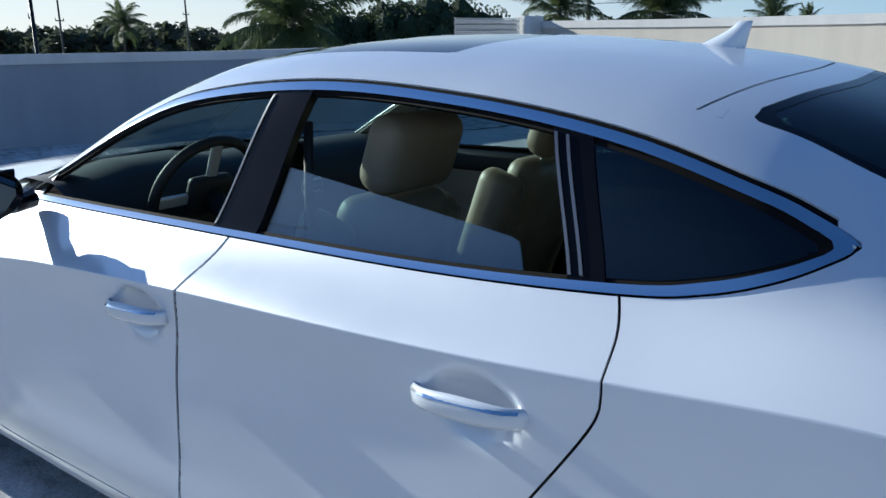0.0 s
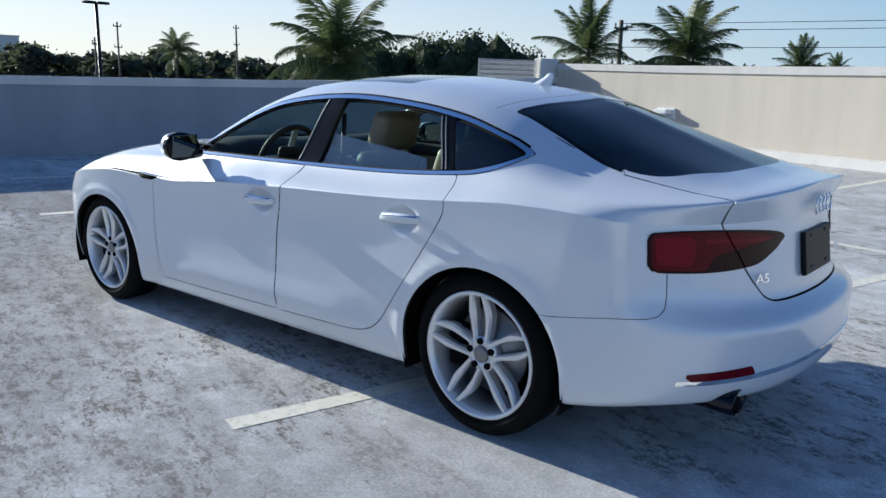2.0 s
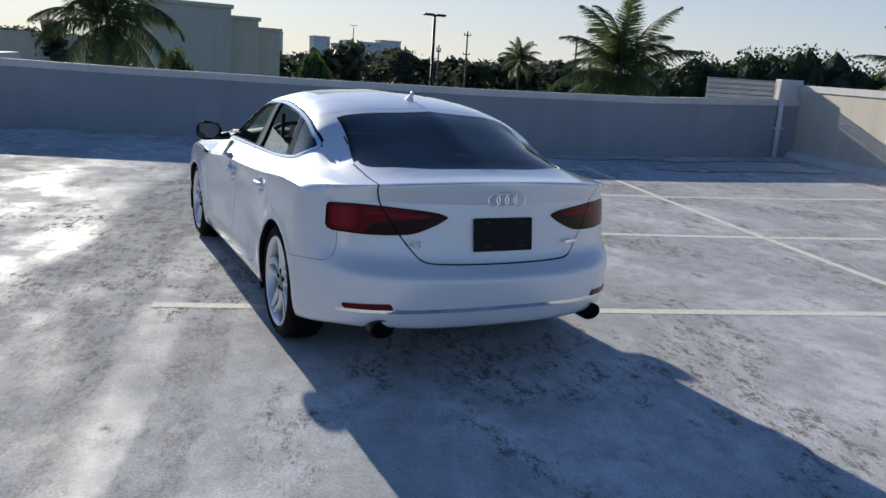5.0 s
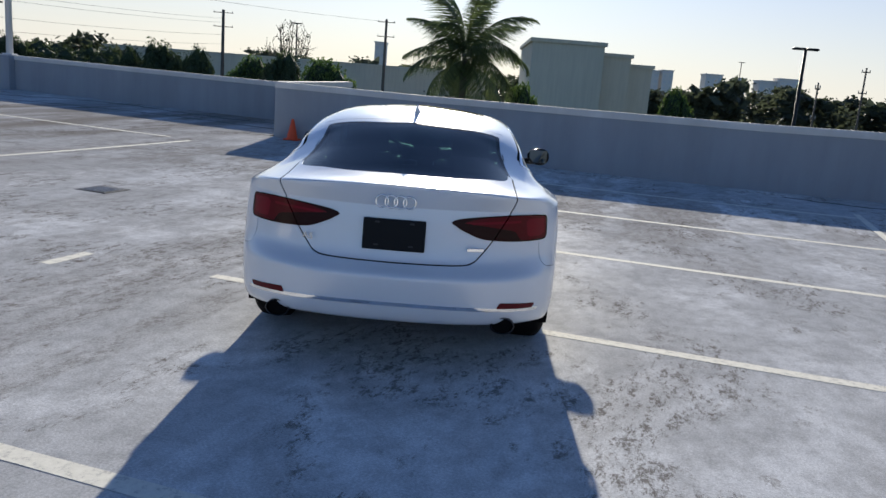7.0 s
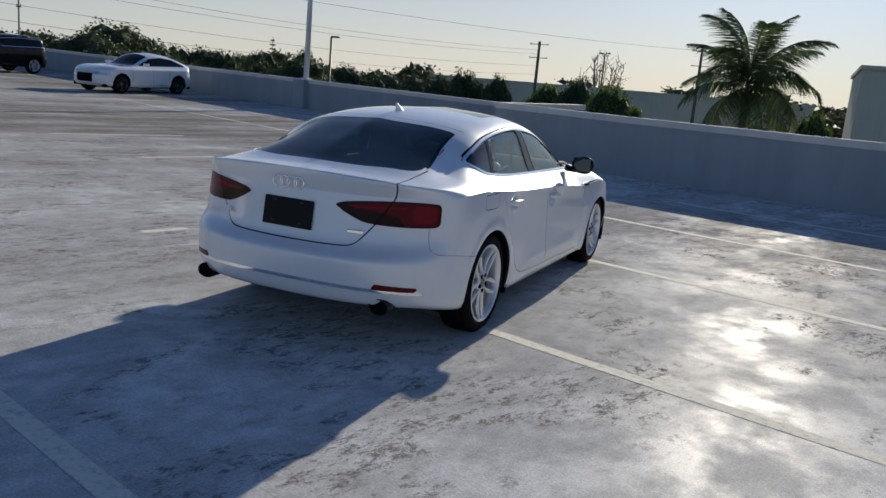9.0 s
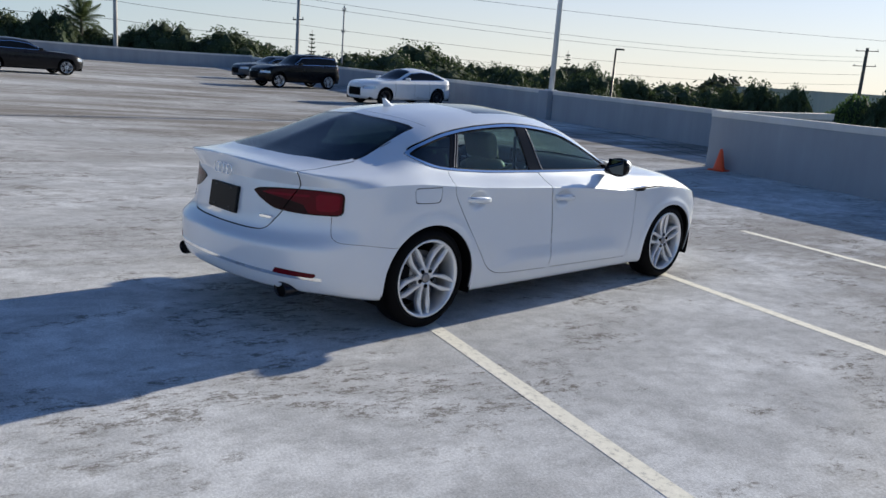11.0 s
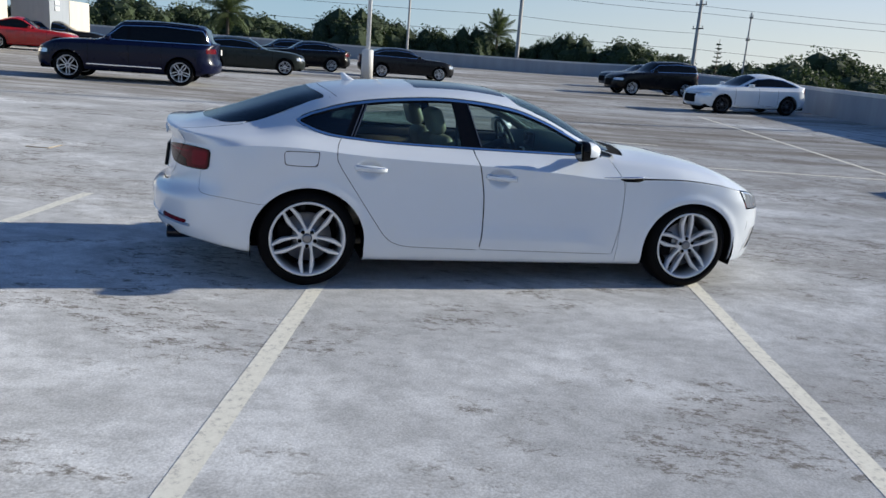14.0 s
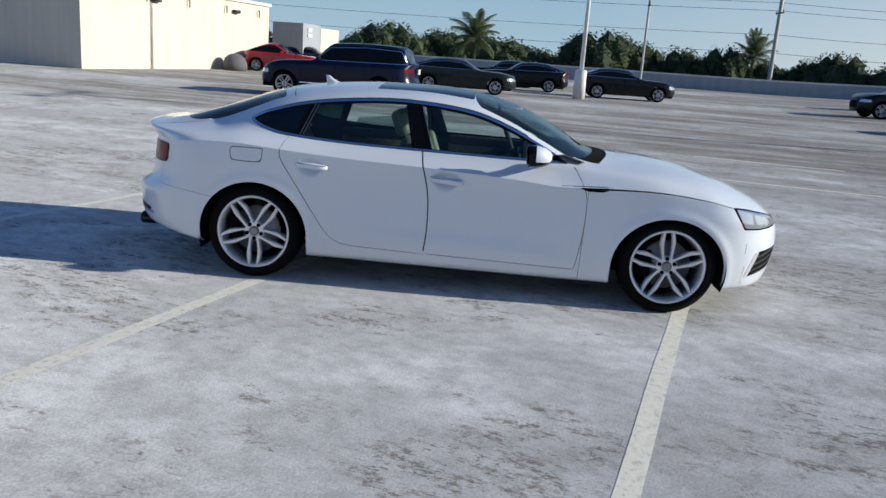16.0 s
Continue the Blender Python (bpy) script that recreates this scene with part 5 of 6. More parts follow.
def screen_block():
    """Open white screen on top of the parapet by the corner."""
    s = tagged(new("lattice_screen"), "white pierced block screen standing on the parapet", "screen")
    z0 = deck_z(*uv(8, W1)) + 1.2
    s.matrix_basis = Matrix.Translation((*uv(7.35, W1 + 0.04), z0)) @ Matrix.Rotation(GRID, 4, "Z")
    for r in range(4):
        bm = bmesh.new()
        pts = [(x, 0, 0.055 + r * 0.1 + 0.028 * math.sin(x * 2 * math.pi / 0.1)) for x in np.arange(0, 1.58, 0.0125)]
        tube(bm, pts, 0.011, 6)
        part("wavy_rail", bm, CAP, s, "", True)
        bm = bmesh.new()
        pts = [(x, 0, 0.055 + r * 0.1 - 0.028 * math.sin(x * 2 * math.pi / 0.1)) for x in np.arange(0, 1.58, 0.0125)]
        tube(bm, pts, 0.011, 6)
        part("wavy_rail", bm, CAP, s, "", True)
    for r in range(5):
        bm = bmesh.new()
        box(bm, 0, 1.58, -0.025, 0.025, r * 0.1, r * 0.1 + 0.012)
        part("rail", bm, CAP, s)
    bm = bmesh.new()
    rounded(bm, 1.6, 2.1, -0.12, 0.12, 0.0, 0.46, 0.01, 1)
    part("corner_post", bm, CAP, s, "pale corner post")


screen_block()


def down_pipe():
    x, y = uv(8.95, W1 - 0.18)
    p = tagged(new("down_pipe"), "white painted pipe in the corner of the parapet", "pipe")
    p.location = (x, y, deck_z(x, y))
    bm = bmesh.new()
    tube(bm, [(0, 0, 0), (0, 0, 1.1), (0.03, 0.06, 1.2)], 0.05, 12)
    part("pipe", bm, WHITE_METAL, p, "", True)
    bm = bmesh.new()
    rounded(bm, -0.07, 0.07, -0.07, 0.09, 0.6, 0.64, 0.005, 1)
    part("pipe_clip", bm, WHITE_METAL, p)


down_pipe()


def deck_lamp(x, y, z0, tall, plinth):
    l_ = tagged(new("lamp_post"), "white steel lamp post on a concrete plinth" if plinth else "white steel lamp post on the parapet", "lamp post", "deck lamp posts")
    l_.location = (x, y, z0)
    base = 0.0
    if plinth:
        bm = bmesh.new()
        lathe(bm, [(0, 0.27), (plinth - 0.03, 0.25), (plinth, 0.22)], 24, "z")
        part("plinth", bm, CAP, l_, "pale round concrete plinth", True)
        base = plinth
    bm = bmesh.new()
    rounded(bm, -0.16, 0.16, -0.16, 0.16, base, base + 0.04, 0.01, 1)
    part("base_plate", bm, WHITE_METAL, l_)
    bm = bmesh.new()
    tube(bm, [(0, 0, base + 0.03), (0, 0, tall)], [0.10, 0.065], 16)
    part("pole", bm, WHITE_METAL, l_, "", True)
    bm = bmesh.new()
    tube(bm, [(-0.9, 0, tall), (0.9, 0, tall)], 0.04, 8)
    part("arm", bm, WHITE_METAL, l_)
    for s in (-1, 1):
        bm = bmesh.new()
        rounded(bm, s * 0.95 - 0.25, s * 0.95 + 0.25, -0.16, 0.16, tall - 0.06, tall + 0.07, 0.03, 2)
        part("lamp_head", bm, WHITE_METAL, l_)


lx, ly = uv(-18.6, 14.6)
deck_lamp(lx, ly, deck_z(lx, ly) + 1.02, 8.5, 0)
deck_lamp(-29.6, 5.05, deck_z(-29.6, 5.05), 10.0, 1.25)
pil = bmesh.new()
px, py = uv(-18.6, 14.4)
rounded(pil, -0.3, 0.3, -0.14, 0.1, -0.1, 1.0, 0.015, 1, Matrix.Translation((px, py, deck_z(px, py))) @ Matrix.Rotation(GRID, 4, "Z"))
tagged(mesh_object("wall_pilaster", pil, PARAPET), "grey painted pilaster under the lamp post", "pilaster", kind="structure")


def stair_house():
    """Cream painted roof building at the deck's edge."""
    b = tagged(new("stair_building"), "cream painted flat-roofed stair building on the deck", "building")
    x, y = uv(-20, -21.9)
    b.matrix_basis = Matrix.Translation((x, y, deck_z(x, y))) @ Matrix.Rotation(GRID, 4, "Z")
    bm = bmesh.new()
    box(bm, -13.5, 0, -9, 0, -0.3, 3.6)
    part("wall", bm, CREAM, b)
    bm = bmesh.new()
    box(bm, -13.6, 0.1, -9.1, 0.1, 3.6, 3.75)
    part("roof_edge", bm, CAP, b)
    for i in range(5):
        bm = bmesh.new()
        tube(bm, [(-0.8 - i * 2.9, 0.06, 3.3), (-0.8 - i * 2.9, 0.12, 3.3), (-0.8 - i * 2.9, 0.12, 2.95)], 0.03, 8)
        part("drain_spout", bm, DARK_METAL, b)
    for i in (1, 3):
        bm = bmesh.new()
        rounded(bm, -3.0 * i - 1.6, -3.0 * i - 1.1, 0.02, 0.2, 3.0, 3.16, 0.02, 1)
        part("wall_lamp", bm, DARK_METAL, b)


stair_house()


COVER = shader("dark grey cover cloth", (0.10, 0.10, 0.11), 0.85)[0]


def plant_box():
    g = tagged(new("equipment_cabinet"), "grey and white equipment housing beside the building", "cabinet")
    x, y = uv(-35.0, -20.6)
    g.matrix_basis = Matrix.Translation((x, y, deck_z(x, y))) @ Matrix.Rotation(GRID, 4, "Z")
    bm = bmesh.new()
    box(bm, -2.0, 0, -2.0, 0, -0.2, 2.65)
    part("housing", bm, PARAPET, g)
    bm = bmesh.new()
    box(bm, -4.2, -2.0, -2.0, 0.02, -0.2, 2.5)
    part("housing", bm, CREAM, g, "cream painted half")
    for dz in (1.9, 2.2):
        bm = bmesh.new()
        rounded(bm, -0.9, -0.5, 0.0, 0.06, dz, dz + 0.2, 0.01, 1)
        part("louvre", bm, WHITE_METAL, g)
    h = tagged(new("covered_barbecue"), "grey rounded weather cover over a low unit", "cover")
    h.location = (-34.0, -11.9, deck_z(-34, -11.9))
    bm = bmesh.new()
    lathe(bm, [(0, 0.62), (0.35, 0.6), (0.6, 0.5), (0.78, 0.3), (0.84, 0.05)], 24, "z")
    part("cover", bm, COVER, h, "", True)


plant_box()


# ---- the other parked cars ----
def plain_car(name, label, color, place, heading, wb, rear, front, half, height, belt, hood, deck, a_base, a_top, c_top, c_base, metal=0.3, tyre=0.33, silver=True, roof_rails=False, ride=0.0, alloy=None, sill_strip=False):
    """A parked car; y runs forward from the rear axle."""
    car = tagged(new(name), label, "car", "parked cars")
    body_mat = paint(name + " paint", color, 0.3, 0.0, 0.25 if max(color) < 0.2 else 0.9)
    tail, nose = -rear, wb + front
    line = []
    add = lambda end, *rows: line.append((*knots(*rows), end))
    sill = 0.22 + ride
    for xk, z0, z1, zr, n_, inset in ((0.88, sill, sill, sill + 0.08, 2.6, 0.10), (0.955, sill + 0.04, sill + 0.04, sill + 0.1, 2.6, 0.04), (0.98, sill + 0.13, sill + 0.13, sill + 0.2, 2.7, 0.01), (1.0, 0.52 + ride, 0.52 + ride, 0.55 + ride, 2.7, 0.0), (1.0, 0.70 + ride, 0.68 + ride, 0.68 + ride, 2.6, 0.06)):
        add((tail + inset, n_, nose - inset, n_), (tail, None, zr), (-0.3, xk * half, z0), (wb + 0.15, xk * half, z1), (nose, None, z1 + 0.02))
    add((tail + 0.08, 2.6, nose - 0.05, 2.6), (tail, None, deck - 0.14), (-0.3, 0.985 * half, belt - 0.09), (a_base, 0.985 * half, belt - 0.13), (wb + 0.15, 0.975 * half, hood - 0.14), (nose, None, 0.68 + ride))
    add((tail + 0.06, 3.0, nose - 0.08, 2.8), (tail, None, deck - 0.04), (c_base - 0.1, 0.88 * half, min(deck, belt + 0.03)), (c_base + 0.5, 0.86 * half, belt + 0.01), (a_base - 0.2, 0.86 * half, belt - 0.01), (wb + 0.15, 0.88 * half, hood - 0.05), (nose, None, 0.72 + ride))
    top = height - 0.1
    add((tail + 0.05, 3.4, nose - 0.1, 2.8), (tail, None, deck - 0.02), (c_base - 0.12, 0.78 * half, deck + 0.005), (c_base + 0.1, 0.77 * half, deck + 0.08), (c_top - 0.1, 0.70 * half, top - 0.05), (0.5 * (c_top + a_top), 0.67 * half, top), (a_top, 0.69 * half, top - 0.06), (a_base - 0.12, 0.79 * half, hood + 0.02), (a_base + 0.15, 0.72 * half, hood - 0.01), (wb + 0.15, 0.68 * half, hood - 0.03), (nose, None, 0.75 + ride))
    centre = [(tail, deck), (c_base, deck + 0.02), (c_top, height - 0.04), (0.5 * (c_top + a_top), height), (a_top, height - 0.035), (a_base, hood + 0.02), (wb + 0.2, hood - 0.02), (nose, 0.78 + ride)]
    edge = line[7][1]
    ys = sorted({y for y, _ in edge} | {y for y, _ in centre})
    line.append(([(0, 0), (1, 0)], [(y, float(pchip(edge, y) + (pchip(centre, y) - pchip(edge, y)) * 0.74)) for y in ys], line[7][2]))
    line.append(([(0, 0), (1, 0)], centre, line[7][2]))
    s = shell(line, (-0.3, wb + 0.15), 7, (), 0.07, (1, 2, 2, 2, 3, 3, 6, 3, 3), 26, (), 0.6)
    for y0 in (0.0, wb):
        r = np.hypot(s.v[:, 1] - y0, np.maximum(s.v[:, 2], tyre) - tyre) / (tyre + 0.05)
        s = s.cut(np.where(s.v[:, 3] < 6.2, r - 1, 1.0))[1]
    side = lambda k: np.where((k.v[:, 3] > 5.5) & (k.v[:, 3] < 7.7), -1.0, 1.0)
    win = [(c_base + 0.10, belt + 0.06), (c_top - 0.02, top - 0.09), (0.5 * (c_top + a_top), top - 0.045), (a_top + 0.02, top - 0.1), (a_base - 0.28, belt + 0.03), (a_base - 0.8, belt + 0.03)]
    pane, s = s.cut(np.maximum(from_polygon(s.yz, win), side(s)))
    trim, s = s.cut(np.maximum(from_polygon(s.yz, win) - 0.02, side(s)))
    cap_s = lambda k: 6.9 - k.v[:, 3]
    ws, s = s.cut(np.maximum(np.maximum(a_top + 0.04 - s.v[:, 1], s.v[:, 1] - a_base + 0.02 + 0.25 * s.v[:, 0] ** 2), np.maximum(cap_s(s), s.v[:, 0] - 0.64 * half)))
    rw, s = s.cut(np.maximum(np.maximum(c_base + 0.03 - s.v[:, 1], s.v[:, 1] - c_top + 0.06), np.maximum(cap_s(s), s.v[:, 0] - 0.60 * half)))
    lamp, s = s.cut(np.maximum(np.abs(s.v[:, 2] - deck + 0.17) - 0.07, np.maximum(s.v[:, 1] - tail - 0.34, 0.45 * half - s.v[:, 0])))
    head, s = s.cut(np.maximum(np.abs(s.v[:, 2] - 0.665 - ride) - 0.055, np.maximum(nose - 0.42 - s.v[:, 1], 0.5 * half - s.v[:, 0])))
    grille, s = s.cut(np.maximum(np.abs(s.v[:, 2] - 0.50 - ride) - 0.15, np.maximum(nose - 0.6 - s.v[:, 1], s.v[:, 0] - 0.42 * half)))
    seams = []
    for at in (0.17, 0.46, 0.82):
        strip, s = s.band(lambda k: np.where((k.v[:, 2] > 0.32 + ride) & (k.v[:, 3] < 6.0), k.v[:, 1] - at * wb, 1.0), 0.006)
        seams.append(strip)
    skin_object("body", both(s), body_mat, car)
    for strip in seams:
        for k in (strip, strip.mirrored()):
            skin_object("door_seam", k.moved(-0.004), DARK, car)
    for flip in (False, True):
        f = (lambda q: q.mirrored()) if flip else (lambda q: q)
        sx = -1 if flip else 1
        pill, panes = pane.cut(np.abs(pane.v[:, 1] - 0.47 * wb + 0.1 * (pane.v[:, 2] - belt)) - 0.045)
        skin_object("side_window", f(panes.pick(lambda m: m[:, 1] > 0.47 * wb)), DARK_GLASS, car, "dark side window")
        skin_object("side_window", f(panes.pick(lambda m: m[:, 1] <= 0.47 * wb)), DARK_GLASS, car, "dark side window")
        skin_object("door_pillar", f(pill), GLOSS_BLACK, car)
        skin_object("window_trim", f(trim.moved(0.003)), CHROME if silver else GLOSS_BLACK, car)
        skin_object("tail_light", f(lamp.moved(0.004)), RED, car, "red tail light")
        skin_object("headlight", f(head.moved(0.003)), LAMP_CLEAR, car, "clear headlight")
        for y0 in (0.0, wb):
            wheel(car, (sx * (half - 0.125), y0, tyre), sx, tyre, tyre * 0.72, None, 0.22, 5, False, alloy)
        bm = bmesh.new()
        rounded(bm, -0.1, 0.1, -0.07, 0.07, -0.06, 0.06, 0.035, 3, Matrix.Translation((sx * (half + 0.06), a_base - 0.42, belt + 0.06)))
        part("side_mirror", bm, body_mat, car, "", True)
        for yh in (0.30 * wb, 0.62 * wb):
            bm = bmesh.new()
            rounded(bm, -0.02, 0.02, -0.1, 0.1, -0.014, 0.014, 0.008, 2, Matrix.Translation((sx * (half * 0.992), yh, belt - 0.14)))
            part("handle", bm, body_mat, car)
        if sill_strip:
            bm = bmesh.new()
            rounded(bm, -0.012, 0.012, 0.5, wb - 0.5, -0.02, 0.02, 0.008, 1, Matrix.Translation((sx * half * 0.99, 0, sill + 0.16)))
            part("sill_strip", bm, CHROME, car, "bright strip along the sill")
        if roof_rails:
            bm = bmesh.new()
            tube(bm, [(sx * 0.66 * half, c_top + 0.1, top + 0.02), (sx * 0.65 * half, 0.5 * (c_top + a_top), top + 0.06), (sx * 0.66 * half, a_top, top)], 0.018, 8)
            part("roof_rail", bm, GLOSS_BLACK, car, "", True)
    skin_object("windscreen", both(ws), DARK_GLASS, car, "dark windscreen")
    skin_object("rear_window", both(rw), DARK_GLASS, car, "dark rear window")
    skin_object("grille", both(grille).moved(-0.003), DARK, car, "black front grille")
    bm = bmesh.new()
    rounded(bm, -half * 0.86, half * 0.86, tail + 0.25, nose - 0.2, sill - 0.02, sill + 0.1, 0.03, 1)
    part("underbody", bm, DARK, car)
    bm = bmesh.new()
    rounded(bm, -half * 0.75, half * 0.75, c_base + 0.25, a_base - 0.35, sill + 0.1, belt - 0.05, 0.05, 1)
    part("cabin_tub", bm, DARK, car)
    bm = bmesh.new()
    rounded(bm, -0.16, 0.16, -0.01, 0.01, -0.08, 0.08, 0.005, 1, Matrix.Translation((0, tail + 0.005, deck - 0.2)))
    part("plate", bm, CAP, car, "pale number plate")
    x, y = place
    car.matrix_basis = Matrix.Translation((x, y, deck_z(x, y))) @ Matrix.Rotation(radians(heading), 4, "Z")
    # lie with the deck's slope
    fx, fy = -math.sin(radians(heading)), math.cos(radians(heading))
    tilt = math.atan2(deck_z(x + fx * wb, y + fy * wb) - deck_z(x, y), wb)
    lean = math.atan2(deck_z(x + fy * 0.8, y - fx * 0.8) - deck_z(x - fy * 0.8, y + fx * 0.8), 1.6)
    car.matrix_basis = car.matrix_basis @ Matrix.Rotation(tilt, 4, "X") @ Matrix.Rotation(-lean, 4, "Y")
    return car


DARK_ALLOY = shader("dark machined alloy", (0.10, 0.10, 0.105), 0.3, 0.7)[0]
DARK_GLASS = shader("dark car glass", (0.004, 0.005, 0.006), 0.06, Specular_IOR_Level=0.25)[0]
SEDAN = dict(wb=2.64, rear=0.98, front=0.86, half=0.905, height=1.43, belt=0.96, hood=0.95, deck=1.04, a_base=2.05, a_top=1.22, c_top=0.22, c_base=-0.52)
BIG = dict(wb=2.82, rear=1.0, front=0.88, half=0.92, height=1.41, belt=0.96, hood=0.95, deck=1.02, a_base=2.2, a_top=1.35, c_top=0.15, c_base=-0.72)
SUV = dict(wb=2.82, rear=0.92, front=0.9, half=0.945, height=1.66, belt=1.12, hood=1.08, deck=1.16, a_base=2.15, a_top=1.4, c_top=-0.48, c_base=-0.78, tyre=0.36, roof_rails=True, ride=0.08)
LARGE_SUV = dict(wb=2.99, rear=1.05, front=0.93, half=0.985, height=1.74, belt=1.14, hood=1.12, deck=1.18, a_base=2.3, a_top=1.55, c_top=-0.58, c_base=-0.9, tyre=0.38, roof_rails=True, ride=0.08)
plain_car("white_sedan", "white compact sedan parked by the parapet", (0.72, 0.74, 0.77), (-20.1, 19.0), 178, **SEDAN, alloy=DARK_ALLOY)
plain_car("black_suv", "black five-door sport utility car parked by the parapet", (0.004, 0.004, 0.005), (-30.1, 20.75), 178, **SUV)
plain_car("grey_sedan", "blue-grey sedan behind a black car", (0.05, 0.062, 0.08), (-37.4, 23.8), 178, **BIG)
plain_car("dark_sedan", "charcoal grey sedan parked behind the lamp post", (0.009, 0.009, 0.011), (-32.5, 6.05), 1, **BIG)
plain_car("blue_suv", "dark blue large sport utility car with silver wheels", (0.0025, 0.0045, 0.024), (-19.0, -2.0), 176, **LARGE_SUV, sill_strip=True)
plain_car("grey_coupe", "dark green-grey sedan among the parked cars", (0.016, 0.020, 0.018), (-28.5, -1.45), 0, **BIG)
plain_car("black_coupe", "black fastback car with red tail lights", (0.004, 0.004, 0.005), (-34.7, 3.95), 180, **BIG)
plain_car("black_sedan", "black sedan in the row behind", (0.004, 0.004, 0.005), (-38.4, 3.0), 180, **BIG)
plain_car("red_hatchback", "red rounded hatchback near the cream building", (0.30, 0.010, 0.010), (-36.0, -11.2), 2, wb=2.53, rear=0.85, front=0.85, half=0.90, height=1.50, belt=0.98, hood=0.95, deck=0.90, a_base=1.80, a_top=1.02, c_top=0.5, c_base=-0.74, silver=False)
plain_car("charcoal_sedan", "charcoal sedan behind a red car", (0.008, 0.008, 0.009), (-40.2, -10.8), 2, **BIG)


# ---- surroundings ----
def foliage(name, dark, light):
    m, t, b = shader(name, dark, 0.6, Subsurface_Weight=0.0)
    g = t.nodes.new("ShaderNodeNewGeometry")
    t.links.new(ramp(t, g.outputs["Random Per Island"], (0.0, dark), (1.0, light)), b.inputs["Base Color"])
    tr = t.nodes.new("ShaderNodeBsdfTranslucent")
    t.links.new(ramp(t, g.outputs["Random Per Island"], (0.0, tuple(c * 1.3 for c in dark)), (1.0, tuple(c * 1.4 for c in light))), tr.inputs["Color"])
    mx = node(t, "MixShader", Fac=0.3)
    t.links.new(b.outputs["BSDF"], mx.inputs[1])
    t.links.new(tr.outputs["BSDF"], mx.inputs[2])
    t.links.new(mx.outputs["Shader"], t.nodes["Material Output"].inputs["Surface"])
    return m


LEAF = foliage("dark green leaves", (0.020, 0.034, 0.014), (0.070, 0.098, 0.034))
# far belt: the leaf greens are paled and flattened to carry distance haze
LEAF_HAZE = foliage("far leaves tinted with haze", (0.048, 0.058, 0.036), (0.080, 0.094, 0.056))
LEAF_LIGHT = foliage("light green leaves", (0.06, 0.11, 0.02), (0.15, 0.21, 0.05))
PALM_LEAF = foliage("palm leaflets", (0.05, 0.072, 0.03), (0.13, 0.165, 0.065))
NEEDLE = foliage("grey-green needles", (0.03, 0.045, 0.03), (0.06, 0.08, 0.05))
BARK = plaster("grey bark", (0.17, 0.14, 0.11), 0.3, 3.0)
# darker than most leaves: the crown's inner shade is put into this green
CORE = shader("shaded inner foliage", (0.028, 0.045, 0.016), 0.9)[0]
GROUND_Z = -8.5


def ground_material():
    m, t, b = shader("scrub and asphalt", rough=0.9)
    co = object_coords(t)
    col = ramp(t, noise_of(t, co, 0.03, 6, 0.6), (0.4, (0.05, 0.07, 0.03)), (0.55, (0.09, 0.09, 0.07)), (0.65, (0.06, 0.06, 0.06)))
    t.links.new(col, b.inputs["Base Color"])
    return m


bm = bmesh.new()
ring = [bm.verts.new((4200 * math.cos(w), 4200 * math.sin(w), GROUND_Z)) for w in np.linspace(0, 2 * math.pi, 48, endpoint=False)]
bm.faces.new(ring)
tagged(mesh_object("ground", bm, ground_material()), "low ground of scrub and streets round the parking deck", "ground", kind="structure")


def clump(bm, p, size, rnd, up=0.4):
    """A few leaves that cross at one place."""
    for _ in range(2):
        a = Vector((rnd.gauss(0, 1), rnd.gauss(0, 1), rnd.gauss(0, up))).normalized()
        b = a.cross(Vector((rnd.gauss(0, 1), rnd.gauss(0, 1), rnd.gauss(0, 1)))).normalized()
        s = size * rnd.uniform(0.6, 1.3)
        bm.faces.new([bm.verts.new(p + a * s * i + b * s * 0.55 * j) for i, j in ((-1, 0), (-0.1, -0.9), (1, 0.1), (0.1, 0.95))])


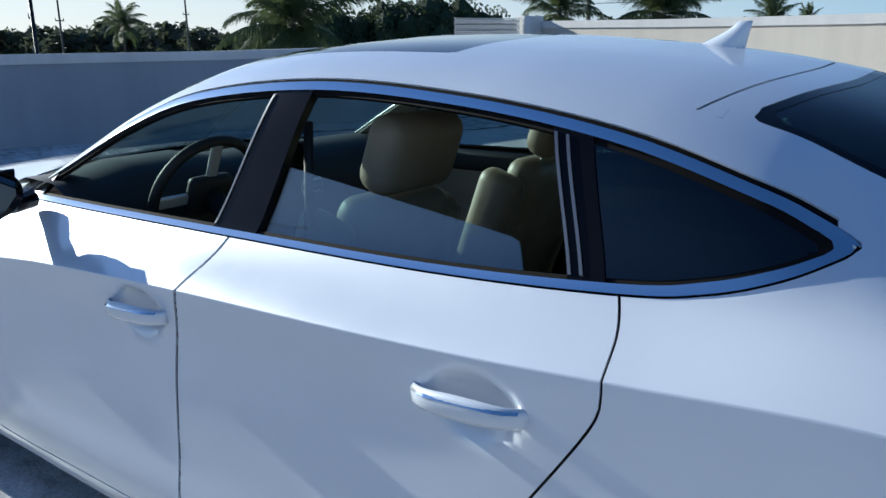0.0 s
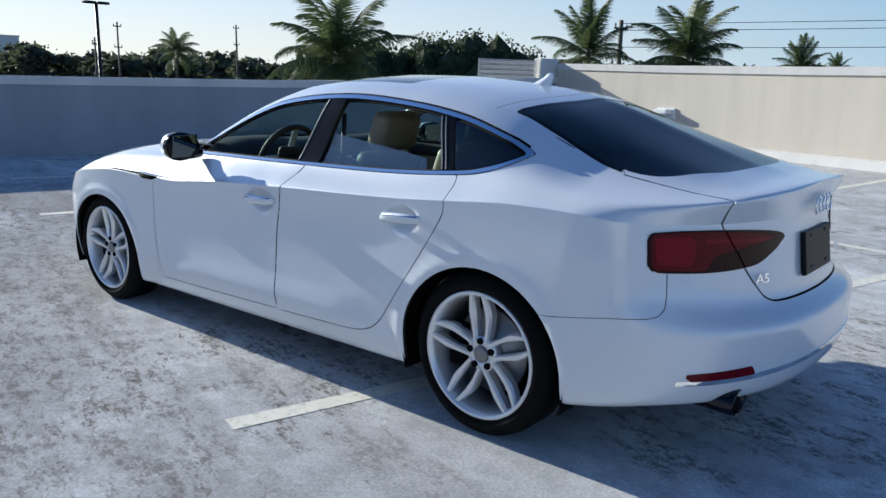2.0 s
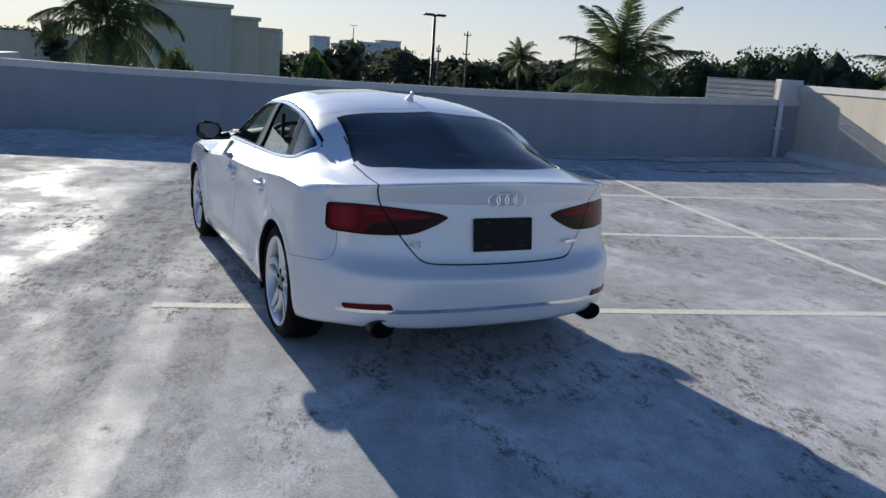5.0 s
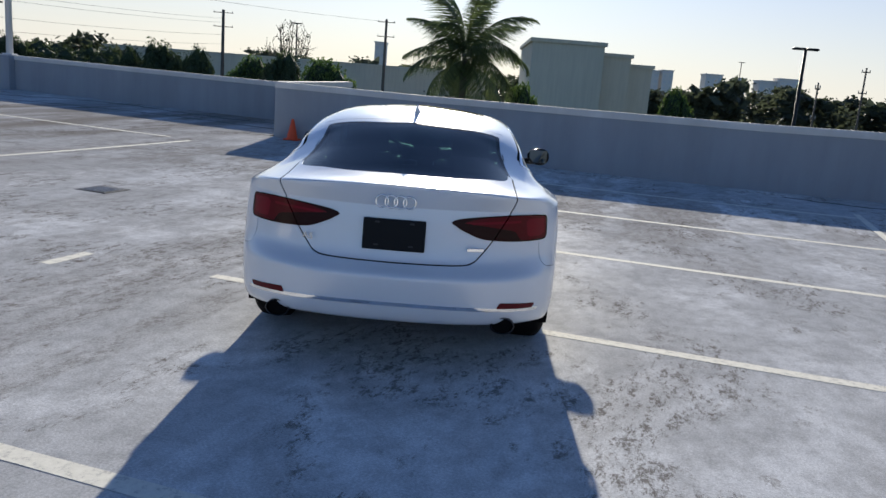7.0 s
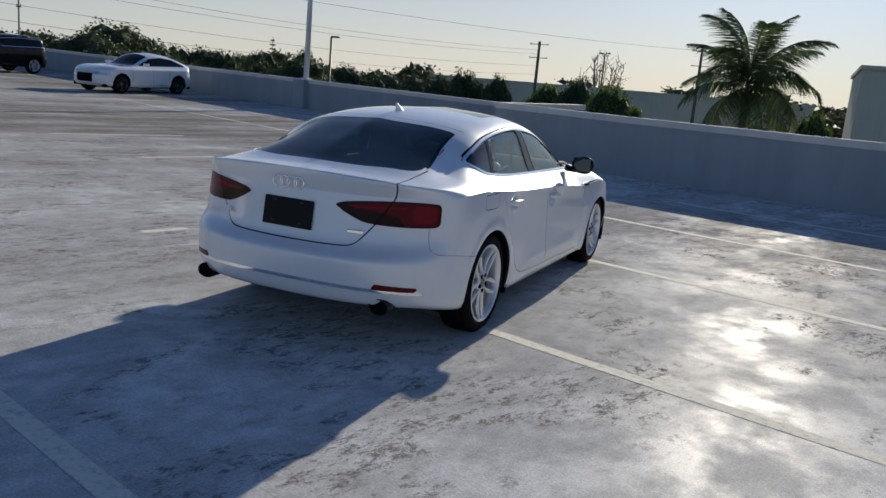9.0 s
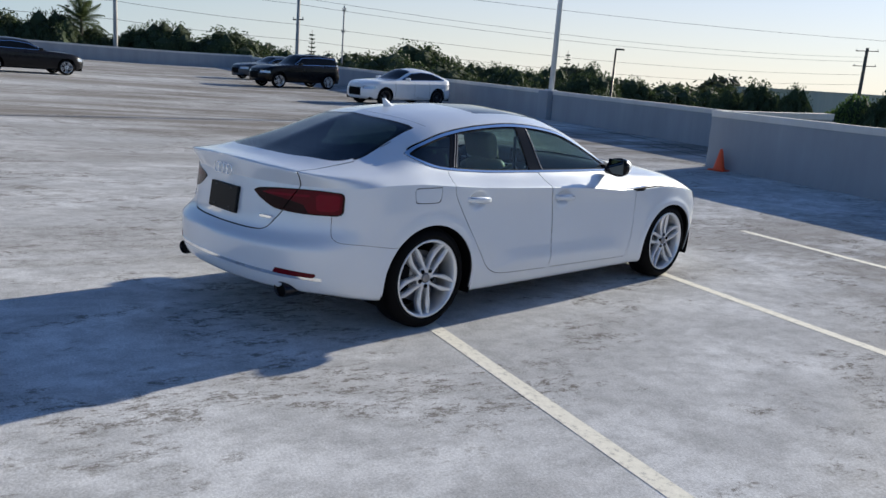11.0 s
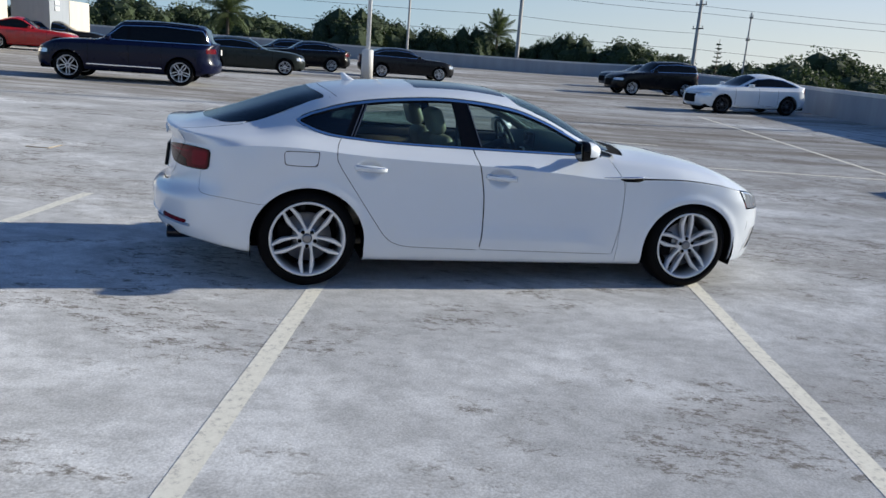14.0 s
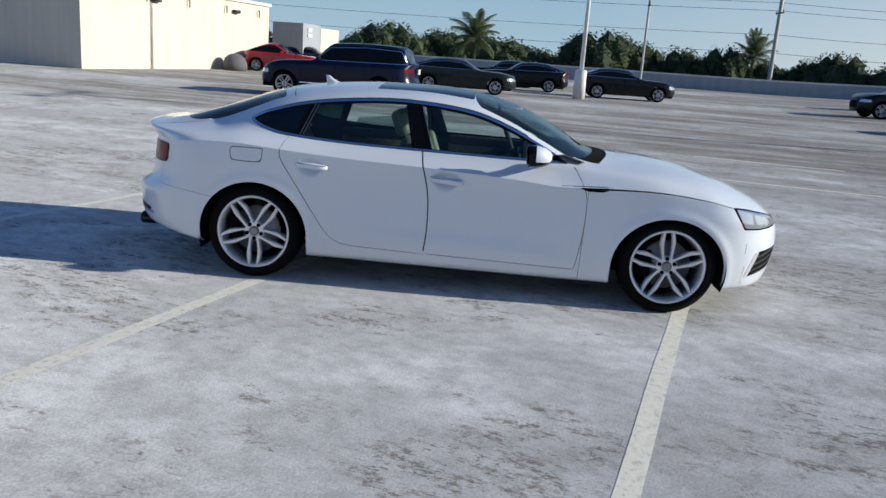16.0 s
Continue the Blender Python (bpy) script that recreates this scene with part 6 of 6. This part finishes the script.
def broad_tree(seed, leaf, height=10.0, spread=5.0, leaves=9000):
    """A broad tree with a forked trunk and a domed crown of many tufts; its foot at the origin."""
    rnd = random.Random(seed)
    tree = tagged(new("broadleaf_tree"), "broad dark green leafy tree beyond the parapet", "tree", "trees beyond the deck")
    lobes = []
    for i in range(46):
        a, f = i * 2.39996 + rnd.uniform(-0.4, 0.4), math.sqrt((i + 0.5) / 46)
        r = spread * 0.82 * f
        z = height * (0.44 + 0.42 * math.sqrt(max(0.0, 1 - f * f))) + rnd.uniform(-0.05, 0.04) * height
        lobes.append((Vector((r * math.cos(a), r * math.sin(a), z)), spread * rnd.uniform(0.15, 0.27)))
        if i % 3 == 0:
            lobes.append((Vector((r * math.cos(a) * 0.9, r * math.sin(a) * 0.9, z * rnd.uniform(0.62, 0.8))), spread * rnd.uniform(0.16, 0.24)))
    bm = bmesh.new()
    tube(bm, [(0, 0, 0), (0.1, 0, height * 0.2), (0.0, 0.1, height * 0.42)], [0.42, 0.32, 0.26], 10)
    for c, r in lobes[2:30:4]:
        tube(bm, [(0, 0, height * 0.36), tuple(c * 0.55 + Vector((0, 0, height * 0.2))), tuple(c)], [0.2, 0.12, 0.04], 6)
    part("trunk", bm, BARK, tree, "", True)
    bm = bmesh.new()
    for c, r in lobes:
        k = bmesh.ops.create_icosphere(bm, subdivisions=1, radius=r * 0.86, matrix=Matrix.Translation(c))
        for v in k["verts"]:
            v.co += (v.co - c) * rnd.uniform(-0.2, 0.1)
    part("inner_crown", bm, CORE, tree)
    bm = bmesh.new()
    for _ in range(leaves):
        c, r = rnd.choice(lobes)
        d = Vector((rnd.gauss(0, 1), rnd.gauss(0, 1), rnd.gauss(0.25, 1))).normalized()
        clump(bm, c + d * r * rnd.uniform(0.78, 1.10), 0.115, rnd)
    part("crown", bm, leaf, tree)
    return tree


def palm(seed, trunk=9.0, fronds=24, length=3.0, droop=1.0):
    """A feather palm with its foot at the origin; each frond is a piece of its own."""
    rnd = random.Random(seed)
    p = tagged(new("palm_tree"), "feather palm with arching green fronds", "palm tree", "palms beyond the deck")
    bm = bmesh.new()
    tube(bm, [(0, 0, 0), (0.1, 0.05, trunk * 0.5), (0, 0, trunk * 0.97), (0, 0, trunk + 0.5)], [0.24, 0.17, 0.15, 0.09], 12)
    part("trunk", bm, BARK, p, "", True)
    shapes = []
    for k in range(3):
        bm = bmesh.new()
        n, pts = 40, []
        for i in range(n + 1):
            f = i / n
            bend = (0.72 + 0.22 * k) * droop
            ang = 0.30 - bend * f ** 1.7 * 1.55
            pts.append(Vector((0, 0, 0)) if not pts else pts[-1] + Vector((math.cos(ang), 0, math.sin(ang))) * length / n)
        tube(bm, pts, [0.028 * (1 - 0.85 * i / n) for i in range(n + 1)], 5)
        for i in range(3, n + 1):
            f = i / n
            ll = length * 0.25 * (math.sin(math.pi * min(1, f * 0.9 + 0.1)) ** 0.6) * (1.05 - 0.3 * f)
            for s in (-1, 1):
                for h in range(3):
                    q = pts[i] - (pts[i] - pts[i - 1]) * 0.333 * h
                    sag = rnd.uniform(0.6, 1.15) * droop
                    tip = q + Vector((ll * rnd.uniform(0.35, 0.6), s * ll * rnd.uniform(0.7, 0.95), -ll * sag + rnd.uniform(-0.05, 0.1)))
                    mid = q.lerp(tip, 0.5) + Vector((0, 0, 0.05))
                    w = Vector((0.015, 0, 0))
                    bm.faces.new([bm.verts.new(v) for v in (q - w, mid - w, tip, mid + w, q + w)])
        bm.normal_update()
        me = bpy.data.meshes.new("frond")
        bm.to_mesh(me)
        bm.free()
        me.materials.append(PALM_LEAF)
        shapes.append(me)
    for i in range(fronds):
        f = i / fronds
        ob = new("frond", rnd.choice(shapes))
        ob.parent = p
        rise = 76 - (128 if fronds > 24 else 112) * f + rnd.uniform(-8, 8)
        ob.matrix_basis = Matrix.Translation((0, 0, trunk + 0.45 - 0.35 * f)) @ Matrix.Rotation(i * 2.39996 + rnd.uniform(-0.2, 0.2), 4, "Z") @ Matrix.Rotation(radians(-rise), 4, "Y") @ Matrix.Diagonal((rnd.uniform(0.85, 1.1),) * 3 + (1,))
    return p


def slim_pine(seed, height=11.0):
    rnd = random.Random(seed)
    p = tagged(new("norfolk_pine"), "slim layered conifer beyond the parapet", "tree", "slim conifers")
    bm = bmesh.new()
    tube(bm, [(0, 0, 0), (0, 0, height)], [0.2, 0.03], 8)
    part("trunk", bm, BARK, p, "", True)
    bm = bmesh.new()
    for k in range(15):
        z = height * (0.42 + 0.57 * k / 15)
        r = 1.25 * (1 - k / 16) + 0.15
        for i in range(7):
            a = rnd.uniform(0, 6.28)
            for q in np.linspace(0.25, 1, 5):
                clump(bm, Vector((r * q * math.cos(a), r * q * math.sin(a), z + 0.2 * q * r + rnd.uniform(-0.08, 0.08))), 0.14, rnd)
    part("crown", bm, NEEDLE, p)
    return p


def put(ob, x, y, size=1.0, turn=0.0, z=GROUND_Z, tall=None):
    own = ob.matrix_basis.to_scale()
    return copy_thing(ob, Matrix.Translation((x, y, z)) @ Matrix.Rotation(turn, 4, "Z") @ Matrix.Diagonal((size / own.x, size / own.y, (tall or size) / own.z, 1)))


def place(ob, x, y, size=1.0, turn=0.0, z=GROUND_Z, tall=None):
    ob.matrix_basis = Matrix.Translation((x, y, z)) @ Matrix.Rotation(turn, 4, "Z") @ Matrix.Diagonal((size, size, tall or size, 1))


rnd = random.Random(4)
kinds = [broad_tree(11, LEAF), broad_tree(12, LEAF), broad_tree(13, LEAF, 10, 5.4), broad_tree(14, LEAF_LIGHT, 9, 4.2)]
# crowns seen over the parapets: (x, y, top, width)
CROWNS_WEST = [(-99, 2, 5.0, 8.6), (-106, 7, 4.2, 5.8), (-97, 14, 6.4, 8.2), (-98, 19, 5.6, 6.0), (-95, 24, 5.1, 5.6), (-92, 28, 5.3, 4.9), (-93, 33, 4.3, 5.2), (-91, 37, 4.7, 4.6), (-89, 40, 5.3, 6.0), (-85, 46, 5.2, 8.1), (-89, 55, 3.8, 4.8),
               (-73, 54, 3.3, 5.9), (-72, 58, 3.4, 4.7), (-61, 56, 4.9, 7.3), (-66, 68, 3.5, 5.2), (-61, 68, 3.6, 4.2), (-59, 72, 3.3, 4.2), (-56, 72, 3.6, 3.5), (-45, 65, 4.0, 4.6), (-45, 73, 3.1, 4.5)]
CROWNS_SOUTH_WEST = [(-91, -13, 5.4, 7.9), (-96, -17, 4.4, 5.2), (-98, -7, 5.5, 7.1), (-102, -3, 4.8, 5.2)]
CROWNS_NORTH = [(-49, 42, 3.4, 6.7), (-56, 56, 2.8, 7.2), (-49, 57, 2.9, 5.0), (-50, 63, 2.6, 5.0), (-42, 60, 3.0, 4.6), (-45, 78, 2.7, 7.6), (-42, 85, 2.8, 6.4)]
BUSHES = [(-9, 47, 2.7, 4.1), (-24.8, 60.4, 3.3, 3.2), (-21.6, 59, 2.9, 2.2), (-17.5, 60, 2.8, 3.6), (-14.5, 58, 3.2, 3.0), (-27.5, 60, 2.5, 2.6), (-11.5, 60, 2.2, 2.6), (3, 35, 2.0, 2.2), (17.6, 62.5, 3.0, 2.6)]


def crown(o, first, x, y, top, wide, full):
    (place if first else put)(o, x, y, wide / 10.5 * 1.85, rnd.uniform(0, 6), GROUND_Z, (top - GROUND_Z) / full)


for i, row in enumerate(CROWNS_WEST + CROWNS_SOUTH_WEST + CROWNS_NORTH):
    crown(kinds[i % 3], i < 3, *row, 9.5)
for i, row in enumerate(BUSHES):
    crown(kinds[3] if i in (0, 3, 7, 8) else kinds[i % 3], i == 0, *row, 8.7 if i in (0, 3, 7, 8) else 9.6)
# the clump by the corner screen
for i, (x, y, size, tall) in enumerate([(39.4, 40.2, 0.95, 1.30), (42, 37.5, 1.0, 1.36), (44.2, 34.8, 1.0, 1.36), (46.3, 32.0, 0.9, 1.26), (37, 43.5, 0.9, 1.2), (49, 29.5, 0.8, 1.15)]):
    put(kinds[i % 3], x, y, size, rnd.uniform(0, 6), GROUND_Z, tall)


def bare_tree(x, y, height=22.0, spread=5.6):
    """A nearly leafless tree with many fine rising twigs."""
    rnd = random.Random(17)
    b = tagged(new("bare_tree"), "nearly bare tree with fine grey twigs", "tree")
    b.location = (x, y, GROUND_Z)
    bm = bmesh.new()
    tube(bm, [(0, 0, 0), (0.2, 0, height * 0.3), (0, 0, height * 0.52)], [0.5, 0.36, 0.28], 8)
    part("trunk", bm, BARK, b, "", True)
    twigs, leaves = bmesh.new(), bmesh.new()
    for i in range(24):
        w, r = i * 2.4, spread * rnd.uniform(0.35, 1.0)
        foot = Vector((0, 0, height * rnd.uniform(0.36, 0.52)))
        tip = Vector((r * math.cos(w), r * math.sin(w), height * (1.0 - 0.24 * (r / spread) ** 2) * rnd.uniform(0.86, 1.0)))
        bend = foot.lerp(tip, 0.5) + Vector((math.cos(w), math.sin(w), -0.4)) * r * 0.2
        tube(twigs, [foot, bend, tip], [0.16, 0.09, 0.03], 5)
        for k in range(12):
            f = rnd.uniform(0.35, 1.0)
            p = foot.lerp(bend, f * 2) if f < 0.5 else bend.lerp(tip, f * 2 - 1)
            q = p + Vector((rnd.gauss(0, 0.8), rnd.gauss(0, 0.8), rnd.uniform(0.5, 1.9)))
            tube(twigs, [p, q], [0.05, 0.02], 4)
            for _ in range(3):
                clump(leaves, p.lerp(q, rnd.uniform(0.3, 1.1)), 0.17, rnd)
    part("twigs", twigs, BARK, b)
    part("leaves", leaves, NEEDLE, b)


bare_tree(-39.2, 169.5)
palms = [palm(21, 11.2, 25, 3.9, 1.1), palm(22, 10.6, 26, 3.0, 0.85), palm(23, 11.0, 20, 2.8, 0.7)]
place(palms[0], 0.0, 33.25, 1.0, 0.3)
place(palms[1], 16.8, 20.0, 0.97, 2.0)
place(palms[2], 31.6, 18.2, 1.0, 0.8)
put(palms[1], 33.4, 13.9, 1.02, 4.1)
put(palms[2], 54.3, 14.8, 0.78, 1.0, GROUND_Z + 2.4)
put(palms[0], 64.6, 107.6, 1.05, 1.4, GROUND_Z + 1.4)
put(palms[1], -83.8, -1.7, 1.1, 0.5, GROUND_Z + 1.2)
put(palms[2], -92.0, 31.0, 1.15, 0.5, GROUND_Z + 0.5)
put(palms[2], 60, 14, 0.5, 3.0, GROUND_Z + 5.4)
pine = slim_pine(31, 16.5)
place(pine, -108.7, 35.3, 1.0)
put(pine, -94.6, 64.3, 0.95, 1.0)
put(pine, -69.3, 92.0, 0.95, 2.0)


def far_woods():
    """Low scrub and tree belts near the horizon."""
    rnd = random.Random(8)
    bm = bmesh.new()
    for a in np.arange(-75, 200, 0.36):
        w = radians(a)
        d = rnd.uniform(150, 260)
        h = (14.2 if a < 8 else 13.0) + 0.9 * math.sin(a * 0.55) + 0.8 * math.sin(a * 1.7 + 1) + rnd.uniform(-1.0, 1.3)
        c = Vector((d * math.sin(-w), d * math.cos(w), GROUND_Z))
        r = rnd.uniform(2.2, 4.2)
        for _ in range(80):
            q = Vector((rnd.gauss(0, 0.5), rnd.gauss(0, 0.5), 0)) * r
            clump(bm, c + q + Vector((0, 0, h * rnd.uniform(0.62, 1.0) - 0.16 * q.length_squared / r)), rnd.uniform(0.28, 0.55), rnd)
        for z in np.arange(0.5, 0.96, 0.06):
            for _ in range(6):
                clump(bm, c + Vector((rnd.gauss(0, 1.3), rnd.gauss(0, 1.3), h * z)), 1.5, rnd)
    tagged(mesh_object("far_woods", bm, LEAF_HAZE), "belt of low dark trees towards the horizon", "woods", kind="stuff")


far_woods()


def street_lamp(x, y, top, arms=2):
    s = tagged(new("street_lamp"), "dark street lamp with a flat twin head" if arms == 2 else "dark street lamp with a single head", "street lamp", "street lamps")
    s.location = (x, y, GROUND_Z)
    h = top - GROUND_Z
    bm = bmesh.new()
    tube(bm, [(0, 0, 0), (0, 0, h)], [0.14, 0.09], 10)
    part("pole", bm, DARK_METAL, s, "", True)
    for k in ((-1, 1) if arms == 2 else (1,)):
        bm = bmesh.new()
        rounded(bm, min(0.05 * k, 0.75 * k), max(0.05 * k, 0.75 * k), -0.17, 0.17, h - 0.06, h + 0.08, 0.03, 1)
        part("lamp_head", bm, DARK_METAL, s)


street_lamp(19.9, 43.5, 5.35)
street_lamp(-35.5, 54.8, 5.2, 1)
street_lamp(-23.0, 102, 8.3)
street_lamp(60, 176, 12)


def utility_pole(x, y, top, wide=1.1, thick=0.16, grey=False):
    u_ = tagged(new("utility_pole"), "grey concrete utility pole" if grey else "weathered wooden utility pole with crossarms", "utility pole", "utility poles")
    u_.location = (x, y, GROUND_Z)
    h = top - GROUND_Z
    bm = bmesh.new()
    tube(bm, [(0, 0, 0), (0, 0, h)], [thick * 1.3, thick * 0.8], 10)
    part("pole", bm, CONCRETE if grey else WOOD_POLE, u_, "", True)
    for dz in (0.5, 2.9):
        bm = bmesh.new()
        rounded(bm, -wide, wide, -0.06, 0.06, h - dz - 0.06, h - dz + 0.06, 0.01, 1)
        arm = part("crossarm", bm, WOOD_POLE, u_)
        for k in (-0.9, 0.0, 0.9):
            bm = bmesh.new()
            lathe(bm, [(h - dz + 0.06, 0.04), (h - dz + 0.25, 0.06), (h - dz + 0.3, 0.02)], 8, "z")
            bmesh.ops.translate(bm, verts=bm.verts, vec=(k * wide, 0, 0))
            part("insulator", bm, CONCRETE, arm)


utility_pole(-70.7, 46.1, 9.6, 1.0, 0.22, True)
utility_pole(-69.6, 26.0, 11.0, 1.0, 0.2, True)
utility_pole(-53.1, 11.6, 9.5, 0.3, 0.09, True)
utility_pole(-44.1, 138.4, 12.0, 1.8, 0.3)
utility_pole(-14.7, 134.3, 12.2, 1.5, 0.25)
utility_pole(-72.5, 53.5, 9.0, 0.3, 0.1, True)
utility_pole(28, 60, 4.2, 0.2, 0.08)
utility_pole(42, 22, 5.2, 0.8, 0.16)
utility_pole(70, 100, 9.0, 0.5, 0.15)
utility_pole(46, 90, 7.5, 0.5, 0.12)


def wire(a, b, sag):
    bm = bmesh.new()
    pts = [Vector(a).lerp(Vector(b), f) - Vector((0, 0, sag * 4 * f * (1 - f))) for f in np.linspace(0, 1, 18)]
    tube(bm, pts, 0.022, 4)
    tagged(mesh_object("power_line", bm, DARK_METAL), "thin dark overhead power line", "power line", "power lines")


for dz in (9.0, 8.3, 6.2, 4.6):
    wire((-69.6, 26, dz), (-70.7, 46, dz), 0.15)
    wire((-70.7, 46, dz), (-44.1, 138.4, dz + 1.5), 1.2)
    wire((-69.6, 26, dz), (-75, -60, dz + 1.0), 0.8)
wire((-69.6, 26, 10.5), (-14.7, 134.3, 11.8), 1.4)
for dz in (4.6, 5.0, 3.6):
    wire((42, 22, dz), (58, -40, dz + 1.5), 0.5)

# olive and sand stucco, both lightened in colour to stand for distance haze
STUCCO = plaster("olive stucco paled for haze", (0.66, 0.62, 0.49), 0.08, 0.2)
STUCCO_2 = plaster("sand stucco", (0.74, 0.65, 0.49), 0.08, 0.2)
# tower walls and panes take the colour of the haze, hence little contrast
HAZE_WALL = plaster("haze-coloured tower wall", (0.80, 0.76, 0.70), 0.04, 0.02)
HAZE_PANE = shader("haze-coloured tower glazing", (0.68, 0.67, 0.65), 0.3)[0]


def block(name, label, x0, x1, y0, y1, top, mat, bays=0, cornice=0.4):
    b = tagged(new(name), label, "building", "buildings beyond the deck")
    b.location = (x0, y0, GROUND_Z)
    h = top - GROUND_Z
    bm = bmesh.new()
    box(bm, 0, x1 - x0, 0, y1 - y0, 0, h)
    part("wall", bm, mat, b)
    bm = bmesh.new()
    o = cornice * 0.6
    box(bm, -o, x1 - x0 + o, -o, y1 - y0 + o, h, h + cornice)
    part("roof_edge", bm, mat, b)
    for i in range(bays):
        for k in range(max(1, int(h / 6))):
            w = (x1 - x0) / bays
            bm = bmesh.new()
            box(bm, (i + 0.25) * w, (i + 0.75) * w, -0.06, 0.06, 2 + k * 6, 4.4 + k * 6)
            part("window", bm, HAZE_PANE, b)
    return b


block("store_building", "plain olive stucco store building with stepped fronts", 6.9, 14.9, 85, 104, 7.3, STUCCO)
block("store_wing", "sand stucco wing of the store building", 15.4, 18.5, 88, 108, 6.4, STUCCO_2)
block("store_end", "lower sand stucco end of the store building", 18.9, 21.7, 91, 112, 5.5, STUCCO_2)
block("long_warehouse", "long low olive stucco warehouse wall", -75, 3.5, 150, 168, 4.6, STUCCO, 0, 0.25)
for x, y, top, wide in ((189, 834, 35, 12), (203, 831, 36, 11), (247, 819, 35, 17), (265, 813, 29, 9), (273, 811, 33, 7), (297, 802, 32, 20), (315, 795, 35, 22), (-79, 690, 35, 9)):
    block("far_tower", "pale distant tower block in the haze", x - wide / 2, x + wide / 2, y, y + 18, top, HAZE_WALL, max(2, int(wide / 5)), 1.0)
